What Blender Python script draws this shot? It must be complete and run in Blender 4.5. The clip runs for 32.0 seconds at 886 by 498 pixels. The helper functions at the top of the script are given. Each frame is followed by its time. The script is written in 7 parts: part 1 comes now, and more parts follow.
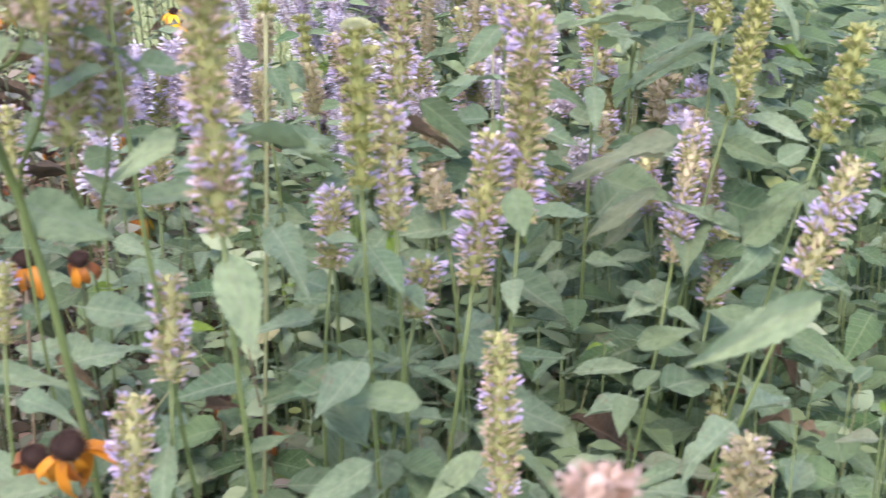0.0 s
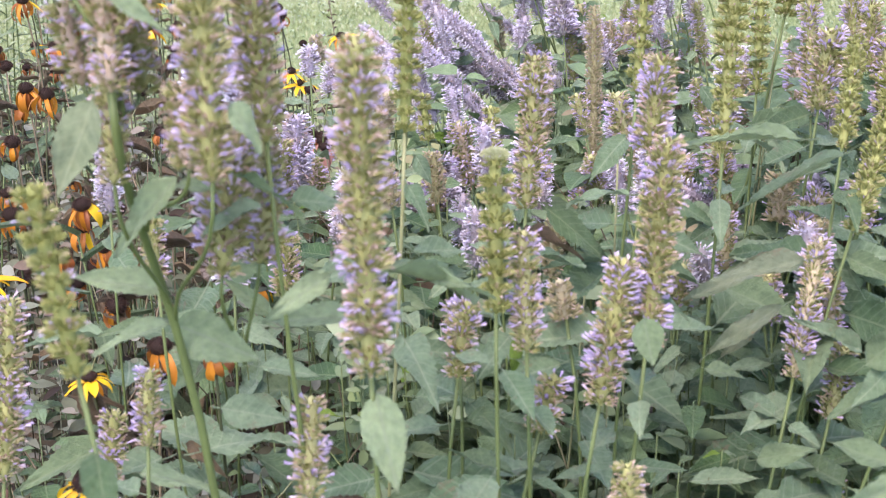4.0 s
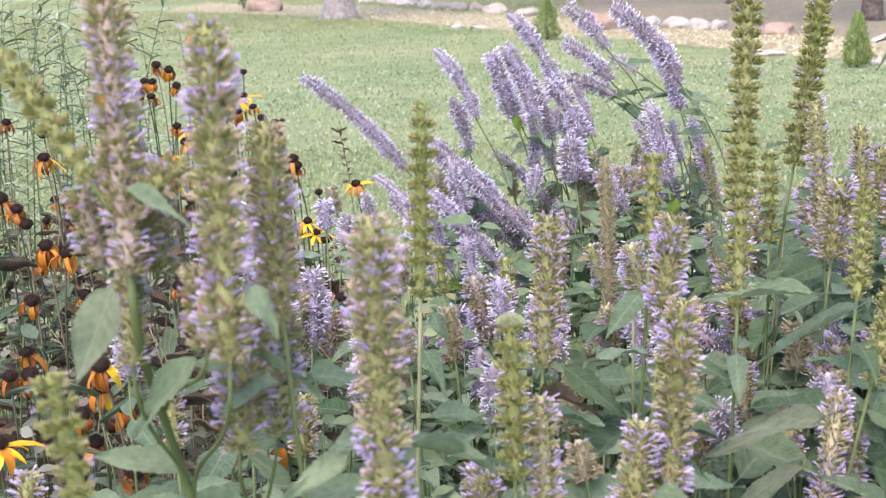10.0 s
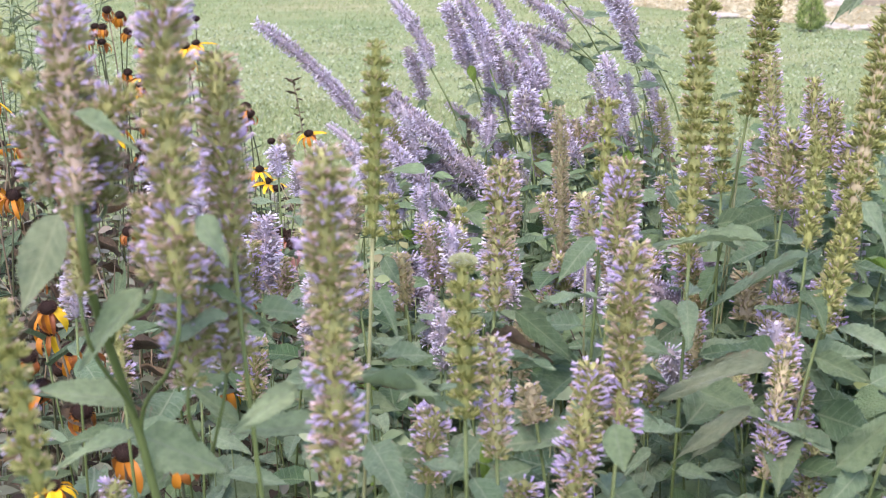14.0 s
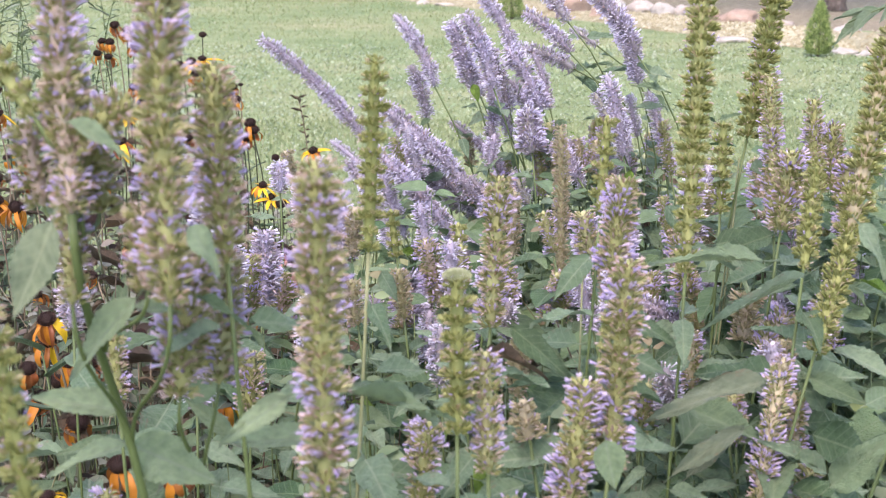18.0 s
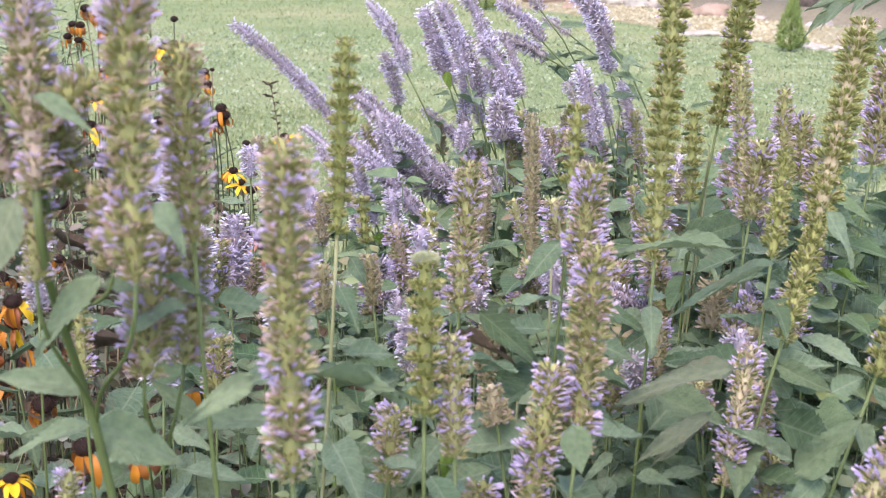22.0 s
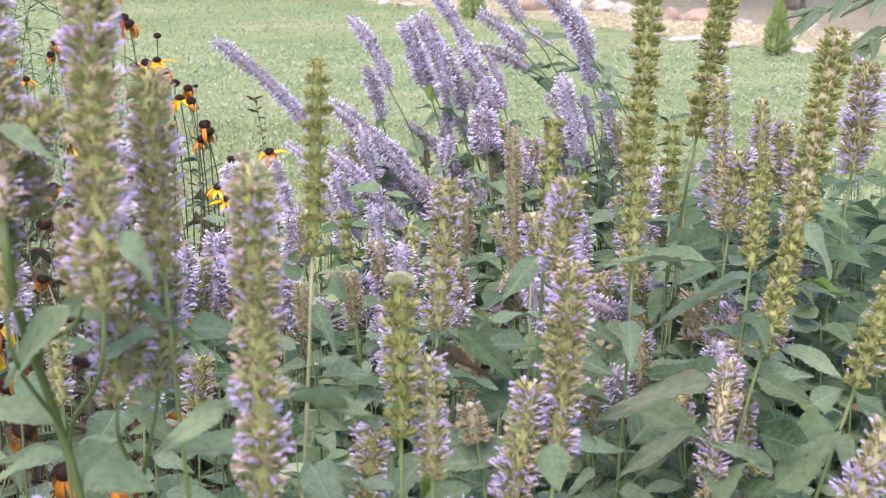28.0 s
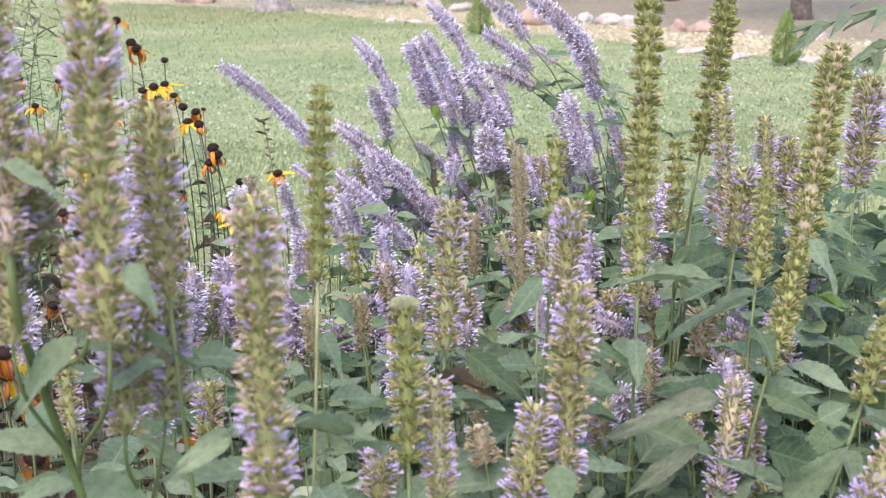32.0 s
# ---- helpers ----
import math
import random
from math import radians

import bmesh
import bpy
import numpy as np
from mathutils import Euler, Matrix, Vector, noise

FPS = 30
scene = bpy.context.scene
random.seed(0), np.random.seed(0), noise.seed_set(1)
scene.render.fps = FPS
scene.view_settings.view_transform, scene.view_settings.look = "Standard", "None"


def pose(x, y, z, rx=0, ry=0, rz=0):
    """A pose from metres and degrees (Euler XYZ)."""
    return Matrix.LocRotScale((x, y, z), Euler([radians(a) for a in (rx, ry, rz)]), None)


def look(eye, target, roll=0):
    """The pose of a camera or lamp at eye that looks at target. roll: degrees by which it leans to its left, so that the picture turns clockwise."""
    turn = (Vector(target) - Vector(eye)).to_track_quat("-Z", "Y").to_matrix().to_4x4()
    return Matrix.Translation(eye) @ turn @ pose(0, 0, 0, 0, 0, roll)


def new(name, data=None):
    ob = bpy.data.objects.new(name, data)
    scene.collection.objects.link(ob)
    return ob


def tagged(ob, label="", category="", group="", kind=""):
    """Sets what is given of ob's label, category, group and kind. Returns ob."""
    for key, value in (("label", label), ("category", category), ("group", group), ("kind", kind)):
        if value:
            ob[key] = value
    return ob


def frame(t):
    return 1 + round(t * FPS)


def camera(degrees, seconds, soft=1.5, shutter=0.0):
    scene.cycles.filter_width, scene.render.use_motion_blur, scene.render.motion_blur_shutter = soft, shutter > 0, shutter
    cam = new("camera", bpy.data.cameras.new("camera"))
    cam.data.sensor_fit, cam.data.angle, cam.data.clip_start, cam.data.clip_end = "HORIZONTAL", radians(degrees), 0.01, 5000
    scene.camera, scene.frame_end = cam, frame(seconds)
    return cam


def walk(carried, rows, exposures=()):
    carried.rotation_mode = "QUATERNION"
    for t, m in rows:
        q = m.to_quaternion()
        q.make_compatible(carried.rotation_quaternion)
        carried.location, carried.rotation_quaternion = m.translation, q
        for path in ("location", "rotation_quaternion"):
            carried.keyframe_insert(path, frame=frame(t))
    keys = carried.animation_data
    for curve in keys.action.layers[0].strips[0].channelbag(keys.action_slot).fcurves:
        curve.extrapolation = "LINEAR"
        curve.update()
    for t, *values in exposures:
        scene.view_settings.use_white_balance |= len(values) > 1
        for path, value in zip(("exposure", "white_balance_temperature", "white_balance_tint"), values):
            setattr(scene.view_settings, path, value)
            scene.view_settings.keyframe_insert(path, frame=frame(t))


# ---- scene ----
cam = camera(36.18, 32.0, soft=1.0, shutter=0.5)
PATH = [
    (0.0, look((0.0063, 0.0047, 1.2296), (0.0562, 0.9485, 0.9029), -1.289)),
    (0.5, look((-0.0093, -0.0205, 1.2323), (0.0038, 0.9262, 0.9106), -1.241)),
    (1.0, look((-0.0067, -0.0287, 1.2330), (-0.0086, 0.9186, 0.9124), -1.025)),
    (1.5, look((-0.0067, -0.0163, 1.2373), (-0.0308, 0.9140, 0.8711), -0.836)),
    (2.0, look((-0.0212, -0.0129, 1.2518), (-0.0329, 0.9136, 0.8757), -0.005)),
    (2.5, look((-0.0258, -0.0048, 1.2690), (-0.0322, 0.9274, 0.9073), -0.177)),
    (3.0, look((-0.0212, -0.0001, 1.2849), (-0.0290, 0.9411, 0.9471), -0.264)),
    (3.5, look((-0.0198, -0.0020, 1.2917), (-0.0329, 0.9483, 0.9805), -0.336)),
    (4.0, look((-0.0182, 0.0010, 1.2924), (-0.0347, 0.9526, 0.9855), -0.729)),
    (4.5, look((-0.0166, -0.0016, 1.2973), (-0.0373, 0.9526, 0.9986), -1.032)),
    (6.5, look((-0.0226, -0.0035, 1.2922), (-0.0487, 0.9583, 1.0198), -1.183)),
    (7.0, look((-0.0241, -0.0046, 1.2980), (-0.0533, 0.9597, 1.0349), -1.144)),
    (7.5, look((-0.0221, -0.0043, 1.3033), (-0.0531, 0.9629, 1.0513), -1.225)),
    (8.0, look((-0.0218, -0.0066, 1.3128), (-0.0576, 0.9634, 1.0721), -1.449)),
    (8.5, look((-0.0266, -0.0041, 1.3102), (-0.0601, 0.9675, 1.0757), -1.741)),
    (9.0, look((-0.0234, -0.0023, 1.3139), (-0.0559, 0.9719, 1.0907), -2.033)),
    (9.5, look((-0.0215, -0.0017, 1.3137), (-0.0493, 0.9740, 1.0962), -2.097)),
    (10.0, look((-0.0167, 0.0019, 1.3139), (-0.0442, 0.9788, 1.1020), -2.134)),
    (10.5, look((-0.0121, 0.0025, 1.3121), (-0.0390, 0.9796, 1.1007), -2.232)),
    (11.0, look((-0.0140, 0.0037, 1.3089), (-0.0339, 0.9815, 1.1002), -1.975)),
    (11.5, look((-0.0164, 0.0044, 1.3088), (-0.0332, 0.9825, 1.1010), -1.679)),
    (12.0, look((-0.0219, 0.0040, 1.2997), (-0.0270, 0.9762, 1.0656), -1.415)),
    (12.5, look((-0.0193, 0.0050, 1.3003), (-0.0246, 0.9761, 1.0616), -1.227)),
    (13.0, look((-0.0141, 0.0089, 1.2999), (-0.0163, 0.9787, 1.0560), -1.111)),
    (13.5, look((-0.0148, 0.0088, 1.2974), (-0.0150, 0.9785, 1.0532), -1.080)),
    (14.0, look((-0.0176, 0.0045, 1.3009), (-0.0105, 0.9745, 1.0583), -0.807)),
    (14.5, look((-0.0145, 0.0029, 1.3002), (-0.0073, 0.9734, 1.0591), -0.881)),
    (16.5, look((-0.0148, -0.0012, 1.3002), (-0.0088, 0.9715, 1.0683), -0.469)),
    (17.0, look((-0.0128, 0.0010, 1.2987), (-0.0093, 0.9743, 1.0695), -0.423)),
    (17.5, look((-0.0096, 0.0037, 1.2978), (-0.0067, 0.9770, 1.0685), -0.347)),
    (18.0, look((-0.0105, 0.0016, 1.2982), (-0.0078, 0.9752, 1.0700), -0.091)),
    (18.5, look((-0.0026, 0.0015, 1.2990), (-0.0026, 0.9762, 1.0754), -0.085)),
    (19.0, look((0.0000, 0.0000, 1.3000), (0.0000, 0.9751, 1.0785), 0.000)),
    (19.5, look((0.0005, 0.0008, 1.2993), (0.0017, 0.9763, 1.0793), 0.043)),
    (20.0, look((0.0039, -0.0009, 1.2999), (0.0154, 0.9743, 1.0789), 0.248)),
    (20.5, look((0.0038, -0.0005, 1.2983), (0.0136, 0.9748, 1.0777), 0.294)),
    (21.0, look((0.0039, 0.0003, 1.2918), (0.0163, 0.9752, 1.0694), 0.210)),
    (21.5, look((-0.0011, 0.0014, 1.2929), (0.0174, 0.9739, 1.0608), 0.535)),
    (22.0, look((-0.0088, 0.0030, 1.2931), (0.0149, 0.9747, 1.0583), 0.782)),
    (22.5, look((-0.0077, 0.0065, 1.2913), (0.0164, 0.9780, 1.0558), 0.879)),
    (23.0, look((-0.0042, 0.0088, 1.2965), (0.0225, 0.9798, 1.0591), 0.962)),
    (23.5, look((-0.0112, 0.0063, 1.2957), (0.0126, 0.9769, 1.0560), 0.848)),
    (24.0, look((-0.0079, 0.0069, 1.2958), (0.0111, 0.9764, 1.0517), 0.622)),
    (24.5, look((-0.0026, 0.0076, 1.2956), (0.0121, 0.9777, 1.0536), 0.305)),
    (25.0, look((0.0023, 0.0057, 1.2967), (0.0133, 0.9763, 1.0562), -0.020)),
    (25.5, look((-0.0024, 0.0004, 1.2968), (0.0096, 0.9725, 1.0626), 0.006)),
    (27.5, look((0.0066, 0.0058, 1.3001), (0.0241, 0.9786, 1.0691), -0.401)),
    (28.0, look((0.0025, 0.0058, 1.2995), (0.0317, 0.9788, 1.0710), -0.135)),
    (28.5, look((0.0009, 0.0046, 1.3008), (0.0293, 0.9773, 1.0705), -0.057)),
    (29.0, look((0.0021, 0.0075, 1.2991), (0.0294, 0.9805, 1.0696), -0.209)),
    (29.5, look((0.0041, 0.0092, 1.3010), (0.0308, 0.9827, 1.0736), -0.372)),
    (30.0, look((-0.0012, 0.0036, 1.3083), (0.0199, 0.9788, 1.0878), -0.442)),
    (30.5, look((0.0032, 0.0010, 1.3046), (0.0227, 0.9766, 1.0858), -0.862)),
    (31.0, look((0.0089, 0.0027, 1.3039), (0.0279, 0.9784, 1.0856), -1.160)),
    (31.5, look((0.0088, 0.0038, 1.3046), (0.0291, 0.9795, 1.0865), -1.208)),
    (32.0, look((0.0074, 0.0019, 1.3053), (0.0281, 0.9779, 1.0883), -1.287)),
]
cam.data.dof.use_dof, cam.data.dof.focus_distance, cam.data.dof.aperture_fstop = True, 1.75, 19.0
walk(cam, PATH, [(0.0, 2.23, 6750, 28), (1.2, 2.23, 6750, 28), (2.0, 2.39, 6750, 28), (2.8, 2.23, 6730, 28), (4.0, 2.14, 6650, 29), (6.0, 2.03, 6650, 29), (7.2, 1.99, 6650, 29), (8.5, 1.93, 6650, 29), (32.0, 1.92, 6650, 29)])

# ---- light: bright overcast sky, soft sun from high behind the camera ----
world = bpy.data.worlds.new("overcast_sky")
scene.world = world
world.use_nodes = True
wn = world.node_tree
sky = wn.nodes.new("ShaderNodeTexSky")
sky.sky_type = "NISHITA"
sky.sun_disc = False
sky.sun_elevation = radians(58)
sky.sun_rotation = radians(200)
sky.dust_density = 1.0
sky.ozone_density = 1.0
wn.nodes["Background"].inputs["Strength"].default_value = 0.15
wn.links.new(sky.outputs[0], wn.nodes["Background"].inputs["Color"])
sun_data = bpy.data.lights.new("sun", "SUN")
sun_data.energy, sun_data.angle, sun_data.color = 1.5, radians(40), (1.0, 0.93, 0.82)
sun = new("sun", sun_data)
sun.rotation_euler = (radians(32), 0, radians(-20))


# ---- materials ----
def material(name, rough=0.6, spec=0.3):
    m = bpy.data.materials.new(name)
    m.use_nodes = True
    b = m.node_tree.nodes["Principled BSDF"]
    b.inputs["Roughness"].default_value = rough
    b.inputs["Specular IOR Level"].default_value = spec
    return m, m.node_tree, b


def ramp(nt, fac, stops):
    r = nt.nodes.new("ShaderNodeValToRGB")
    els = r.color_ramp.elements
    while len(els) < len(stops):
        els.new(0.5)
    for e, (p, c) in zip(els, stops):
        e.position, e.color = p, (*c, 1)
    nt.links.new(fac, r.inputs[0])
    return r.outputs[0]


def noise_tex(nt, scale, detail=4.0, coord="Object", rough=0.6):
    tc = nt.nodes.new("ShaderNodeTexCoord")
    n = nt.nodes.new("ShaderNodeTexNoise")
    n.inputs["Scale"].default_value, n.inputs["Detail"].default_value = scale, detail
    n.inputs["Roughness"].default_value = rough
    nt.links.new(tc.outputs[coord], n.inputs["Vector"])
    return n.outputs["Fac"]


def mix(nt, fac, a, b, mode="MIX"):
    n = nt.nodes.new("ShaderNodeMix")
    n.data_type, n.blend_type = "RGBA", mode
    for value, socket in ((fac, n.inputs[0]), (a, n.inputs[6]), (b, n.inputs[7])):
        if isinstance(value, (int, float)):
            socket.default_value = value
        elif isinstance(value, tuple):
            socket.default_value = (*value, 1)
        else:
            nt.links.new(value, socket)
    return n.outputs[2]


def bump(nt, b, height, strength, distance):
    n = nt.nodes.new("ShaderNodeBump")
    n.inputs["Strength"].default_value, n.inputs["Distance"].default_value = strength, distance
    nt.links.new(height, n.inputs["Height"])
    nt.links.new(n.outputs[0], b.inputs["Normal"])


def island(nt):
    return nt.nodes.new("ShaderNodeNewGeometry").outputs["Random Per Island"]


def object_random(nt):
    return nt.nodes.new("ShaderNodeObjectInfo").outputs["Random"]


def island_material(name, stops, rough=0.6, grain=220.0, grain_amount=0.35, through_light=0.0, spec=0.25):
    """Small pieces in one mesh, each with its own tone, and fine grain."""
    m, nt, b = material(name, rough, spec)
    tone = ramp(nt, island(nt), stops)
    g = noise_tex(nt, grain, 3)
    col = mix(nt, grain_amount, tone, ramp(nt, g, [(0.3, (0.35, 0.35, 0.35)), (0.7, (1, 1, 1))]), "MULTIPLY")
    nt.links.new(col, b.inputs["Base Color"])
    if through_light:
        add_translucent(nt, b, col, through_light)
    return m


def add_translucent(nt, b, col, amount):
    t = nt.nodes.new("ShaderNodeBsdfTranslucent")
    s = nt.nodes.new("ShaderNodeMixShader")
    s.inputs[0].default_value = amount
    nt.links.new(col, t.inputs["Color"])
    nt.links.new(b.outputs[0], s.inputs[1])
    nt.links.new(t.outputs[0], s.inputs[2])
    nt.links.new(s.outputs[0], nt.nodes["Material Output"].inputs["Surface"])


def leaf_material(name, low, high, vein, blotch=None, blotch_at=0.62, each=None):
    """Matt hairy leaf: mid rib and side veins along the leaf's own uv, blotches of wear."""
    m, nt, b = material(name, 0.48, 0.36)
    tone = ramp(nt, (each or object_random)(nt), [(0.0, low), (1.0, high)])
    mott = noise_tex(nt, 60.0 if each else 9.0, 5)
    col = mix(nt, 0.55, tone, ramp(nt, mott, [(0.3, (0.4, 0.46, 0.42)), (0.66, (1.15, 1.12, 1.08))]), "MULTIPLY")
    uv = nt.nodes.new("ShaderNodeUVMap")
    sep = nt.nodes.new("ShaderNodeSeparateXYZ")
    nt.links.new(uv.outputs[0], sep.inputs[0])

    def mth(op, x, y=0.0):
        n = nt.nodes.new("ShaderNodeMath")
        n.operation = op
        for k, q in ((0, x), (1, y)):
            if isinstance(q, (int, float)):
                n.inputs[k].default_value = q
            else:
                nt.links.new(q, n.inputs[k])
        return n.outputs[0]

    across = mth("ABSOLUTE", mth("SUBTRACT", sep.outputs[1], 0.5))
    side = mth("FRACT", mth("MULTIPLY", mth("SUBTRACT", sep.outputs[0], mth("MULTIPLY", across, 0.55)), 8.0))
    side = mth("LESS_THAN", mth("ABSOLUTE", mth("SUBTRACT", side, 0.5)), 0.07)
    rib = mth("LESS_THAN", across, 0.018)
    line = mth("MAXIMUM", mth("MULTIPLY", side, 0.55), rib)
    col = mix(nt, mth("MULTIPLY", line, 0.55), col, vein)
    if blotch:
        wear = noise_tex(nt, 30.0 if each else 2.6, 6, rough=0.7)
        wear = ramp(nt, mth("ADD", wear, mth("MULTIPLY", across, 0.35)), [(blotch_at, (0, 0, 0)), (blotch_at + 0.08, (1, 1, 1))])
        col = mix(nt, wear, col, blotch)
    nt.links.new(col, b.inputs["Base Color"])
    add_translucent(nt, b, col, 0.22)
    fine = noise_tex(nt, 400.0 if each else 45.0, 3)
    bump(nt, b, mth("SUBTRACT", fine, line), 0.6, 0.03)
    return m


LEAF = leaf_material("hyssop_leaf", (0.128, 0.212, 0.115), (0.25, 0.345, 0.212), (0.31, 0.375, 0.252), (0.22, 0.185, 0.115), 0.69)
# darker copy of hyssop_leaf, with shade put into the colour
LEAF_SHADED = leaf_material("hyssop_leaf_shade", (0.087, 0.154, 0.073), (0.185, 0.258, 0.142), (0.20, 0.26, 0.15), (0.11, 0.10, 0.06), 0.82)
# lighter copy, mainly for near leaves: extra light put into the colour
LEAF_LIT = leaf_material("hyssop_leaf_lit", (0.20, 0.29, 0.155), (0.285, 0.38, 0.22), (0.24, 0.30, 0.21), (0.24, 0.22, 0.14), 0.80)
LEAF_PALE = leaf_material("hyssop_leaf_pale", (0.23, 0.29, 0.17), (0.28, 0.34, 0.21), (0.33, 0.38, 0.24), (0.24, 0.20, 0.12), 0.74)
LEAF_BROWN = leaf_material("hyssop_leaf_withered", (0.17, 0.215, 0.13), (0.22, 0.26, 0.165), (0.24, 0.28, 0.18), (0.25, 0.18, 0.11), 0.68)
LEAF_BRIGHT = leaf_material("young_leaf", (0.13, 0.24, 0.03), (0.19, 0.31, 0.05), (0.24, 0.36, 0.09))
DRY_LEAF = leaf_material("dry_leaf", (0.06, 0.042, 0.026), (0.22, 0.16, 0.095), (0.16, 0.12, 0.08), (0.04, 0.03, 0.02), 0.7)
STEM = island_material("green_stem", [(0, (0.055, 0.088, 0.028)), (1, (0.12, 0.16, 0.055))], 0.55, 90, 0.3)
STEM_DARK = island_material("dark_stem", [(0, (0.03, 0.042, 0.018)), (1, (0.075, 0.085, 0.04))], 0.6, 90, 0.3)
STEM_PALE = island_material("pale_stem", [(0, (0.17, 0.19, 0.085)), (1, (0.23, 0.24, 0.12))], 0.6, 90, 0.3)
STEM_DRY = island_material("dry_stem", [(0, (0.12, 0.09, 0.055)), (1, (0.24, 0.19, 0.12))], 0.7, 90, 0.4)
CALYX = island_material("calyx", [(0, (0.225, 0.235, 0.085)), (0.42, (0.345, 0.355, 0.14)), (0.72, (0.43, 0.42, 0.21)), (1, (0.53, 0.40, 0.34))], 0.75, 300, 0.2, 0.18)
CALYX_GREEN = island_material("calyx_green", [(0, (0.21, 0.235, 0.072)), (0.5, (0.32, 0.34, 0.12)), (0.84, (0.405, 0.41, 0.175)), (1, (0.49, 0.41, 0.26))], 0.75, 300, 0.2, 0.2)
CALYX_LILAC = island_material("calyx_lilac", [(0, (0.25, 0.22, 0.21)), (0.4, (0.41, 0.36, 0.41)), (0.8, (0.56, 0.50, 0.58)), (1, (0.44, 0.42, 0.32))], 0.65, 300, 0.25, 0.25)
FLORET = island_material("floret", [(0, (0.41, 0.335, 0.55)), (0.35, (0.53, 0.45, 0.655)), (0.75, (0.64, 0.56, 0.72)), (1, (0.76, 0.62, 0.72))], 0.6, 300, 0.12, 0.32)
FLORET_PALE = island_material("pale_floret", [(0, (0.54, 0.49, 0.65)), (0.35, (0.69, 0.64, 0.77)), (0.7, (0.83, 0.79, 0.86)), (1, (0.93, 0.91, 0.93))], 0.6, 300, 0.12, 0.35)
FADED = island_material("faded_floret", [(0, (0.46, 0.31, 0.24)), (0.5, (0.58, 0.43, 0.37)), (1, (0.68, 0.54, 0.51))], 0.7, 300, 0.25, 0.2)
WITHERED = island_material("withered_head", [(0, (0.28, 0.18, 0.12)), (0.5, (0.40, 0.28, 0.21)), (1, (0.54, 0.41, 0.34))], 0.75, 300, 0.2, 0.2)
HUSK = island_material("faded_husk", [(0, (0.33, 0.31, 0.155)), (0.5, (0.42, 0.38, 0.22)), (1, (0.49, 0.42, 0.30))], 0.75, 300, 0.2, 0.3)
CONE = island_material("seed_cone", [(0, (0.022, 0.012, 0.009)), (0.7, (0.05, 0.026, 0.018)), (1, (0.10, 0.055, 0.035))], 0.75, 400, 0.4)
def petal_material(name, low, high, worn):
    m, nt, b = material(name, 0.5, 0.3)
    tone = ramp(nt, object_random(nt), [(0.0, low), (0.6, high), (1.0, worn)])
    streak = noise_tex(nt, 260.0, 3)
    col = mix(nt, 0.35, tone, ramp(nt, streak, [(0.3, (0.55, 0.45, 0.4)), (0.65, (1, 1, 1))]), "MULTIPLY")
    nt.links.new(col, b.inputs["Base Color"])
    add_translucent(nt, b, col, 0.3)
    return m


PETAL_YELLOW = petal_material("petal_yellow", (0.80, 0.48, 0.012), (0.86, 0.56, 0.02), (0.72, 0.36, 0.02))
PETAL_ORANGE = petal_material("petal_orange", (0.46, 0.17, 0.018), (0.62, 0.25, 0.02), (0.20, 0.06, 0.02))
PETAL_PINK = petal_material("petal_pink", (0.62, 0.27, 0.26), (0.72, 0.38, 0.36), (0.45, 0.22, 0.16))
PETAL_BROWN = petal_material("petal_withered", (0.30, 0.09, 0.025), (0.42, 0.16, 0.04), (0.16, 0.055, 0.025))


# ---- mesh tools ----
def solid(name, verts, faces, mat, smooth=True, uv=None):
    me = bpy.data.meshes.new(name)
    me.from_pydata([tuple(v) for v in verts] if not isinstance(verts, np.ndarray) else verts.tolist(), [], faces)
    if smooth:
        me.polygons.foreach_set("use_smooth", [True] * len(me.polygons))
    if uv is not None:
        layer = me.uv_layers.new(name="UVMap")
        idx = np.empty(len(me.loops), dtype=np.int32)
        me.loops.foreach_get("vertex_index", idx)
        layer.data.foreach_set("uv", np.asarray(uv)[idx].ravel())
    me.materials.append(mat)
    me.update()
    return me


def part(name, me, parent, label="", m=None):
    ob = new(name, me)
    ob.parent = parent
    if m is not None:
        ob.matrix_basis = m
    return tagged(ob, label) if label else ob


def thing(name, at, label, category, group="", kind=""):
    ob = new(name)
    ob.empty_display_size = 0.02
    ob.location = at
    return tagged(ob, label, category, group, kind)


def many(template, mats):
    """Copies of a (verts, faces) template by an array of 4x4 matrices, joined."""
    tv, tf = template
    tv = np.asarray(tv, dtype=float)
    mats = np.asarray(mats)
    out = np.einsum("nij,vj->nvi", mats[:, :3, :3], tv) + mats[:, None, :3, 3]
    n, k = len(mats), len(tv)
    faces = [tuple(i + c * k for i in f) for c in range(n) for f in tf]
    return out.reshape(-1, 3), faces


def frames_along(origins, along, scale, spin, rng):
    """4x4 matrices whose z axis runs along the given directions."""
    z = along / np.linalg.norm(along, axis=1, keepdims=True)
    a = np.where(np.abs(z[:, 2:3]) < 0.95, np.array([[0, 0, 1.0]]), np.array([[1.0, 0, 0]]))
    x = np.cross(a, z)
    x /= np.linalg.norm(x, axis=1, keepdims=True)
    y = np.cross(z, x)
    c, s = np.cos(spin)[:, None], np.sin(spin)[:, None]
    x, y = x * c + y * s, -x * s + y * c
    m = np.zeros((len(z), 4, 4))
    m[:, :3, 0], m[:, :3, 1], m[:, :3, 2], m[:, :3, 3] = x * scale[:, 0:1], y * scale[:, 0:1], z * scale[:, 1:2], origins
    m[:, 3, 3] = 1
    return m


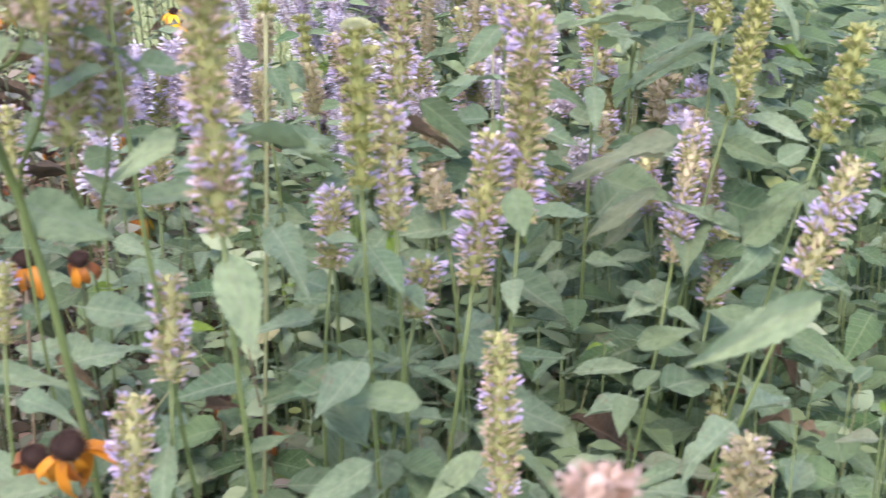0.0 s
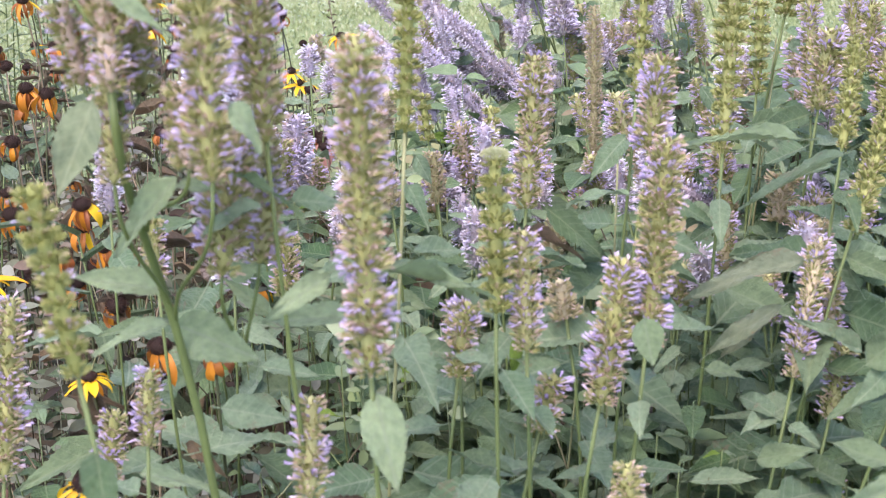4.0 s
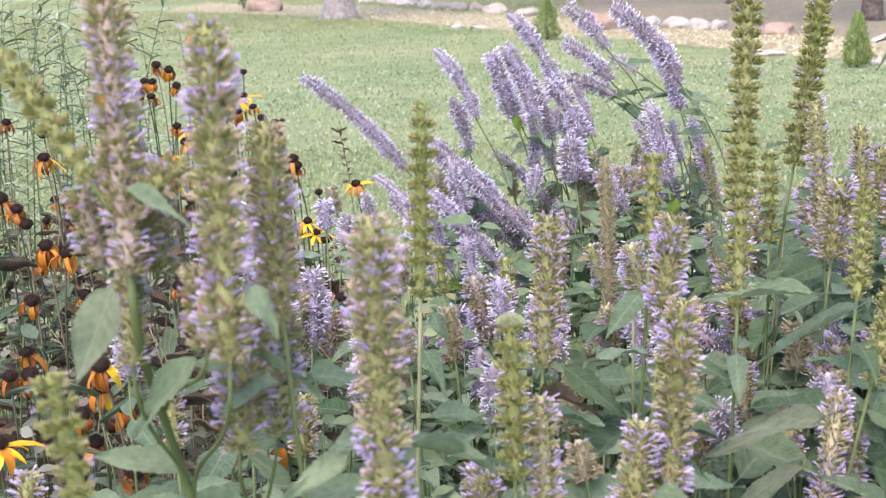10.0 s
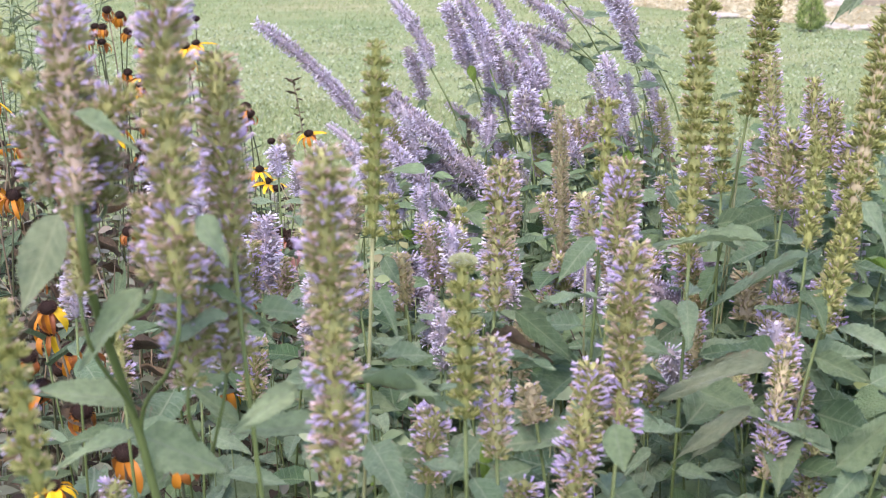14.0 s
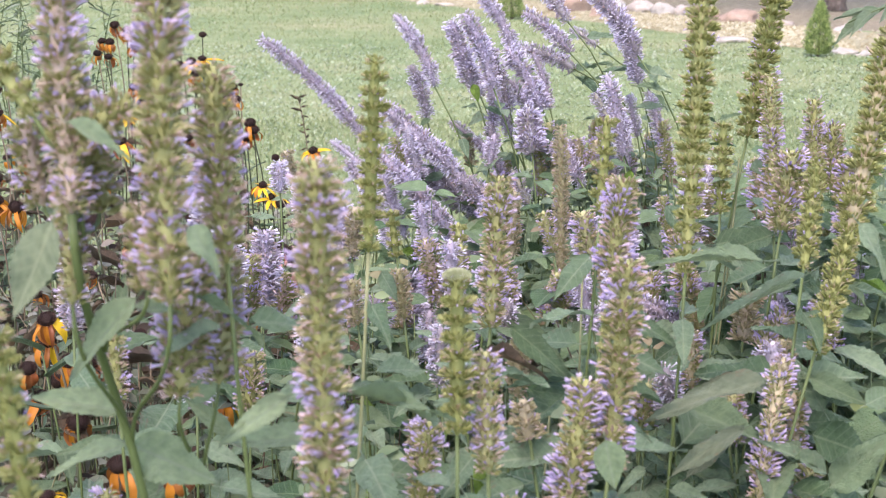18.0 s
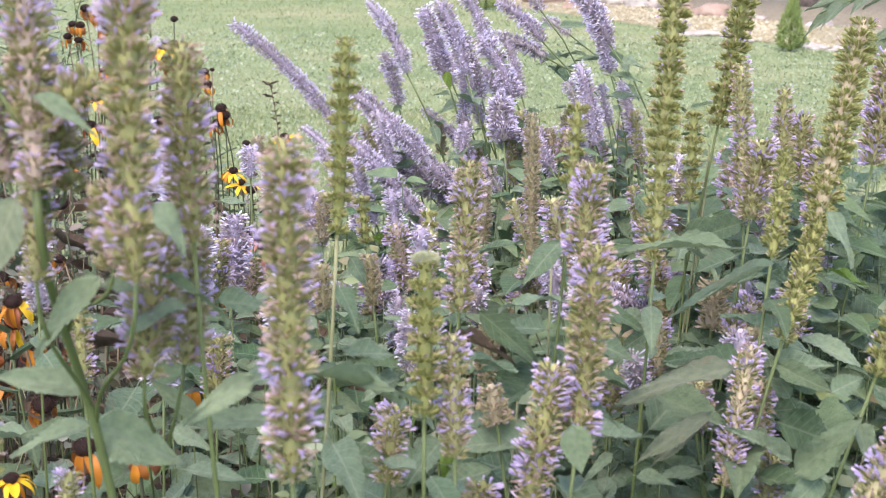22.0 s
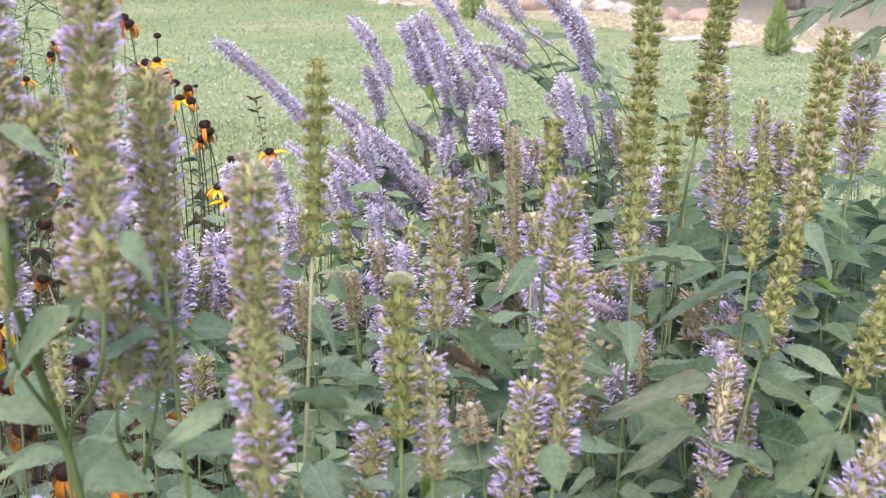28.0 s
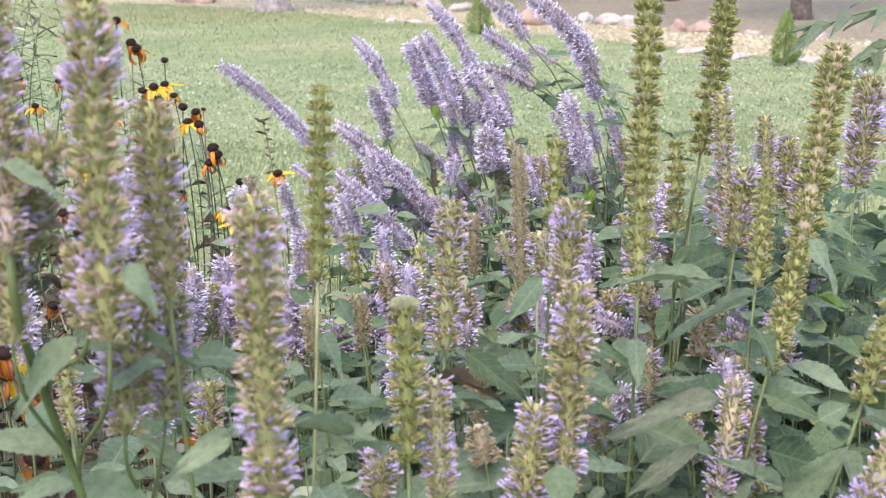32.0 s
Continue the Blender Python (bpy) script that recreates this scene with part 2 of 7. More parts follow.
def tube(points, radii, sides=6):
    """A tapered tube along points."""
    p = np.asarray(points, dtype=float)
    t = np.gradient(p, axis=0)
    t /= np.linalg.norm(t, axis=1, keepdims=True) + 1e-12
    ref = np.array([1.0, 0, 0]) if abs(t[:, 0]).max() < 0.9 else np.array([0, 1.0, 0])
    x = np.cross(t, ref)
    x /= np.linalg.norm(x, axis=1, keepdims=True)
    y = np.cross(t, x)
    a = np.arange(sides) / sides * 2 * math.pi
    r = np.asarray(radii)[:, None, None]
    v = p[:, None] + r * (np.cos(a)[None, :, None] * x[:, None] + np.sin(a)[None, :, None] * y[:, None])
    n = len(p)
    faces = [(i * sides + k, i * sides + (k + 1) % sides, (i + 1) * sides + (k + 1) % sides, (i + 1) * sides + k) for i in range(n - 1) for k in range(sides)]
    faces += [tuple(range(sides))[::-1], tuple((n - 1) * sides + k for k in range(sides))]
    return v.reshape(-1, 3), faces


def joined(pieces):
    verts, faces, k = [], [], 0
    for v, f in pieces:
        verts.append(np.asarray(v))
        faces += [tuple(i + k for i in q) for q in f]
        k += len(v)
    return np.concatenate(verts), faces


def bezier(a, b, c, d, n):
    t = np.linspace(0, 1, n)[:, None]
    a, b, c, d = (np.asarray(q, dtype=float) for q in (a, b, c, d))
    return (1 - t) ** 3 * a + 3 * (1 - t) ** 2 * t * b + 3 * (1 - t) * t * t * c + t ** 3 * d


# ---- leaf shapes, one metre long, shared by all leaves ----
def leaf_mesh(name, mat, curl, fold, wave, width_at=0.36, teeth=12, seed=0, tip=1.0):
    rng = random.Random(seed)
    rows, cols = 27, 7
    verts, uv, faces = [], [], []
    for i in range(rows):
        u = i / (rows - 1)
        body = max(0.0, (u - 0.02) / 0.98)
        w = (body ** 0.62) * ((1 - body) ** (1.1 * tip)) * 1.98
        w = w * (1 + 0.35 * (width_at - body)) * 0.5
        w *= 1 + 0.08 * math.cos(u * teeth * 2 * math.pi) * (0 if u > 0.97 else 1)
        if i == 0:
            w = 0.012
        for j in range(cols):
            v = j / (cols - 1) * 2 - 1
            y = v * w
            z = fold * abs(y) - curl * u * u + wave * math.sin(u * 9 + v * 2 + seed) * abs(v) * 0.5 - 0.012 * math.exp(-(v * 4) ** 2)
            z += 0.012 * math.sin((u - abs(v) * w * 0.55) * 8 * 2 * math.pi) * min(1, abs(v) * 2)
            verts.append((u, y, z + rng.uniform(-0.004, 0.004)))
            uv.append((u, 0.5 + y))
    for i in range(rows - 1):
        for j in range(cols - 1):
            a = i * cols + j
            faces.append((a, a + 1, a + cols + 1, a + cols))
    # the stalk of the leaf
    sv, sf = tube([(-0.16, 0, 0.02), (-0.08, 0, 0.0), (0.03, 0, -0.012)], [0.012, 0.012, 0.008], 5)
    k = len(verts)
    verts += [tuple(q) for q in sv]
    uv += [(0.5, 0.5)] * len(sv)
    faces += [tuple(q + k for q in f) for f in sf]
    return solid(name, verts, faces, mat, uv=uv)


SHAPES = [(0.14, 0.28, 0.06), (0.24, 0.2, 0.12), (0.05, 0.4, 0.07), (0.34, 0.15, 0.13), (-0.08, 0.3, 0.09)]
CURLED = [(0.4, 0.5, 0.25), (0.5, 0.8, 0.2), (0.3, 1.0, 0.3), (-0.3, 0.7, 0.25), (0.4, 0.3, 0.3)]


def leaf_set(name, mat, shapes=SHAPES):
    return [leaf_mesh(name, mat, c, f, w, seed=i + 1) for i, (c, f, w) in enumerate(shapes)]


# "dark" and "light" are the shaded and lit copies of "green"
LEAVES = {"green": leaf_set("leaf", LEAF), "dark": leaf_set("leaf", LEAF_SHADED), "pale": leaf_set("leaf", LEAF_PALE), "light": leaf_set("leaf", LEAF_LIT),
          "brown": leaf_set("leaf", LEAF_BROWN), "bright": leaf_set("leaf", LEAF_BRIGHT), "dry": leaf_set("leaf", DRY_LEAF, CURLED)}
LEAF_LABEL = {"brown": "green leaf with withered brown edges", "bright": "bright yellow-green young leaf", "dry": "dry brown leaf", "pale": "pale light-green leaf"}


def leaf_pose(base, tip, width, normal, origin):
    """Matrix of a leaf from its base to its tip with the given width; normal is the side that faces up."""
    base, tip = Vector(base), Vector(tip)
    x = tip - base
    length = x.length
    x.normalize()
    z = Vector(normal)
    z -= x * z.dot(x)
    if z.length < 1e-4:
        z = Vector((0, -x.z, x.y))
    z.normalize()
    y = z.cross(x)
    o = base - Vector(origin)
    wide = width / 0.92
    return Matrix(((x.x * length, y.x * wide, z.x * length, o.x), (x.y * length, y.y * wide, z.y * length, o.y), (x.z * length, y.z * wide, z.z * length, o.z), (0, 0, 0, 1)))


def add_leaf(plant, base, tip, width, normal=(0, -0.4, 1), look_of="green", shape=0):
    me = LEAVES[look_of][shape % len(SHAPES)]
    return part("leaf", me, plant, LEAF_LABEL.get(look_of, ""), leaf_pose(base, tip, width, normal, plant.location))


# ---- flower spikes of the hyssop ----
def calyx_template(sides=5):
    """Ribbed cup with pointed teeth that open a little."""
    a = np.arange(sides) / sides * 2 * math.pi
    ring = lambda r, z: [(r * math.cos(q), r * math.sin(q), z) for q in a]
    v = ring(0.09, 0) + ring(0.19, 0.42) + ring(0.20, 0.80) if sides > 4 else ring(0.11, 0) + ring(0.21, 0.75)
    n = len(v) // sides
    v += [(0.29 * math.cos(q + 0.6), 0.29 * math.sin(q + 0.6), 1.12) for q in a]
    f = [(i * sides + k, i * sides + (k + 1) % sides, (i + 1) * sides + (k + 1) % sides, (i + 1) * sides + k) for i in range(n - 1) for k in range(sides)]
    f += [((n - 1) * sides + k, (n - 1) * sides + (k + 1) % sides, n * sides + k) for k in range(sides)]
    return v, f


def floret_template(sides=5):
    """Slender tube that flares into two short lips, with stamens that stand out."""
    a = np.arange(sides) / sides * 2 * math.pi
    v = [(0.05 * math.cos(q), 0.05 * math.sin(q), 0) for q in a] + [(0.11 * math.cos(q), 0.11 * math.sin(q), 0.62) for q in a]
    v += [((0.15 + 0.05 * (k % 2)) * math.cos(q), (0.15 + 0.05 * (k % 2)) * math.sin(q), 0.88 + 0.14 * (k % 2)) for k, q in enumerate(a)]
    f = [(i * sides + k, i * sides + (k + 1) % sides, (i + 1) * sides + (k + 1) % sides, (i + 1) * sides + k) for i in range(2) for k in range(sides)]
    for x in (0.05, -0.06):
        k = len(v)
        v += [(x, 0.02, 0.6), (x + 0.025, -0.02, 0.6), (x * 2.5, 0.10, 1.35)]
        f.append((k, k + 1, k + 2))
    return v, f


CALYX_SHAPE, FLORET_SHAPE = calyx_template(), floret_template()
CALYX_SMALL, FLORET_SMALL = calyx_template(4), floret_template(4)
# of each state: distance of the whorls, calyces in a whorl, spread of a whorl along the axis, length of calyx and floret in radii
HABIT = {"green": (0.0100, 60, 0.26, 0.43, 0.30), "mixed": (0.0084, 52, 0.36, 0.40, 0.40), "lilac": (0.0066, 44, 0.46, 0.32, 0.36), "violet": (0.0082, 52, 0.38, 0.38, 0.42), "tan": (0.0080, 54, 0.40, 0.40, 0.30), "withered": (0.0070, 90, 0.5, 0.30, 0.3)}


def spike(plant, foot, tip, r, bloom, fade, rng, sag=(0, 0, 0), state="mixed", density=1.0):
    """Flower spike: ringed whorls of calyces on an axis, open florets and faded ones."""
    foot, tip = np.asarray(foot), np.asarray(tip)
    o = np.asarray(plant.location)
    lilac = state == "lilac"
    step, per, spread, cal, flo = HABIT[state]
    length = np.linalg.norm(tip - foot)
    mid = (foot + tip) / 2 + np.asarray(sag)
    n = max(3, int(length / step))
    t = (np.arange(n) + 0.35) / n
    curve = lambda u: (1 - u)[:, None] ** 2 * foot + 2 * ((1 - u) * u)[:, None] * (2 * mid - (foot + tip) / 2) + (u ** 2)[:, None] * tip
    centres = curve(t)
    d = np.gradient(centres, axis=0)
    d /= np.linalg.norm(d, axis=1, keepdims=True)
    org, dirs, sc = [], [], []
    fo, fd, fs, wo, wd, ws = [], [], [], [], [], []
    gaps = {int(rng.uniform(0.02, 0.35) * n)} if n > 9 and state != "lilac" else set()
    wave = rng.uniform(0, 6)
    near = foot[1] < 0.95
    for i in range(n):
        u = t[i]
        taper = min(1.0, (0.52 if lilac else 0.66) + 2.6 * (1 - u)) * min(1.0, 0.72 + 2.4 * u) * (rng.uniform(0.78, 1.18) if lilac else rng.uniform(0.86, 1.12))
        if i in gaps:
            taper *= 0.66
        open_here = max(0.2, 1 + 0.9 * math.sin(u * 11 + wave)) * (1.1 if 0.06 < u < 0.90 else 0.4)
        ax = d[i]
        e1 = np.cross(ax, [0.3, 1, 0.1])
        e1 /= np.linalg.norm(e1)
        e2 = np.cross(ax, e1)
        k = int(round(per * density * (0.55 + 0.45 * taper)))
        lop = rng.uniform(0, 6.28)
        for c in range(k):
            q = 2 * math.pi * (c + rng.random() * 0.9) / k + i * 0.4
            out = math.cos(q) * e1 + math.sin(q) * e2
            lift = rng.uniform(-1, 1)
            rim = taper * (1 - 0.26 * lift * lift) * (1 + 0.08 * math.cos(q - lop))
            dirn = out + ax * ((0.25 if lilac else 0.50) + 0.40 * lift + rng.uniform(-0.15, 0.2))
            dirn = dirn / np.linalg.norm(dirn)
            p = centres[i] + out * r * rim * rng.uniform(0.38, 0.62) + ax * lift * step * spread
            ln = r * rim * cal * rng.uniform(0.8, 1.15)
            org.append(p), dirs.append(dirn), sc.append((ln * rng.uniform(0.8, 1.05), ln))
            side = 1.0 if lilac else max(0.15, 1.0 + 1.2 * math.cos(q - lop * 2.3))
            roll = rng.random()
            if roll < bloom * open_here * side:
                fl = r * flo * rng.uniform(0.7, 1.25)
                fo.append(p + dirn * ln * 0.75), fd.append(dirn + ax * rng.uniform(-0.45, 0.2) + rng.uniform(-0.35, 0.35) * e1), fs.append((fl * rng.uniform(0.9, 1.2), fl))
            elif roll < bloom * open_here * side + fade:
                fl = r * rng.uniform(0.18, 0.30)
                wo.append(p + dirn * ln * 0.8), wd.append(dirn + ax * rng.uniform(-0.7, 0.1)), ws.append((fl * 0.7, fl))
    rnp = np.random.RandomState(rng.randrange(10 ** 6))

    def batch(shape, a, b, s):
        a, b, s = np.array(a) - o, np.array(b), np.array(s)
        return many(shape, frames_along(a, b, s, rnp.rand(len(a)) * 6.28, rnp))

    axis = tube(curve(np.array([0, 0.05, 0.12, 0.3, 0.5, 0.75, 0.92, 0.99])) - o, r * 0.42 * np.array([0.15, 0.6, 0.85, 0.9, 0.88, 0.84, 0.7, 0.25]), 8)
    calyx = CALYX_SHAPE if near else CALYX_SMALL
    s = part("flower_spike", solid("flower_spike", *joined([batch(calyx, org, dirs, sc), axis]), {"tan": HUSK, "lilac": CALYX_LILAC, "green": CALYX_GREEN, "withered": WITHERED}.get(state, CALYX)), plant)
    if fo:
        part("bloom", solid("bloom", *batch(FLORET_SHAPE if near else FLORET_SMALL, fo, fd, fs), FLORET_PALE if lilac else FLORET), s, "open violet-blue florets")["kind"] = "stuff"
    if wo:
        part("faded_bloom", solid("faded_bloom", *batch(CALYX_SMALL, wo, wd, ws), FADED), s, "withered pinkish-tan florets")["kind"] = "stuff"
    return s


BLOOM = {"green": (0.035, 0.07), "mixed": (0.17, 0.44), "violet": (0.32, 0.36), "lilac": (0.56, 0.08), "tan": (0.04, 0.22), "withered": (0.0, 0.5)}
HYSSOP_LABEL = {"green": "hyssop stalk with a green spike mostly out of bloom", "mixed": "hyssop stalk with a half-faded violet spike, grey-green leaves",
                "lilac": "leaning hyssop stalk with a full lavender spike", "tan": "hyssop stalk with a faded tan spike", "violet": "hyssop stalk with a violet spike in bloom, grey-green leaves",
                "withered": "hyssop stalk with a withered pinkish-brown head"}


def hyssop(tip, foot, base, r, state="mixed", seed=0, sag=(0, 0, 0), leaves=3, thick=0.0013, low=0.62, pale=False, leaf_size=0.055, rise=0.45, ease=0.30, via=()):
    """One stalk: stem from the ground, spike on top, pairs of leaves below it."""
    rng = random.Random(1000 + seed)
    if foot[1] < 1.5 and not via:
        base = (base[0] + 0.05 * math.sin(seed * 2.3), foot[1] + 0.12 + 0.05 * math.sin(seed * 1.7))
    o = np.array((base[0], base[1], 0.0))
    plant = thing("hyssop", (base[0], base[1], 0), HYSSOP_LABEL[state], "flowering plant", "hyssop stalks in the bed")
    foot, tip = np.asarray(foot), np.asarray(tip)
    down = (foot - tip) / np.linalg.norm(foot - tip)
    pts = bezier(o, o + (rng.uniform(-0.03, 0.03), rng.uniform(-0.03, 0.03), foot[2] * rise), foot + down * foot[2] * ease, foot, 18)
    if via:
        knee, fork = np.array(via[0]), np.array(via[1])
        lower = bezier(o, knee * 0.5 + o * 0.5, knee, fork, 10)
        upper = bezier(fork, fork + (fork - knee) * 0.5, foot + down * 0.05, foot, 9)
        pts = np.concatenate([lower, upper[1:]])
    part("stem", solid("stem", *tube(pts - o, np.linspace(thick * 1.15, thick, 18), 7), STEM_PALE if pale else STEM), plant)
    bloom, fade = BLOOM[state]
    spike(plant, foot, tip, r * (1.14 if state == "lilac" else 1.10), bloom, fade, rng, sag, state)
    turn = rng.uniform(0, math.pi)
    cum = np.concatenate([[0], np.cumsum(np.linalg.norm(np.diff(pts, axis=0), axis=1))])
    for k in range(leaves):
        s = cum[-1] - 0.035 - k * rng.uniform(0.05, 0.075)
        p = np.array([np.interp(s, cum, pts[:, c]) for c in range(3)])
        if p[2] < low - 0.25:
            break
        turn += math.pi / 2 + rng.uniform(-0.3, 0.3)
        for q in (0, math.pi):
            if rng.random() < 0.12:
                continue
            a = turn + q + rng.uniform(-0.25, 0.25)
            size = leaf_size * rng.uniform(0.75, 1.25) * (0.75 + 0.25 * min(k, 2))
            b = p + np.array((math.cos(a), math.sin(a), 0.35)) * size * 0.2
            e = b + np.array((math.cos(a), math.sin(a), rng.uniform(-0.32, 0.15) + 0.16 * math.sin(a))) * size
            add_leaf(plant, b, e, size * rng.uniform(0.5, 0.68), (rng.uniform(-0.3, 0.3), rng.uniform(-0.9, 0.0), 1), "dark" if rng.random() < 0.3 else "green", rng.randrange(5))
    return plant


def branch(plant, tip, foot, fork, r, state, seed, thick=0.0011):
    """A side shoot of a stalk with a spike of its own, from the fork on the main stem."""
    rng = random.Random(3000 + seed)
    o = np.asarray(plant.location)
    fork, foot, tip = np.asarray(fork), np.asarray(foot), np.asarray(tip)
    down = (foot - tip) / np.linalg.norm(foot - tip)
    span = np.linalg.norm(foot - fork)
    pts = bezier(fork, fork + (0, 0, span * 0.3), foot + down * span * 0.4, foot, 10)
    part("side_stem", solid("side_stem", *tube(pts - o, np.linspace(thick * 1.2, thick, 10), 6), STEM), plant)
    spike(plant, foot, tip, r * 1.10, *BLOOM[state], rng, (0, 0, 0), state)


def bud_cap(plant, at, r):
    """Flat pale cushion of unopened buds on the end of a spike."""
    org, dirs, sc = [], [], []
    for i in range(120):
        f = (i + 0.5) / 120
        q, polar = i * 2.39996, math.acos(1 - f)
        n = np.array((math.sin(polar) * math.cos(q), math.sin(polar) * math.sin(q), math.cos(polar)))
        org.append(n * (r * 0.7, r * 0.7, r * 0.35)), dirs.append(n + (0, 0, 0.8)), sc.append((r * 0.24, r * 0.30))
    m = frames_along(np.array(org), np.array(dirs), np.array(sc), np.zeros(120), None)
    part("bud_cap", solid("bud_cap", *many(CALYX_SHAPE, m), BUD), plant, "flat pale green cushion of buds", Matrix.Translation(Vector(at) - plant.location))


BUD = island_material("pale_bud", [(0, (0.42, 0.45, 0.24)), (1, (0.56, 0.58, 0.36))], 0.75, 300, 0.2, 0.3)


def bare_stalk(top, base):
    """A leafless pale dry stalk."""
    plant = thing("dry_stalk", (base[0], base[1], 0), "bare pale straw-coloured dry stalk in the bed", "dry plant", "bare dry stalks")
    o = np.array((base[0], base[1], 0.0))
    pts = bezier(o, o + (0, 0, top[2] * 0.5), (np.array(top) * 0.7 + o * 0.3), top, 10)
    part("stem", solid("stem", *tube(pts - o, np.linspace(0.0017, 0.0009, 10), 6), STEM_PALE), plant)


# ---- coneflowers ----
def petal_mesh(name, mat, droop, seed):
    rng = random.Random(seed)
    rows, cols = 7, 5
    verts, faces = [], []
    for i in range(rows):
        u = i / (rows - 1)
        w = 0.19 * (math.sin(math.pi * min(1, 0.18 + u * 0.82)) ** 0.6) + 0.02
        for j in range(cols):
            v = j / (cols - 1) * 2 - 1
            ang = droop * u * 1.25
            verts.append((math.sin(ang) / max(droop, 0.05) * 0.8 if droop > 0.05 else u, v * w * (1 - 0.15 * rng.random() * u), -(1 - math.cos(ang)) / max(droop, 0.05) * 0.8 + 0.05 * abs(v) + rng.uniform(-0.02, 0.02)))
    for i in range(rows - 1):
        for j in range(cols - 1):
            a = i * cols + j
            faces.append((a, a + 1, a + cols + 1, a + cols))
    return solid(name, verts, faces, mat)


PETALS = {"yellow": [petal_mesh("petal", PETAL_YELLOW, d, i) for i, d in enumerate((0.35, 0.7, 1.0))],
          "orange": [petal_mesh("petal", PETAL_ORANGE, d, i + 5) for i, d in enumerate((1.2, 1.5, 1.75))],
          "pink": [petal_mesh("petal", PETAL_PINK, d, i + 15) for i, d in enumerate((0.9, 1.3, 1.6))],
          "brown": [petal_mesh("petal", PETAL_BROWN, d, i + 9) for i, d in enumerate((1.5, 1.8, 2.1))]}


def cone_mesh():
    """Dome of a coneflower, set with small dark bracts in spirals."""
    org, dirs, sc = [], [], []
    for i in range(170):
        f = (i + 0.5) / 170
        q, polar = i * 2.39996, math.acos(1 - 1.25 * f)
        n = np.array((math.sin(polar) * math.cos(q), math.sin(polar) * math.sin(q), math.cos(polar) * 0.95))
        org.append(n * 0.82), dirs.append(n + (0, 0, 0.35)), sc.append((0.22, 0.3))
    m = frames_along(np.array(org), np.array(dirs), np.array(sc), np.zeros(170), None)
    bm = bmesh.new()
    bmesh.ops.create_icosphere(bm, subdivisions=2, radius=0.9)
    core = ([tuple(v.co) for v in bm.verts], [tuple(v.index for v in f.verts) for f in bm.faces])
    bm.free()
    return solid("cone", *joined([core, many(CALYX_SHAPE, m)]), CONE)


CONE_MESH = cone_mesh()
CONE_LABEL = {"pink": "pink coneflower with a brown cone, half withered", "yellow": "coneflower with a dark dome and yellow petals", "orange": "coneflower with a dark dome and drooping orange petals",
              "brown": "withered coneflower with shrivelled brown petals", "bare": "bare dark seed head of a coneflower on its stalk"}


def coneflower(at, base, size=0.017, petals="orange", count=10, seed=0, tilt=(0, 0)):
    """A head at the given place on a thin stalk from the ground. size: width of the dome."""
    rng = random.Random(5000 + seed)
    plant = thing("coneflower", (base[0], base[1], 0), CONE_LABEL[petals], "flower", "coneflowers in the bed")
    o = np.array((base[0], base[1], 0.0))
    head, size = np.asarray(at), size * 1.15
    axis = Vector((tilt[0], tilt[1], 1)).normalized()
    neck = head - np.array(axis) * size * 0.45
    pts = bezier(o, o + (0, 0, head[2] * 0.5), neck - np.array(axis) * head[2] * 0.3, neck, 12)
    part("stem", solid("stem", *tube(pts - o, np.linspace(0.0020, 0.0013, 12), 6), STEM_DARK if rng.random() < 0.7 else STEM_DRY), plant)
    turn = axis.to_track_quat("Z", "Y").to_matrix().to_4x4()
    place = Matrix.Translation(Vector(head - o)) @ turn
    part("cone", CONE_MESH, plant, "", place @ Matrix.Diagonal((size / 2, size / 2, size / 2 * rng.uniform(0.72, 1.0), 1)))
    if petals != "bare":
        for k in range(count):
            if rng.random() < {"yellow": 0.12, "orange": 0.24, "brown": 0.3, "pink": 0.2}[petals]:
                continue
            a = 2 * math.pi * k / count + rng.uniform(-0.2, 0.2)
            ln = size * rng.uniform(1.5, 2.0) * (0.8 if petals == "brown" else 1)
            m = place @ Matrix.Translation((0, 0, -size * 0.22)) @ Matrix.Rotation(a, 4, "Z") @ Matrix.Translation((size * 0.38, 0, 0)) @ Matrix.Rotation((rng.uniform(-0.25, 0.3) if petals == "yellow" else rng.uniform(-0.75, 0.35)) + {"yellow": 0.1, "orange": 0.78, "brown": 0.95, "pink": 0.7}[petals], 4, "Y") @ Matrix.Rotation(rng.uniform(-0.4, 0.4), 4, "X") @ Matrix.Diagonal((ln * rng.uniform(0.55, 1.2), ln * rng.uniform(0.4, 0.95), ln, 1))
            kind = petals if rng.random() < 0.65 else {"yellow": "orange", "orange": rng.choice(("brown", "brown", "yellow")), "brown": "orange", "pink": "pink"}[petals]
            part("petal", rng.choice(PETALS[kind]), plant, "", m)
    for k in range(3):
        z = head[2] * rng.uniform(0.45, 0.85)
        p = np.array([np.interp(z, pts[:, 2], pts[:, c]) for c in range(3)])
        a = rng.uniform(0, 6.28)
        size_l = rng.uniform(0.04, 0.07)
        e = p + np.array((math.cos(a), math.sin(a), rng.uniform(-0.3, 0.5))) * size_l
        add_leaf(plant, p, e, size_l * 0.3, (0, 0, 1), "dry" if rng.random() < 0.45 else "dark", k)
    return plant


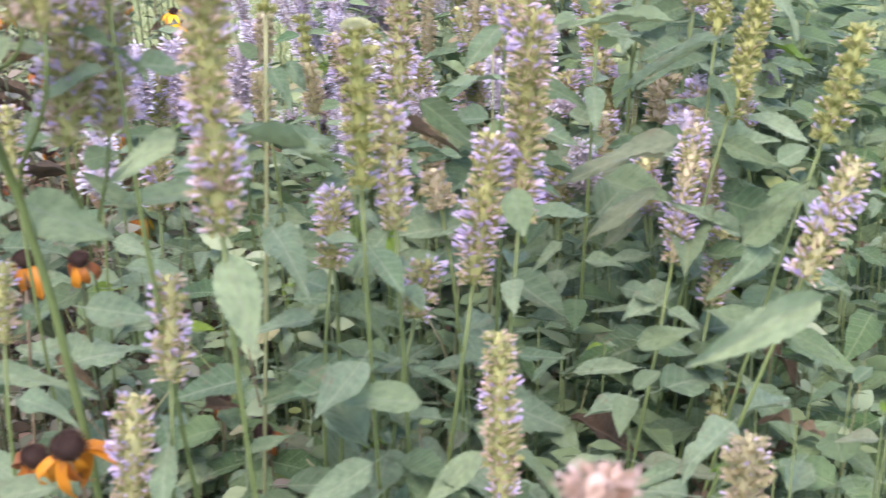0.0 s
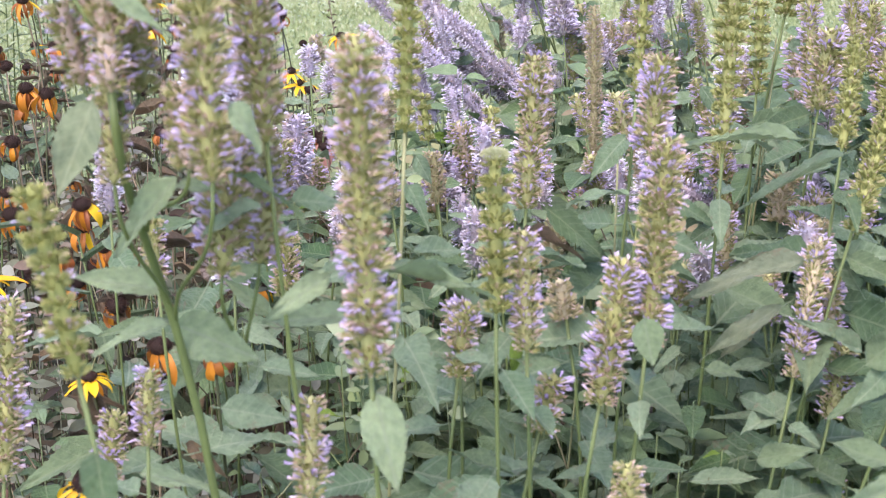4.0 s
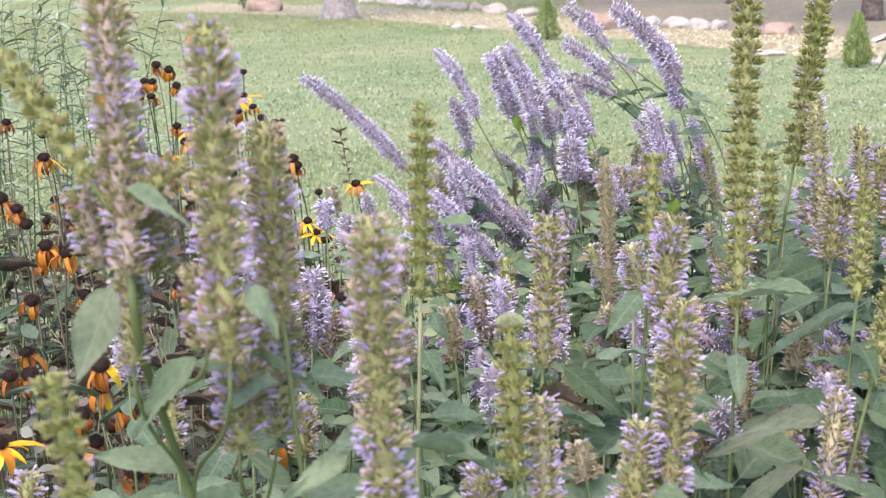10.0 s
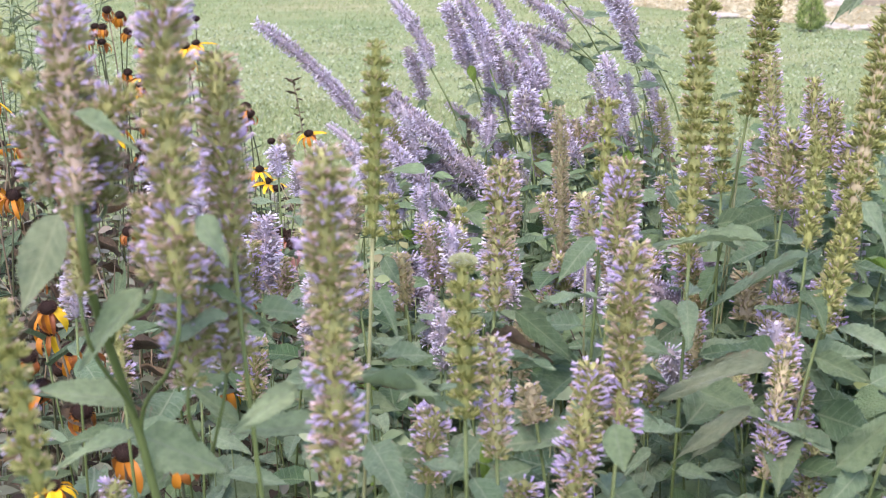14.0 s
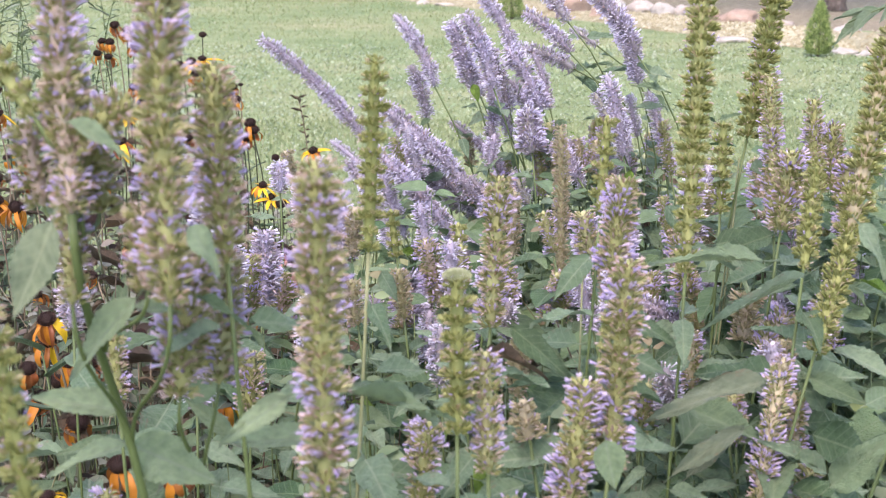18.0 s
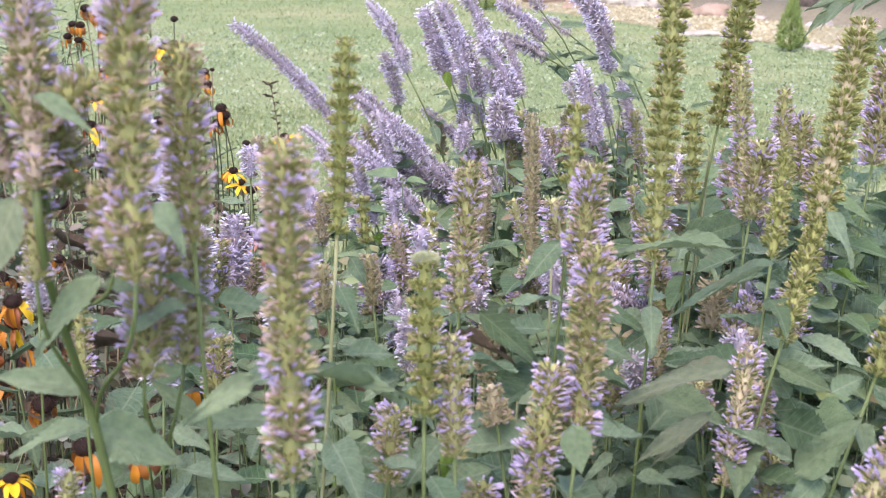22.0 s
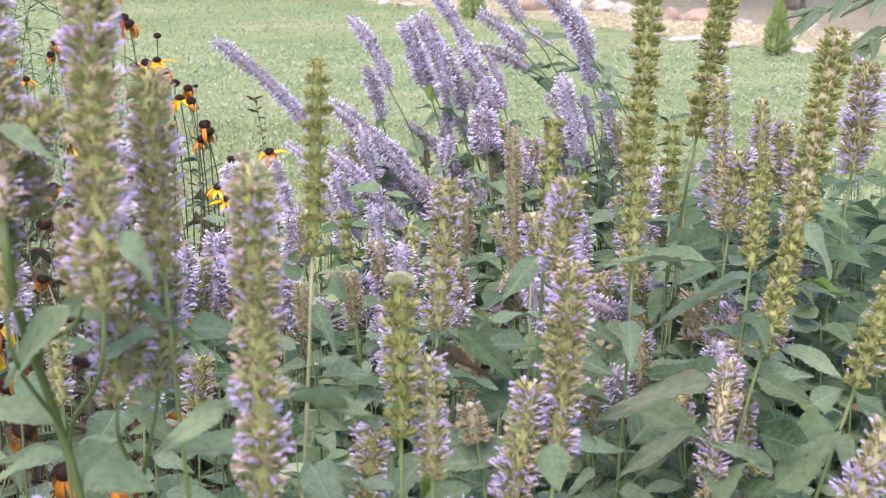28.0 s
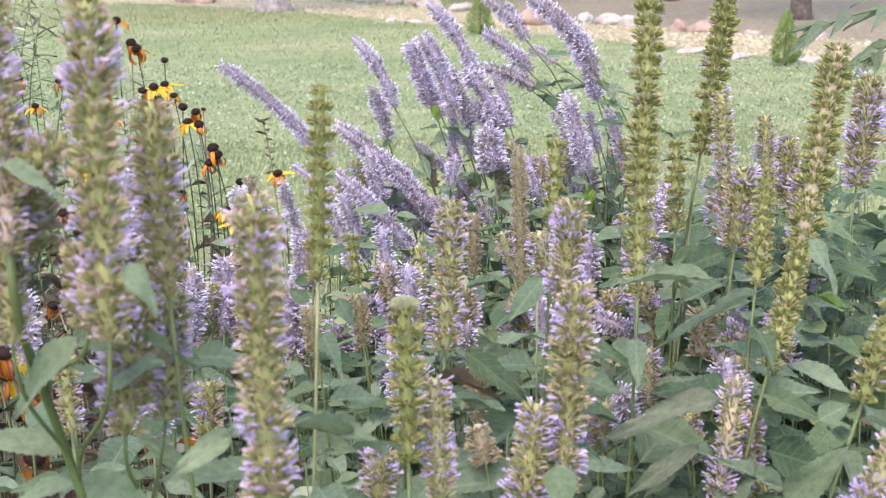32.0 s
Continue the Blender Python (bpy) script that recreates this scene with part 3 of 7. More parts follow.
# ---- ground ----
def terrain(name, xs, ys, height, mat, label, category, kind="structure", uneven=0.0, seed=0):
    rnp = np.random.RandomState(seed)
    verts = [(x, y, height(x, y) + (rnp.rand() - 0.5) * uneven) for y in ys for x in xs]
    n = len(xs)
    faces = [(j * n + i, j * n + i + 1, (j + 1) * n + i + 1, (j + 1) * n + i) for j in range(len(ys) - 1) for i in range(n - 1)]
    return tagged(new(name, solid(name, verts, faces, mat)), label, category, "", kind)


gm, nt, b = material("grass_ground", 0.8, 0.15)
g1 = ramp(nt, noise_tex(nt, 0.35, 5), [(0.32, (0.14, 0.20, 0.085)), (0.5, (0.205, 0.25, 0.12)), (0.68, (0.27, 0.275, 0.15))])
g2 = ramp(nt, noise_tex(nt, 22.0, 6, rough=0.75), [(0.3, (0.68, 0.72, 0.62)), (0.55, (1, 1, 1)), (0.75, (1.2, 1.2, 1.1))])
g3 = ramp(nt, noise_tex(nt, 2.2, 4), [(0.35, (0.8, 0.85, 0.75)), (0.65, (1.1, 1.08, 1.05))])
nt.links.new(mix(nt, 1.0, mix(nt, 1.0, g1, g2, "MULTIPLY"), g3, "MULTIPLY"), b.inputs["Base Color"])
bump(nt, b, noise_tex(nt, 60.0, 5), 0.7, 0.03)
GRASS_GROUND = gm
gm, nt, b = material("soil", 0.9, 0.1)
nt.links.new(ramp(nt, noise_tex(nt, 30.0, 8, rough=0.7), [(0.3, (0.012, 0.009, 0.007)), (0.55, (0.035, 0.026, 0.018)), (0.8, (0.08, 0.06, 0.045))]), b.inputs["Base Color"])
bump(nt, b, noise_tex(nt, 90.0, 6), 0.8, 0.02)
SOIL = gm
gm, nt, b = material("gravel_bed", 0.85, 0.2)
nt.links.new(ramp(nt, noise_tex(nt, 16.0, 6, rough=0.75), [(0.3, (0.18, 0.155, 0.08)), (0.5, (0.275, 0.25, 0.14)), (0.7, (0.37, 0.345, 0.21))]), b.inputs["Base Color"])
bump(nt, b, noise_tex(nt, 40.0, 4), 0.8, 0.04)
GRAVEL = gm
gm, nt, b = material("woodland_floor", 0.9, 0.1)
w1 = ramp(nt, noise_tex(nt, 0.45, 5), [(0.35, (0.21, 0.18, 0.12)), (0.55, (0.225, 0.20, 0.13)), (0.7, (0.18, 0.19, 0.10))])
w2 = ramp(nt, noise_tex(nt, 9.0, 7, rough=0.8), [(0.3, (0.42, 0.36, 0.32)), (0.55, (1, 1, 1)), (0.75, (2.0, 1.9, 1.75))])
nt.links.new(mix(nt, 1.0, w1, w2, "MULTIPLY"), b.inputs["Base Color"])
bump(nt, b, noise_tex(nt, 25.0, 5), 0.6, 0.05)
LITTER = gm
def band(name, near, far, z, mat, label, category, steps=40, across=6, uneven=0.012):
    """Sheet between two lines on the ground, a little raised and uneven."""
    near, far = np.array(near), np.array(far)
    rnp = np.random.RandomState(len(near) + steps)

    def resample(p):
        c = np.concatenate([[0], np.cumsum(np.linalg.norm(np.diff(p, axis=0), axis=1))])
        s = np.linspace(0, c[-1], steps)
        return np.stack([np.interp(s, c, p[:, 0]), np.interp(s, c, p[:, 1])], 1)

    a, q = resample(near), resample(far)
    verts = [(*(a[i] + (q[i] - a[i]) * j / across + (rnp.rand(2) - 0.5) * 0.16), -0.012 if j in (0, across) else z + rnp.rand() * uneven) for i in range(steps) for j in range(across + 1)]
    n = across + 1
    faces = [(i * n + j, (i + 1) * n + j, (i + 1) * n + j + 1, i * n + j + 1) for i in range(steps - 1) for j in range(across)]
    return tagged(new(name, solid(name, verts, faces, mat)), label, category, "", "structure")


spread = sorted(set([-600, -200, -80, -40] + [i * 2.0 for i in range(-12, 13)] + [40, 80, 200, 600]))
reach = sorted(set([-300, -60, -20, -8] + [i * 2.0 for i in range(-3, 32)] + [80, 120, 250, 700]))
terrain("ground", spread, reach, lambda x, y: 0.0, GRASS_GROUND, "mown green lawn with clover patches", "lawn")
BED = (-0.2, 2.3, 1.75, 2.15)


def in_bed(x, y, grow=1.0):
    return ((x - BED[0]) / BED[2]) ** 2 + ((y - BED[1]) / BED[3]) ** 2 < grow


def planting_bed():
    """Rounded heap of soil with an uneven rim, a little higher than the lawn."""
    verts, faces, rng = [(BED[0], BED[1], 0.03)], [], random.Random(3)
    for i in range(1, 15):
        for k in range(64):
            a = k / 64 * 2 * math.pi
            rim = 1 + 0.03 * math.sin(a * 5) + 0.02 * math.sin(a * 9 + 1)
            verts.append((BED[0] + BED[2] * i / 14 * rim * math.cos(a), BED[1] + BED[3] * i / 14 * rim * math.sin(a), -0.02 if i == 14 else 0.018 + rng.random() * 0.016))
    faces += [(0, 1 + k, 1 + (k + 1) % 64) for k in range(64)]
    faces += [(1 + i * 64 + k, 65 + i * 64 + k, 65 + i * 64 + (k + 1) % 64, 1 + i * 64 + (k + 1) % 64) for i in range(13) for k in range(64)]
    return tagged(new("planting_bed", solid("planting_bed", verts, faces, SOIL)), "dark soil of the flower bed", "soil", "", "structure")


planting_bed()
NEAR_EDGE = [(-9.0, 40.0), (-2.5, 30.2), (-0.22, 25.0), (2.7, 18.6), (3.9, 15.5), (4.6, 14.6), (9.0, 10.0)]
BACK_EDGE = [(-9.0, 46.5), (-2.9, 37.6), (0.46, 30.2), (3.3, 22.6), (4.4, 19.7), (5.0, 18.7), (11.0, 12.5)]
band("gravel_path", NEAR_EDGE, BACK_EDGE, 0.012, GRAVEL, "pale tan gravel path across the lawn", "path")
band("woodland_floor", [(1.4, 27.0), (3.15, 22.5), (4.25, 19.6), (4.85, 18.6), (10.9, 12.4)], [(3.6, 80.0), (12.0, 70.0), (20.0, 55.0), (24.0, 40.0), (26.0, 30.0), (34.0, 20.0)], 0.006, LITTER, "brown leaf-strewn ground under the trees", "ground", across=60)

# ---- grass ----
BLADE = island_material("grass_blade", [(0, (0.185, 0.238, 0.090)), (0.5, (0.24, 0.287, 0.125)), (0.85, (0.31, 0.338, 0.17)), (1, (0.41, 0.40, 0.26))], 0.6, 40, 0.2, 0.25)
CLOVER = island_material("clover", [(0, (0.18, 0.26, 0.11)), (0.6, (0.31, 0.38, 0.22)), (1, (0.37, 0.415, 0.28))], 0.5, 40, 0.2, 0.2)


def edge_y(x):
    p = np.array(NEAR_EDGE)
    return np.interp(x, p[:, 0], p[:, 1])


def meadow(name, y0, y1, count, tall, wide, mat, label, seed, flat=False):
    rnp = np.random.RandomState(seed)
    y = y0 + (y1 - y0) * rnp.rand(count) ** 1.3
    x = (rnp.rand(count) - 0.5) * 2 * (0.36 * y + 0.6)
    keep = (y < edge_y(x) - 0.1) & ~in_bed(x, y, 0.97)
    x, y = x[keep], y[keep]
    n = len(x)
    h = tall * (0.5 + rnp.rand(n)) * (1 + (y - y0) * 0.05)
    a = rnp.rand(n) * 6.283
    lean = rnp.rand(n) * (2.6 if flat else 1.5)
    w = wide * (0.6 + 0.8 * rnp.rand(n)) * (1 + (y - y0) * 0.09)
    ca, sa = np.cos(a), np.sin(a)
    base = np.stack([x, y, np.zeros(n)], 1)
    side = np.stack([-sa, ca, np.zeros(n)], 1) * w[:, None]
    mid = base + np.stack([ca * h * lean * 0.35, sa * h * lean * 0.35, h * 0.6], 1)
    top = base + np.stack([ca * h * lean, sa * h * lean, h * (0.35 if flat else 1.0)], 1)
    v = np.stack([base - side * 0.6, base + side * 0.6, mid + side, mid - side, top], 1).reshape(-1, 3)
    f = []
    for i in range(n):
        k = i * 5
        f += [(k, k + 1, k + 2, k + 3), (k + 3, k + 2, k + 4)]
    ob = new(name, solid(name, v, f, mat))
    return tagged(ob, label, "grass", "", "stuff")


meadow("grass", 2.4, 9.5, 115000, 0.021, 0.0017, BLADE, "short green grass blades of the lawn", 1)
meadow("grass", 9.0, 30.0, 70000, 0.018, 0.0028, BLADE, "short green grass blades farther out on the lawn", 2)
meadow("clover", 2.4, 16.0, 24000, 0.015, 0.0055, CLOVER, "pale clover leaves scattered in the lawn", 3, True)



def far_grass(count, seed):
    """Longer grass on the slope beyond the path and beside it."""
    rnp = np.random.RandomState(seed)
    y = 26 + 30 * rnp.rand(count)
    x = -0.34 * y + 0.42 * y * rnp.rand(count)
    h = 0.05 + 0.06 * rnp.rand(count)
    keep = np.array([not (np.interp(p, [q[0] for q in NEAR_EDGE], [q[1] for q in NEAR_EDGE]) - 0.3 < r < np.interp(p, [q[0] for q in BACK_EDGE], [q[1] for q in BACK_EDGE]) + 0.3) for p, r in zip(x, y)])
    x, y, h = x[keep], y[keep], h[keep]
    base = np.stack([x, y, np.zeros(len(x))], 1)
    m = frames_along(base, np.stack([rnp.randn(len(x)) * 0.6, rnp.randn(len(x)) * 0.6, np.ones(len(x))], 1), np.stack([0.012 + 0.008 * rnp.rand(len(x)), h], 1), rnp.rand(len(x)) * 6, None)
    tuft = ([(-1, 0, 0), (0.5, 0.87, 0), (0.5, -0.87, 0), (0, 0, 1)], [(0, 1, 3), (1, 2, 3), (2, 0, 3)])
    return tagged(new("grass", solid("grass", *many(tuft, m), BLADE)), "longer pale grass on the slope beyond the path", "grass", "", "stuff")


far_grass(26000, 8)

# ---- low bushes behind the lawn ----
BUSH_LEAF = island_material("bush_leaf", [(0, (0.11, 0.17, 0.07)), (0.5, (0.20, 0.27, 0.13)), (1, (0.36, 0.40, 0.26))], 0.6, 15, 0.3, 0.2)


def bush(x, y, wide, tall, seed):
    rnp, rng = np.random.RandomState(seed), random.Random(seed)
    ob = thing("bush", (x, y, 0), "low leafy green bush behind the lawn", "bush", "bushes behind the lawn")
    tips = []
    for k in range(9):
        a = k * 2.4 + rng.random()
        e = np.array((math.cos(a) * wide * 0.42 * rng.random() ** 0.5, math.sin(a) * wide * 0.3, tall * rng.uniform(0.6, 1.0)))
        part("stem", solid("stem", *tube([(0, 0, 0), e * (0.4, 0.4, 0.6), e], [0.014, 0.01, 0.004], 5), STEM_DRY), ob)
        tips.append(e)
    tips = np.array(tips)
    p = tips[rnp.randint(9, size=1100)] * (0.35 + 0.65 * rnp.rand(1100, 1)) + rnp.randn(1100, 3) * wide * 0.07
    p[:, 2] = np.maximum(p[:, 2], 0.03)
    m = frames_along(p, rnp.randn(1100, 3) + (0, 0, 0.6), np.stack([0.02 + 0.02 * rnp.rand(1100), 0.07 + 0.06 * rnp.rand(1100)], 1), rnp.rand(1100) * 6, None)
    part("foliage", solid("foliage", *many(([(-0.9, 0, 0.4), (0, 0.1, 0), (0.9, 0, 0.4), (0, 0, 1.2)], [(0, 1, 3), (1, 2, 3)]), m), BUSH_LEAF), ob, "loose green leaves")["kind"] = "stuff"
    return ob


for i in (7, 8):
    bush(-11.6 + i * 0.72 + 0.3 * math.sin(i * 3.1), 39.5 - 0.15 * i + math.sin(i * 2.2), 1.0 + 0.4 * math.sin(i * 1.7), 0.75 + 0.3 * math.sin(i * 2.9), 50 + i)

# ---- stones ----
gm, nt, b = material("boulder", 0.85, 0.2)
tone = ramp(nt, object_random(nt), [(0, (0.32, 0.295, 0.24)), (0.45, (0.43, 0.41, 0.35)), (0.75, (0.36, 0.30, 0.23)), (1, (0.50, 0.48, 0.43))])
nt.links.new(mix(nt, 0.6, tone, ramp(nt, noise_tex(nt, 5.0, 8, rough=0.7), [(0.32, (0.35, 0.33, 0.3)), (0.6, (1, 1, 1))]), "MULTIPLY"), b.inputs["Base Color"])
bump(nt, b, noise_tex(nt, 14.0, 8), 0.6, 0.06)
BOULDER = gm
PINK = gm.copy()
PINK.name = "pink_granite"
for n in PINK.node_tree.nodes:
    if n.type == "VALTORGB" and len(n.color_ramp.elements) == 4:
        for e in n.color_ramp.elements:
            e.color = (0.33, 0.245, 0.18, 1)


def boulder(x, y, w, h, seed, mat=None, d=None, label="rounded grey-tan boulder along the gravel path"):
    bm = bmesh.new()
    bmesh.ops.create_icosphere(bm, subdivisions=3, radius=1)
    off = Vector((seed * 3.7, seed * 1.3, 0))
    for v in bm.verts:
        k = 1 + 0.42 * noise.noise(v.co * 1.2 + off) + 0.14 * noise.noise(v.co * 3.1 + off)
        c = v.co * k
        v.co = Vector((c.x * w * 0.62, c.y * (d or w * 0.7) / 2, max(c.z, -0.4) * h * 0.5 + 0.14 * h))
    ob = new("boulder", solid("boulder", [v.co for v in bm.verts], [tuple(v.index for v in f.verts) for f in bm.faces], mat or BOULDER))
    bm.free()
    ob.location, ob.rotation_euler = (x, y, 0.0), (0, 0, seed * 0.9)
    return tagged(ob, label, "boulder", "boulders beside the path")


for i, (x, y, w, h) in enumerate([(-3.17, 40.7, 0.5, 0.3), (-2.62, 39.4, 0.42, 0.26), (-2.14, 38.3, 0.56, 0.32), (-1.83, 37.2, 0.4, 0.26), (-1.58, 36.2, 0.42, 0.28), (-1.19, 35.1, 0.48, 0.34), (-0.79, 34.0, 0.42, 0.3),
                                  (-0.39, 33.0, 0.5, 0.32), (0.10, 32.0, 0.48, 0.3), (0.48, 30.5, 0.46, 0.34), (1.1, 28.4, 0.44, 0.28), (3.0, 23.2, 0.36, 0.3), (3.27, 22.4, 0.42, 0.28), (3.54, 21.8, 0.36, 0.28), (3.85, 21.7, 0.28, 0.26)]):
    boulder(x, y, w, h, i + 1)
for i, (x, y, w, h) in enumerate([(2.1, 22.6, 0.55, 0.45), (2.5, 21.3, 0.38, 0.3), (4.0, 20.2, 0.36, 0.34), (4.32, 19.8, 0.5, 0.3)]):
    boulder(x, y, w, h, i + 21, PINK, None, "reddish-tan boulder beside the gravel path")
boulder(-5.6, 36.5, 1.15, 0.75, 41, PINK, 0.8, "large pink granite boulder at the lawn's edge")
for i, (x, y, w) in enumerate([(-0.3, 25.3, 0.42), (0.1, 24.5, 0.36), (3.45, 16.35, 0.4), (3.75, 15.45, 0.34), (4.35, 14.75, 0.3), (4.6, 14.45, 0.3), (5.34, 17.9, 0.4), (5.0, 18.3, 0.26), (4.75, 18.9, 0.24)]):
    boulder(x, y, w, 0.1 if i < 6 else 0.16, i + 61, None, w * 0.55, "flat pale edging stone set beside the gravel")

CHIP = island_material("gravel_chip", [(0, (0.20, 0.165, 0.085)), (0.5, (0.31, 0.28, 0.16)), (1, (0.44, 0.415, 0.29))], 0.85, 30, 0.4)


def gravel(count, seed):
    rnp = np.random.RandomState(seed)
    a, q = np.array(NEAR_EDGE), np.array(BACK_EDGE)
    s = rnp.rand(count) * 5.99
    k = s.astype(int)
    fr = (s - k)[:, None]
    near, far = a[k] * (1 - fr) + a[k + 1] * fr, q[k] * (1 - fr) + q[k + 1] * fr
    p = near + (far - near) * rnp.rand(count)[:, None]
    size = 0.022 + 0.03 * rnp.rand(count) ** 2
    tv = [(1, 0, 0), (0.3, 0.8, 0.1), (-0.8, 0.5, 0), (-0.6, -0.7, 0.05), (0.4, -0.8, 0), (0.1, 0.1, 0.6)]
    tf = [(0, 1, 5), (1, 2, 5), (2, 3, 5), (3, 4, 5), (4, 0, 5)]
    m = np.zeros((count, 4, 4))
    ang = rnp.rand(count) * 6.28
    m[:, 0, 0], m[:, 0, 1], m[:, 1, 0], m[:, 1, 1] = np.cos(ang) * size, -np.sin(ang) * size * 0.7, np.sin(ang) * size, np.cos(ang) * size * 0.7
    m[:, 2, 2], m[:, 0, 3], m[:, 1, 3], m[:, 2, 3], m[:, 3, 3] = size, p[:, 0], p[:, 1], 0.018, 1
    return tagged(new("gravel", solid("gravel", *many((tv, tf), m), CHIP, False)), "loose tan gravel and stone chips", "gravel", "", "stuff")


gravel(7000, 5)

# ---- dwarf spruces ----
NEEDLE = island_material("spruce_needle", [(0, (0.07, 0.125, 0.03)), (0.5, (0.155, 0.235, 0.06)), (1, (0.28, 0.36, 0.11))], 0.6, 60, 0.3, 0.1)
BARK = material("bark", 0.9, 0.15)
nt, b = BARK[1], BARK[2]
nt.links.new(ramp(nt, noise_tex(nt, 9.0, 8, rough=0.75), [(0.3, (0.045, 0.036, 0.028)), (0.55, (0.12, 0.098, 0.078)), (0.75, (0.22, 0.19, 0.16))]), b.inputs["Base Color"])
bump(nt, b, noise_tex(nt, 14.0, 8), 1.0, 0.06)
BARK = BARK[0]
PALE_BARK = BARK.copy()
PALE_BARK.name = "pale_bark"
for n in PALE_BARK.node_tree.nodes:
    if n.type == "VALTORGB":
        for e, c in zip(n.color_ramp.elements, ((0.13, 0.115, 0.10, 1), (0.27, 0.25, 0.225, 1), (0.40, 0.38, 0.35, 1))):
            e.color = c


def spruce(x, y, tall, wide, seed):
    rnp = np.random.RandomState(seed)
    ob = thing("dwarf_spruce", (x, y, 0), "small dense conical green dwarf spruce on the lawn", "shrub", "dwarf spruces along the path")
    part("trunk", solid("trunk", *tube([(0, 0, 0), (0, 0, tall * 0.5), (0, 0, tall * 0.93)], [wide * 0.06, wide * 0.05, 0.004], 7), BARK), ob)
    n = 5200
    u = rnp.rand(n) ** 1.15
    a = rnp.rand(n) * 6.283
    lump = 1 + 0.22 * np.sin(a * 3 + u * 9 + seed) + 0.20 * np.sin(a * 6 - u * 23) + 0.12 * np.sin(a * 11 + u * 41)
    rad = wide / 2 * np.minimum((1 - u) ** 0.75 + 0.03, 0.55 + u * 3.0) * lump * (0.62 + 0.45 * rnp.rand(n) ** 0.5)
    p = np.stack([rad * np.cos(a), rad * np.sin(a), 0.03 + u * tall * 0.97], 1)
    d = np.stack([np.cos(a), np.sin(a), 0.5 + 0.8 * rnp.rand(n)], 1) + (rnp.rand(n, 3) - 0.5) * 0.9
    ln = 0.018 + 0.02 * rnp.rand(n)
    m = frames_along(p, d, np.stack([ln * 0.16, ln], 1), a, None)
    part("needles", solid("needles", *many(([(-1, 0, 0), (0.5, 0.87, 0), (0.5, -0.87, 0), (0, 0, 1)], [(0, 1, 3), (1, 2, 3), (2, 0, 3)]), m), NEEDLE), ob, "dense short green needles")
    return ob


spruce(3.99, 14.4, 0.56, 0.29, 1)
spruce(1.09, 20.8, 0.62, 0.40, 2)

# ---- trees behind the lawn ----
CROWN = island_material("tree_leaf", [(0, (0.05, 0.09, 0.025)), (1, (0.11, 0.17, 0.05))], 0.6, 20, 0.3, 0.2)


def tree(x, y, r, tall, seed, lean=0.0, bark=None):
    rng, rnp = random.Random(seed), np.random.RandomState(seed)
    ob = thing("tree", (x, y, 0), "grey-barked shade tree with a flared foot", "tree", "shade trees behind the lawn")
    pts = [(0, 0, -0.05), (0, 0, 0.12), (lean * 0.1, 0, 0.5), (lean * 0.5, 0, tall * 0.3), (lean, 0.1, tall * 0.6), (lean * 1.2, 0.1, tall * 0.9)]
    v, f = tube(pts, [r * 1.75, r * 1.3, r * 1.04, r * 0.9, r * 0.6, r * 0.12], 18)
    v = v + np.array([[0.08 * r * math.sin(i % 18 * 2.1 + seed) * (1 if i < 54 else 0.5), 0.08 * r * math.cos(i % 18 * 1.7), 0] for i in range(len(v))])
    part("trunk", solid("trunk", v, f, bark or BARK), ob)
    ends = []
    for k in range(9):
        a, z = k * 2.4 + rng.random(), tall * (0.42 + 0.05 * k)
        e = np.array((math.cos(a) * tall * 0.28, math.sin(a) * tall * 0.28, z + tall * 0.14))
        part("limb", solid("limb", *tube([(lean * z / tall, 0, z), e * 0.5 + np.array((0, 0, z * 0.55)), e], [r * 0.4, r * 0.25, r * 0.06], 7), BARK), ob)
        ends += [e, e * 0.6 + np.array((0, 0, z * 0.4)), e * 1.1]
    ends = np.array(ends)
    n = 6000
    p = ends[rnp.randint(len(ends), size=n)] + rnp.randn(n, 3) * tall * 0.07
    m = frames_along(p, rnp.randn(n, 3), np.stack([0.05 + 0.05 * rnp.rand(n), 0.12 + 0.08 * rnp.rand(n)], 1), rnp.rand(n) * 6, None)
    part("crown", solid("crown", *many(([(-0.9, 0, 0.4), (0, 0.1, 0), (0.9, 0, 0.4), (0, 0, 1.2)], [(0, 1, 3), (1, 2, 3)]), m), CROWN), ob, "loose crown of green leaves")
    return ob


tree(-2.94, 30.2, 0.31, 11.0, 1, bark=PALE_BARK)
tree(6.5, 22.6, 0.135, 9.0, 2)
tree(5.9, 31.0, 0.16, 9.5, 3)
tree(1.9, 45.0, 0.25, 11.0, 4)

# ---- the flower bed: stalks that stand out, named so that single leaves can be hung on them ----
near_spike = hyssop((-0.069, 0.633, 1.195), (-0.065, 0.615, 1.029), (-0.057, 0.581), 0.0125, "mixed", 1, leaves=0)
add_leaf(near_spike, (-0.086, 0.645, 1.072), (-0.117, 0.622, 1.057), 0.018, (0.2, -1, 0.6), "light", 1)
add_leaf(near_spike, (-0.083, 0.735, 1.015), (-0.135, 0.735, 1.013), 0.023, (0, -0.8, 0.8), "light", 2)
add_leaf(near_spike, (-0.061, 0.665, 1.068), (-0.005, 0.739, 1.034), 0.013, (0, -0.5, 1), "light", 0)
tall_spike = hyssop((-0.053, 0.914, 1.220), (-0.058, 0.884, 1.089), (-0.067, 0.824), 0.0098, "green", 2, leaves=4, pale=True)
cap_spike = hyssop((0.000, 0.795, 1.097), (-0.000, 0.773, 1.002), (-0.002, 0.730), 0.0113, "green", 3, leaves=4)
bud_cap(cap_spike, (0.000, 0.794, 1.094), 0.0100)
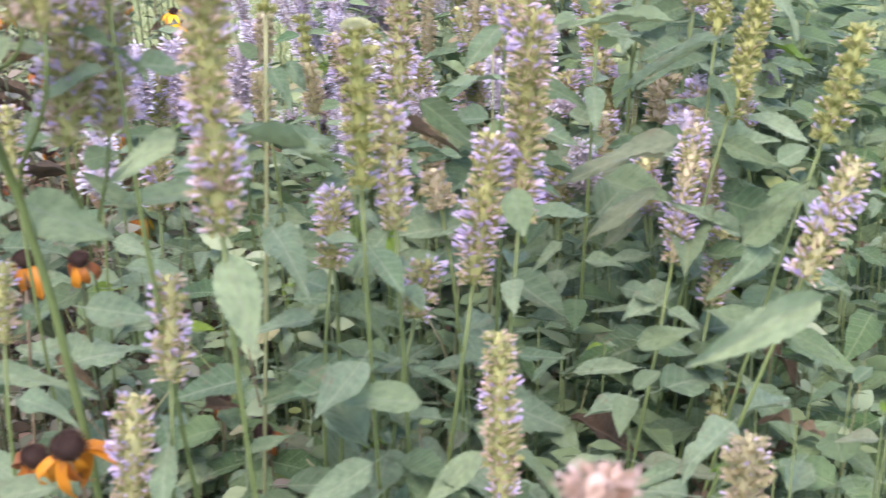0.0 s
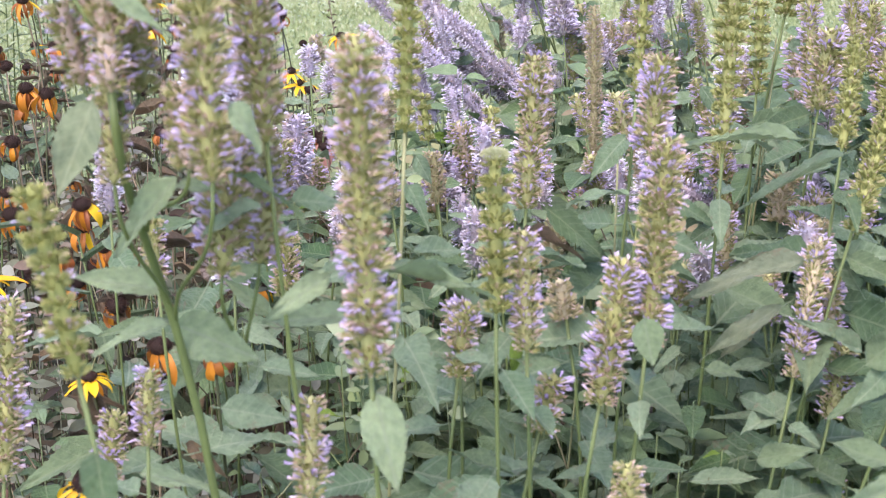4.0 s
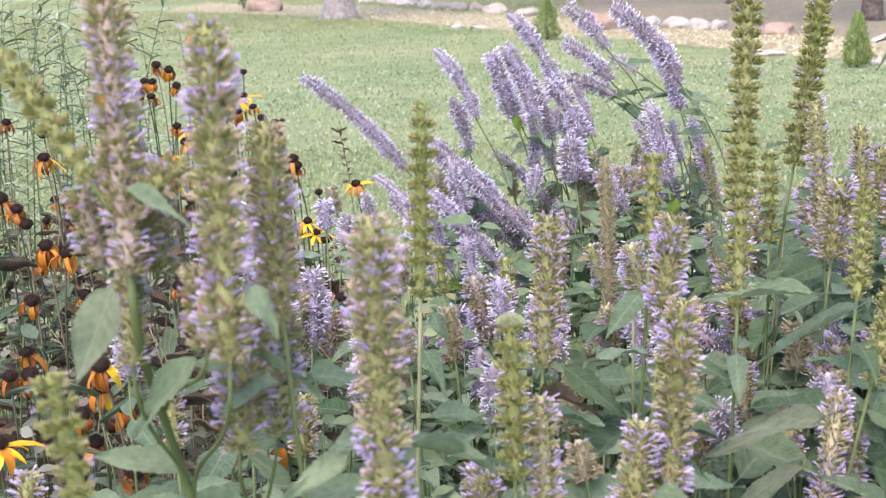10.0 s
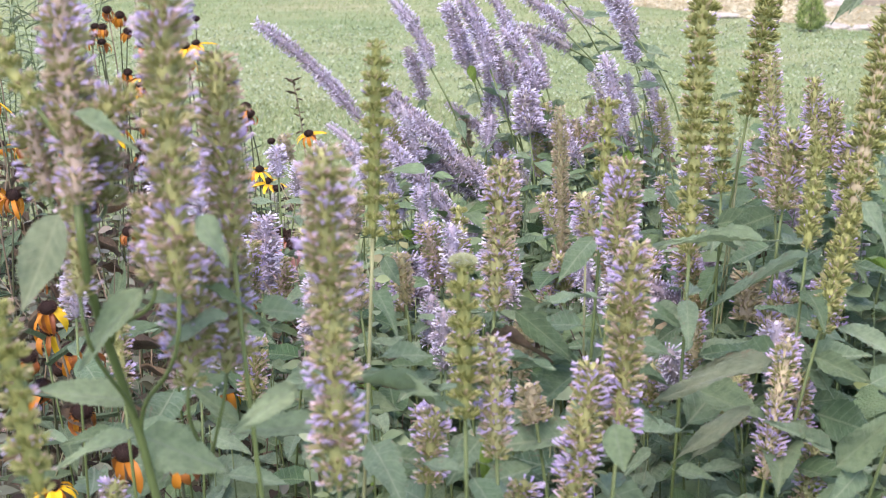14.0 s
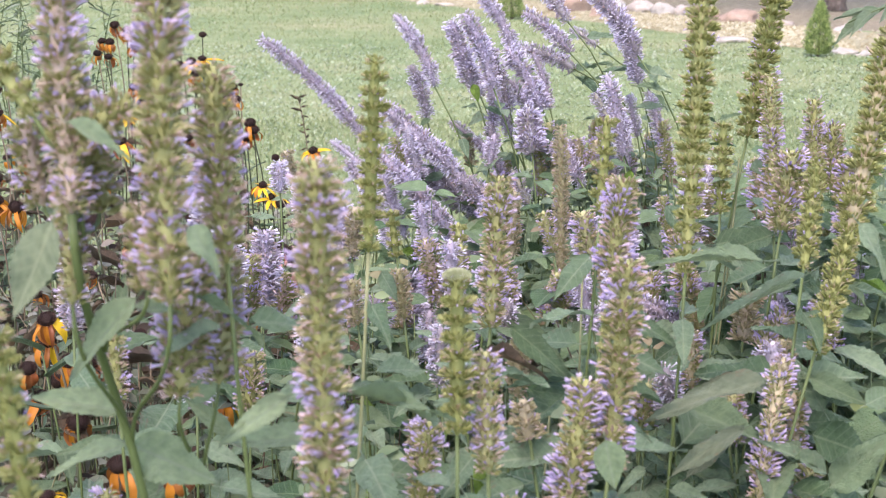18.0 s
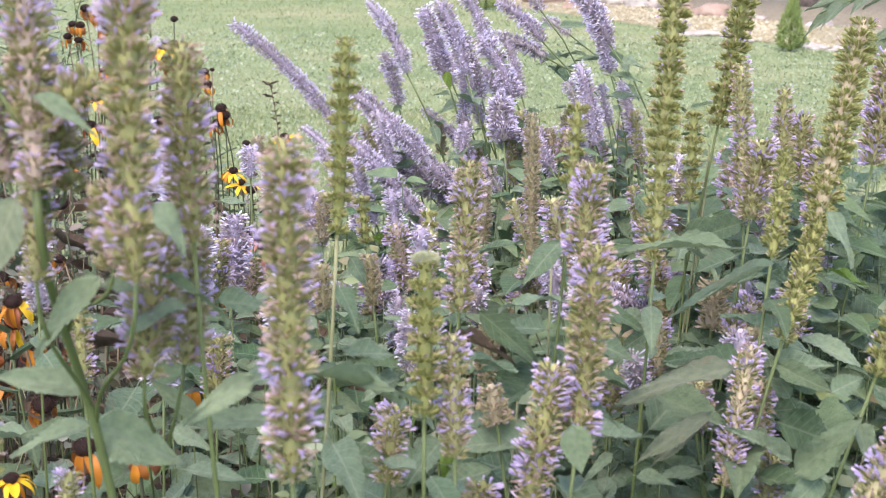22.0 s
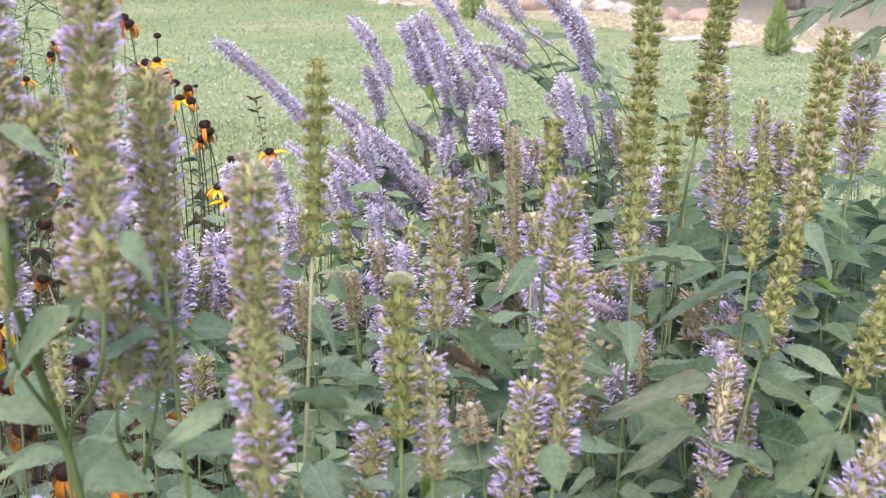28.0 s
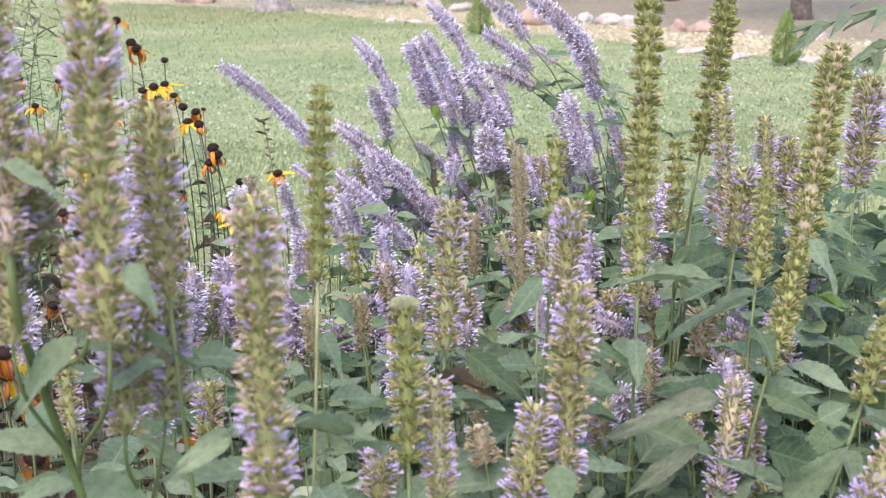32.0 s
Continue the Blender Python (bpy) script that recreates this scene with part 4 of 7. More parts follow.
cap_mate = hyssop((0.017, 0.794, 1.049), (0.019, 0.777, 0.975), (0.023, 0.744), 0.0104, "violet", 4, leaves=4)
mid_spike = hyssop((0.036, 1.015, 1.119), (0.028, 0.989, 1.005), (0.013, 0.938), 0.0124, "mixed", 5, leaves=5)
thin_spike = hyssop((0.010, 1.447, 0.990), (0.014, 1.432, 0.922), (0.021, 1.401), 0.0105, "green", 6, leaves=5)
right_spike = hyssop((0.110, 0.833, 1.098), (0.096, 0.803, 0.968), (0.067, 0.744), 0.0132, "mixed", 7, leaves=1)
add_leaf(right_spike, (0.087, 0.754, 1.006), (0.093, 0.747, 0.977), 0.027, (0, -1, 0.4), "light", 2)
right_mate = hyssop((0.082, 0.809, 1.026), (0.066, 0.789, 0.934), (0.034, 0.747), 0.0122, "violet", 8, leaves=5)
crown_spike = hyssop((0.121, 0.948, 1.128), (0.111, 0.933, 1.064), (0.092, 0.904), 0.0132, "violet", 9, leaves=4)
dull_spike = hyssop((0.121, 1.055, 1.159), (0.115, 1.038, 1.083), (0.105, 1.003), 0.0093, "green", 10, leaves=4)
narrow_spike = hyssop((0.129, 1.541, 1.084), (0.128, 1.497, 0.891), (0.127, 1.409), 0.0103, "tan", 11, leaves=5)
tall_green = hyssop((0.194, 1.057, 1.302), (0.176, 0.998, 1.045), (0.141, 0.891), 0.0120, "green", 12, leaves=4)
tall_green_far = hyssop((0.319, 1.320, 1.287), (0.282, 1.279, 1.106), (0.207, 1.197), 0.0140, "green", 13, leaves=4)
add_leaf(tall_green_far, (0.254, 1.273, 1.125), (0.275, 1.274, 1.129), 0.010, (0, -0.55, 1), "dark", 4)
slim_violet = hyssop((0.297, 1.263, 1.170), (0.300, 1.229, 1.021), (0.307, 1.161), 0.0105, "violet", 14, leaves=5)
dark_green_spike = hyssop((0.258, 1.273, 1.124), (0.254, 1.253, 1.038), (0.245, 1.214), 0.0107, "green", 15, leaves=5)
blue_tip = hyssop((0.342, 1.272, 1.145), (0.340, 1.256, 1.072), (0.337, 1.223), 0.0095, "violet", 16, leaves=4)
green_mid = hyssop((0.300, 1.100, 1.115), (0.277, 1.040, 1.037), (0.217, 1.020), 0.0105, "green", 17, leaves=4)
lilac_mass = hyssop((0.302, 1.187, 1.110), (0.291, 1.171, 1.040), (0.269, 1.139), 0.0145, "violet", 18, leaves=5)
leaning_big = hyssop((0.362, 1.120, 1.221), (0.317, 1.060, 1.060), (0.257, 1.040), 0.0150, "green", 19, leaves=2, thick=0.0022)
leaning_low = hyssop((0.317, 1.050, 1.069), (0.276, 0.990, 0.985), (0.216, 0.970), 0.0112, "green", 20, leaves=4)
add_leaf(leaning_low, (0.324, 1.076, 1.072), (0.363, 1.071, 1.050), 0.018, (0.2, -0.6, 1), "green", 2)
edge_back = hyssop((0.470, 1.355, 1.171), (0.451, 1.330, 1.062), (0.411, 1.280), 0.0169, "violet", 21, leaves=6)
violet_low = hyssop((0.250, 0.980, 0.985), (0.221, 0.920, 0.895), (0.161, 0.900), 0.0108, "violet", 22, leaves=5)
corner_green = hyssop((0.350, 0.921, 1.066), (0.319, 0.903, 0.985), (0.255, 0.866), 0.0123, "green", 23, leaves=3, ease=0.55)
corner_violet = hyssop((0.291, 0.756, 1.016), (0.257, 0.740, 0.947), (0.188, 0.708), 0.0120, "violet", 24, leaves=4)
low_centre = hyssop((0.072, 0.690, 0.944), (0.072, 0.668, 0.844), (0.072, 0.623), 0.0110, "mixed", 25, leaves=4)
low_left = hyssop((-0.125, 0.670, 0.926), (-0.130, 0.652, 0.848), (-0.139, 0.617), 0.0113, "violet", 26, leaves=4)
mid_left = hyssop((-0.105, 0.698, 0.982), (-0.107, 0.685, 0.925), (-0.111, 0.659), 0.0103, "violet", 27, leaves=4)
low_right = hyssop((0.258, 0.925, 0.814), (0.257, 0.912, 0.756), (0.256, 0.886), 0.0097, "green", 28, leaves=5)
violet_right = hyssop((0.269, 0.957, 0.907), (0.257, 0.944, 0.852), (0.233, 0.919), 0.0110, "violet", 29, leaves=4)
violet_bow = hyssop((0.040, 0.827, 0.939), (0.030, 0.819, 0.901), (0.010, 0.802), 0.0118, "violet", 30, leaves=5)
violet_hid = hyssop((-0.017, 0.870, 0.975), (-0.024, 0.858, 0.923), (-0.038, 0.835), 0.0111, "violet", 31, leaves=5)
corner_tan = hyssop((0.198, 0.634, 0.902), (0.194, 0.622, 0.850), (0.186, 0.598), 0.0125, "tan", 32, leaves=4)
add_leaf(corner_tan, (0.216, 0.588, 0.997), (0.148, 0.580, 0.966), 0.026, (0.1, -1, 0.6), "light", 2)
near_faded = hyssop((0.064, 0.330, 1.051), (0.066, 0.330, 1.017), (0.064, 0.42), 0.0112, "withered", 33, leaves=0, thick=0.0016)
left_second = hyssop((-0.131, 0.723, 1.231), (-0.123, 0.700, 1.127), (-0.107, 0.665), 0.0128, "mixed", 34, leaves=1)
left_edge = hyssop((-0.200, 0.684, 1.310), (-0.190, 0.651, 1.164), (-0.130, 0.744), 0.0118, "mixed", 35, leaves=0, thick=0.0024, via=((-0.15, 0.714, 0.878), (-0.179, 0.701, 1.022)))
branch(left_edge, (-0.145, 0.659, 1.287), (-0.138, 0.622, 1.126), (-0.179, 0.701, 1.022), 0.0126, "mixed", 36)
left_green = hyssop((-0.211, 0.579, 1.139), (-0.192, 0.559, 1.053), (-0.153, 0.520), 0.0097, "green", 37, leaves=1)
left_violet = hyssop((-0.323, 0.852, 0.987), (-0.332, 0.824, 0.865), (-0.350, 0.768), 0.0120, "violet", 38, leaves=5)
left_violet_low = hyssop((-0.217, 0.785, 0.963), (-0.219, 0.774, 0.914), (-0.224, 0.751), 0.0088, "violet", 39, leaves=4)
left_violet_far = hyssop((-0.268, 0.881, 0.890), (-0.276, 0.867, 0.828), (-0.292, 0.839), 0.0111, "violet", 40, leaves=4)
pale_left = hyssop((-0.252, 0.962, 1.020), (-0.247, 0.949, 0.963), (-0.235, 0.923), 0.0092, "mixed", 41, leaves=5)
branch(left_edge, (-0.199, 0.691, 1.227), (-0.201, 0.683, 1.192), (-0.188, 0.663, 1.147), 0.0121, "mixed", 42)
branch(left_edge, (-0.185, 0.692, 1.185), (-0.185, 0.685, 1.157), (-0.188, 0.663, 1.147), 0.0102, "mixed", 43)
branch(left_edge, (-0.141, 0.711, 1.136), (-0.150, 0.693, 1.055), (-0.147, 0.729, 0.988), 0.0137, "violet", 44)
branch(left_edge, (-0.129, 0.739, 1.123), (-0.134, 0.723, 1.052), (-0.147, 0.729, 0.988), 0.0130, "violet", 45)
branch(left_edge, (-0.155, 0.657, 1.168), (-0.154, 0.648, 1.126), (-0.185, 0.679, 1.085), 0.0106, "mixed", 46)
branch(left_edge, (-0.196, 0.670, 1.180), (-0.194, 0.656, 1.116), (-0.179, 0.701, 1.022), 0.0094, "mixed", 47)
branch(left_edge, (-0.251, 0.672, 1.277), (-0.207, 0.657, 1.211), (-0.188, 0.663, 1.147), 0.0085, "green", 48)
branch(left_edge, (-0.160, 0.660, 1.218), (-0.190, 0.660, 1.199), (-0.188, 0.663, 1.147), 0.0098, "mixed", 49)
branch(left_edge, (-0.177, 0.675, 1.202), (-0.194, 0.675, 1.168), (-0.188, 0.663, 1.147), 0.0104, "violet", 50)
branch(left_edge, (-0.219, 0.680, 1.206), (-0.212, 0.680, 1.162), (-0.188, 0.663, 1.147), 0.0096, "mixed", 51)
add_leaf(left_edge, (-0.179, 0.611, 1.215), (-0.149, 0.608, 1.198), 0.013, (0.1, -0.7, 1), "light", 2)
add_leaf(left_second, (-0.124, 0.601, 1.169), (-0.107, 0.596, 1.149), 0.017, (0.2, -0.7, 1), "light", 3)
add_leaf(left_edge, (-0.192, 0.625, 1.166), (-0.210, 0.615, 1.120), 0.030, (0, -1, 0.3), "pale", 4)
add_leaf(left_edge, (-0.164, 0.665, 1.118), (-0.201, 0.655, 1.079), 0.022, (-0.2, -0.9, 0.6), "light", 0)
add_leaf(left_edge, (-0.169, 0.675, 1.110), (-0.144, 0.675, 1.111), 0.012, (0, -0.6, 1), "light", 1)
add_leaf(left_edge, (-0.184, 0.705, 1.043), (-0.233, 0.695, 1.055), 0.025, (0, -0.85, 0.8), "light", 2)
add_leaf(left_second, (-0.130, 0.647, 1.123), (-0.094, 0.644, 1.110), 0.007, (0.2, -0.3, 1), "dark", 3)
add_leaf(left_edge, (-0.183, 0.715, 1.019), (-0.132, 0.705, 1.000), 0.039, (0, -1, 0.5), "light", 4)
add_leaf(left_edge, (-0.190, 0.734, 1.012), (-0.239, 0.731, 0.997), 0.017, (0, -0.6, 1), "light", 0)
add_leaf(left_edge, (-0.168, 0.807, 1.017), (-0.146, 0.809, 1.022), 0.022, (0, -1, 0.4), "dark", 1)
add_leaf(left_second, (-0.148, 0.849, 0.973), (-0.181, 0.854, 0.999), 0.018, (0, -0.9, 0.6), "dark", 2)
fill_a = hyssop((-0.067, 1.545, 0.985), (-0.060, 1.532, 0.929), (-0.047, 1.507), 0.0098, "green", 49, leaves=5)
fill_b = hyssop((-0.215, 1.563, 0.956), (-0.219, 1.543, 0.868), (-0.227, 1.503), 0.0180, "lilac", 50, leaves=5)
fill_c = hyssop((0.273, 1.208, 0.973), (0.269, 1.198, 0.930), (0.260, 1.178), 0.0156, "tan", 51, leaves=5)
fill_d = hyssop((0.245, 1.416, 0.988), (0.249, 1.398, 0.909), (0.256, 1.362), 0.0133, "violet", 52, leaves=6)
fill_e = hyssop((0.204, 1.448, 0.902), (0.269, 1.441, 0.871), (0.401, 1.426), 0.0125, "lilac", 53, leaves=5)
fill_f = hyssop((0.049, 0.920, 0.973), (0.054, 0.914, 0.944), (0.065, 0.900), 0.0117, "tan", 54, leaves=5)
fill_g = hyssop((0.164, 1.134, 0.876), (0.164, 1.130, 0.859), (0.164, 1.123), 0.0110, "green", 55, leaves=5)
fill_h = hyssop((-0.049, 1.552, 0.907), (-0.041, 1.538, 0.849), (-0.025, 1.512), 0.0167, "lilac", 56, leaves=6)
fill_i = hyssop((0.063, 1.455, 0.932), (0.059, 1.442, 0.877), (0.050, 1.417), 0.0156, "lilac", 57, leaves=6)
fill_j = hyssop((0.298, 1.155, 0.969), (0.273, 1.148, 0.937), (0.223, 1.134), 0.0125, "violet", 58, leaves=5)
fill_k = hyssop((0.152, 1.554, 0.920), (0.156, 1.543, 0.868), (0.164, 1.519), 0.0133, "lilac", 59, leaves=6)
fill_l = hyssop((0.219, 1.043, 0.925), (0.223, 1.037, 0.900), (0.230, 1.026), 0.0115, "violet", 60, leaves=5)
fill_n = hyssop((-0.025, 0.898, 0.966), (-0.023, 0.890, 0.928), (-0.019, 0.872), 0.0103, "violet", 62, leaves=5)
fill_o = hyssop((0.381, 1.285, 1.086), (0.379, 1.265, 1.002), (0.375, 1.227), 0.0130, "violet", 63, leaves=5)
tuft_a = hyssop((-0.130, 1.641, 0.852), (-0.134, 1.630, 0.803), (-0.141, 1.608), 0.0156, "violet", 64, leaves=4, thick=0.0011)
tuft_b = hyssop((-0.094, 1.691, 0.842), (-0.093, 1.678, 0.785), (-0.090, 1.652), 0.0146, "lilac", 65, leaves=4, thick=0.0011)
tuft_c = hyssop((-0.028, 1.648, 0.883), (-0.029, 1.636, 0.827), (-0.032, 1.611), 0.0163, "lilac", 66, leaves=4, thick=0.0011)
tuft_d = hyssop((-0.056, 1.547, 0.888), (-0.053, 1.537, 0.842), (-0.046, 1.516), 0.0140, "violet", 67, leaves=4, thick=0.0011)
tuft_e = hyssop((0.032, 1.448, 0.904), (0.033, 1.437, 0.856), (0.034, 1.415), 0.0138, "lilac", 68, leaves=4, thick=0.0011)
tuft_f = hyssop((0.179, 1.714, 0.945), (0.177, 1.701, 0.888), (0.173, 1.675), 0.0146, "lilac", 69, leaves=4, thick=0.0011)
tuft_g = hyssop((0.237, 1.552, 0.907), (0.240, 1.540, 0.855), (0.245, 1.516), 0.0147, "violet", 70, leaves=4, thick=0.0011)
tuft_h = hyssop((0.289, 1.577, 1.018), (0.289, 1.559, 0.940), (0.289, 1.523), 0.0147, "lilac", 71, leaves=4, thick=0.0011)
tuft_i = hyssop((0.327, 1.678, 1.014), (0.324, 1.661, 0.938), (0.318, 1.627), 0.0142, "lilac", 72, leaves=4, thick=0.0011)
tuft_j = hyssop((0.333, 1.433, 1.062), (0.335, 1.418, 0.997), (0.338, 1.389), 0.0139, "violet", 73, leaves=4, thick=0.0011)
tuft_k = hyssop((0.282, 1.455, 0.932), (0.281, 1.442, 0.877), (0.280, 1.417), 0.0138, "lilac", 74, leaves=4, thick=0.0011)
tuft_l = hyssop((-0.149, 1.549, 0.894), (-0.153, 1.532, 0.823), (-0.159, 1.500), 0.0167, "lilac", 75, leaves=4, thick=0.0011)
tuft_m = hyssop((-0.221, 1.459, 0.950), (-0.220, 1.443, 0.883), (-0.217, 1.413), 0.0156, "violet", 76, leaves=4, thick=0.0011)
tuft_n = hyssop((-0.232, 1.414, 0.979), (-0.233, 1.397, 0.903), (-0.236, 1.362), 0.0151, "lilac", 77, leaves=4, thick=0.0011)
tuft_o = hyssop((-0.235, 1.285, 1.086), (-0.232, 1.267, 1.007), (-0.227, 1.231), 0.0152, "lilac", 78, leaves=4, thick=0.0011)
tuft_p = hyssop((-0.208, 1.648, 0.883), (-0.208, 1.631, 0.807), (-0.206, 1.597), 0.0163, "mixed", 79, leaves=4, thick=0.0011)
tuft_q = hyssop((-0.146, 1.863, 0.926), (-0.148, 1.844, 0.841), (-0.153, 1.806), 0.0174, "lilac", 80, leaves=4, thick=0.0011)
tuft_r = hyssop((0.369, 1.426, 1.032), (0.372, 1.410, 0.962), (0.376, 1.378), 0.0139, "lilac", 81, leaves=4, thick=0.0011)
tuft_s = hyssop((0.424, 1.491, 1.090), (0.424, 1.474, 1.017), (0.424, 1.441), 0.0144, "violet", 82, leaves=4, thick=0.0011)
tuft_t = hyssop((0.418, 1.361, 0.973), (0.415, 1.350, 0.922), (0.411, 1.327), 0.0134, "lilac", 83, leaves=4, thick=0.0011)
tuft_u = hyssop((0.224, 1.664, 0.952), (0.226, 1.650, 0.890), (0.230, 1.622), 0.0142, "lilac", 84, leaves=4, thick=0.0011)
tuft_v = hyssop((0.117, 1.549, 0.894), (0.117, 1.538, 0.849), (0.115, 1.518), 0.0120, "violet", 85, leaves=4, thick=0.0011)
tuft_w = hyssop((-0.247, 1.191, 1.127), (-0.249, 1.173, 1.044), (-0.254, 1.135), 0.0150, "lilac", 86, leaves=4, thick=0.0011)
tuft_x = hyssop((-0.208, 1.054, 0.976), (-0.207, 1.042, 0.923), (-0.205, 1.018), 0.0138, "lilac", 87, leaves=4, thick=0.0011)
tuft_y = hyssop((-0.177, 1.148, 0.937), (-0.178, 1.136, 0.883), (-0.180, 1.112), 0.0125, "violet", 88, leaves=4, thick=0.0011)
tuft_z = hyssop((-0.309, 1.070, 1.043), (-0.307, 1.057, 0.985), (-0.302, 1.030), 0.0101, "lilac", 89, leaves=4, thick=0.0011)
lean_long = hyssop((-0.285, 2.100, 1.139), (-0.126, 2.080, 0.988), (0.020, 2.140), 0.0114, "lilac", 90, sag=(0.006, 0.000, 0.008), leaves=1)
lean_a = hyssop((-0.079, 2.050, 1.178), (-0.017, 2.030, 1.072), (0.069, 2.090), 0.0112, "lilac", 91, sag=(0.009, 0.000, 0.004), leaves=2)
lean_b = hyssop((-0.055, 2.120, 1.096), (-0.030, 2.100, 1.015), (0.064, 2.160), 0.0122, "lilac", 92, sag=(0.004, 0.000, 0.002), leaves=2)
lean_c = hyssop((0.007, 2.060, 1.169), (0.041, 2.040, 1.071), (0.095, 2.100), 0.0152, "lilac", 93, sag=(0.000, 0.000, 0.000), leaves=1)
lean_d = hyssop((0.026, 2.000, 1.183), (0.069, 1.980, 1.075), (0.108, 2.040), 0.0147, "lilac", 94, sag=(0.005, 0.000, 0.002), leaves=2)
lean_e = hyssop((0.037, 2.160, 1.222), (0.108, 2.140, 1.113), (0.126, 2.200), 0.0125, "lilac", 95, sag=(0.007, 0.000, 0.005), leaves=1)
lean_f = hyssop((0.062, 2.080, 1.135), (0.097, 2.060, 1.031), (0.120, 2.120), 0.0127, "lilac", 96, sag=(0.003, 0.000, 0.000), leaves=2)
lean_g = hyssop((0.087, 2.020, 1.132), (0.142, 2.000, 1.040), (0.141, 2.060), 0.0149, "lilac", 97, sag=(0.005, 0.000, 0.003), leaves=2)
lean_h = hyssop((0.134, 2.100, 1.117), (0.160, 2.080, 1.032), (0.149, 2.140), 0.0087, "lilac", 98, sag=(0.004, 0.000, 0.000), leaves=1)
lean_i = hyssop((0.118, 1.960, 1.049), (0.124, 1.940, 0.986), (0.133, 2.000), 0.0188, "lilac", 99, sag=(0.000, 0.000, 0.000), leaves=2)
lean_j = hyssop((0.072, 2.040, 1.042), (0.066, 2.020, 0.971), (0.107, 2.080), 0.0111, "lilac", 100, sag=(0.000, 0.000, 0.000), leaves=2)
lean_k = hyssop((0.005, 2.140, 1.006), (0.073, 2.120, 0.942), (0.110, 2.180), 0.0089, "lilac", 101, sag=(0.004, 0.000, 0.003), leaves=1)
lean_l = hyssop((0.225, 1.920, 1.102), (0.250, 1.900, 0.987), (0.189, 1.960), 0.0135, "lilac", 102, sag=(0.005, 0.000, 0.000), leaves=3)
lean_m = hyssop((-0.106, 1.960, 1.060), (0.054, 1.940, 0.908), (0.101, 2.000), 0.0144, "lilac", 103, sag=(0.005, -0.000, 0.008), leaves=1)
lean_n = hyssop((-0.099, 1.840, 1.007), (0.030, 1.820, 0.860), (0.090, 1.880), 0.0130, "lilac", 104, sag=(0.004, 0.000, 0.006), leaves=2)
lean_o = hyssop((-0.095, 1.880, 0.973), (-0.057, 1.860, 0.878), (0.051, 1.920), 0.0114, "lilac", 105, sag=(0.000, 0.000, 0.000), leaves=1)
lean_p = hyssop((-0.180, 2.080, 0.984), (-0.115, 2.060, 0.931), (0.025, 2.120), 0.0080, "lilac", 106, sag=(0.002, 0.000, 0.003), leaves=1)
lean_q = hyssop((0.128, 2.200, 1.228), (0.194, 2.180, 1.158), (0.164, 2.240), 0.0127, "lilac", 107, sag=(0.006, 0.000, 0.004), leaves=1)
lean_r = hyssop((0.119, 2.120, 1.176), (0.191, 2.100, 1.115), (0.163, 2.160), 0.0122, "lilac", 108, sag=(0.006, 0.000, 0.004), leaves=1)
lean_s = hyssop((0.117, 2.180, 1.117), (0.203, 2.160, 1.085), (0.168, 2.220), 0.0119, "lilac", 109, sag=(0.003, 0.000, 0.005), leaves=1)
lean_t = hyssop((0.202, 2.240, 1.143), (0.246, 2.220, 1.117), (0.188, 2.280), 0.0086, "lilac", 110, sag=(0.000, 0.000, 0.003), leaves=1)
lean_u = hyssop((0.175, 1.920, 1.235), (0.266, 1.900, 1.129), (0.197, 1.960), 0.0142, "lilac", 111, sag=(0.011, 0.000, 0.006), leaves=2)
lean_v = hyssop((0.216, 2.060, 1.211), (0.274, 2.040, 1.122), (0.200, 2.100), 0.0132, "lilac", 112, sag=(0.009, 0.000, 0.003), leaves=1)
lean_w = hyssop((0.291, 1.960, 1.074), (0.309, 1.940, 0.997), (0.216, 2.000), 0.0094, "lilac", 113, sag=(0.003, 0.000, 0.000), leaves=3)
lean_x = hyssop((0.217, 2.000, 1.067), (0.244, 1.980, 1.015), (0.187, 2.040), 0.0103, "lilac", 114, sag=(0.002, 0.000, 0.000), leaves=3)
lean_y = hyssop((0.150, 1.940, 1.001), (0.188, 1.920, 0.953), (0.162, 1.980), 0.0131, "lilac", 115, sag=(0.002, 0.000, 0.002), leaves=3)
lean_z = hyssop((0.278, 2.060, 1.057), (0.290, 2.040, 0.994), (0.207, 2.100), 0.0086, "lilac", 116, sag=(0.000, 0.000, 0.000), leaves=2)
low_lean_a = hyssop((0.046, 2.100, 0.985), (0.088, 2.080, 0.931), (0.117, 2.140), 0.0094, "lilac", 117, sag=(0.003, 0.000, 0.002), leaves=2)
low_lean_b = hyssop((-0.073, 2.060, 0.973), (0.024, 2.040, 0.880), (0.088, 2.100), 0.0119, "lilac", 118, sag=(0.004, 0.000, 0.004), leaves=1)
low_lean_c = hyssop((-0.034, 1.900, 0.922), (0.044, 1.880, 0.844), (0.097, 1.940), 0.0104, "lilac", 119, sag=(0.003, 0.000, 0.004), leaves=2)
low_lean_d = hyssop((0.148, 2.120, 1.005), (0.153, 2.100, 0.935), (0.146, 2.160), 0.0082, "lilac", 120, sag=(0.000, 0.000, 0.000), leaves=2)
low_lean_e = hyssop((0.231, 2.020, 1.011), (0.256, 2.000, 0.933), (0.192, 2.060), 0.0097, "lilac", 121, sag=(0.000, 0.000, 0.000), leaves=3)
low_lean_f = hyssop((-0.152, 2.000, 0.968), (-0.104, 1.980, 0.903), (0.030, 2.040), 0.0096, "lilac", 122, sag=(0.002, 0.000, 0.002), leaves=2)
low_lean_g = hyssop((0.097, 1.980, 0.956), (0.122, 1.960, 0.907), (0.132, 2.020), 0.0095, "lilac", 123, sag=(0.000, 0.000, 0.000), leaves=2)
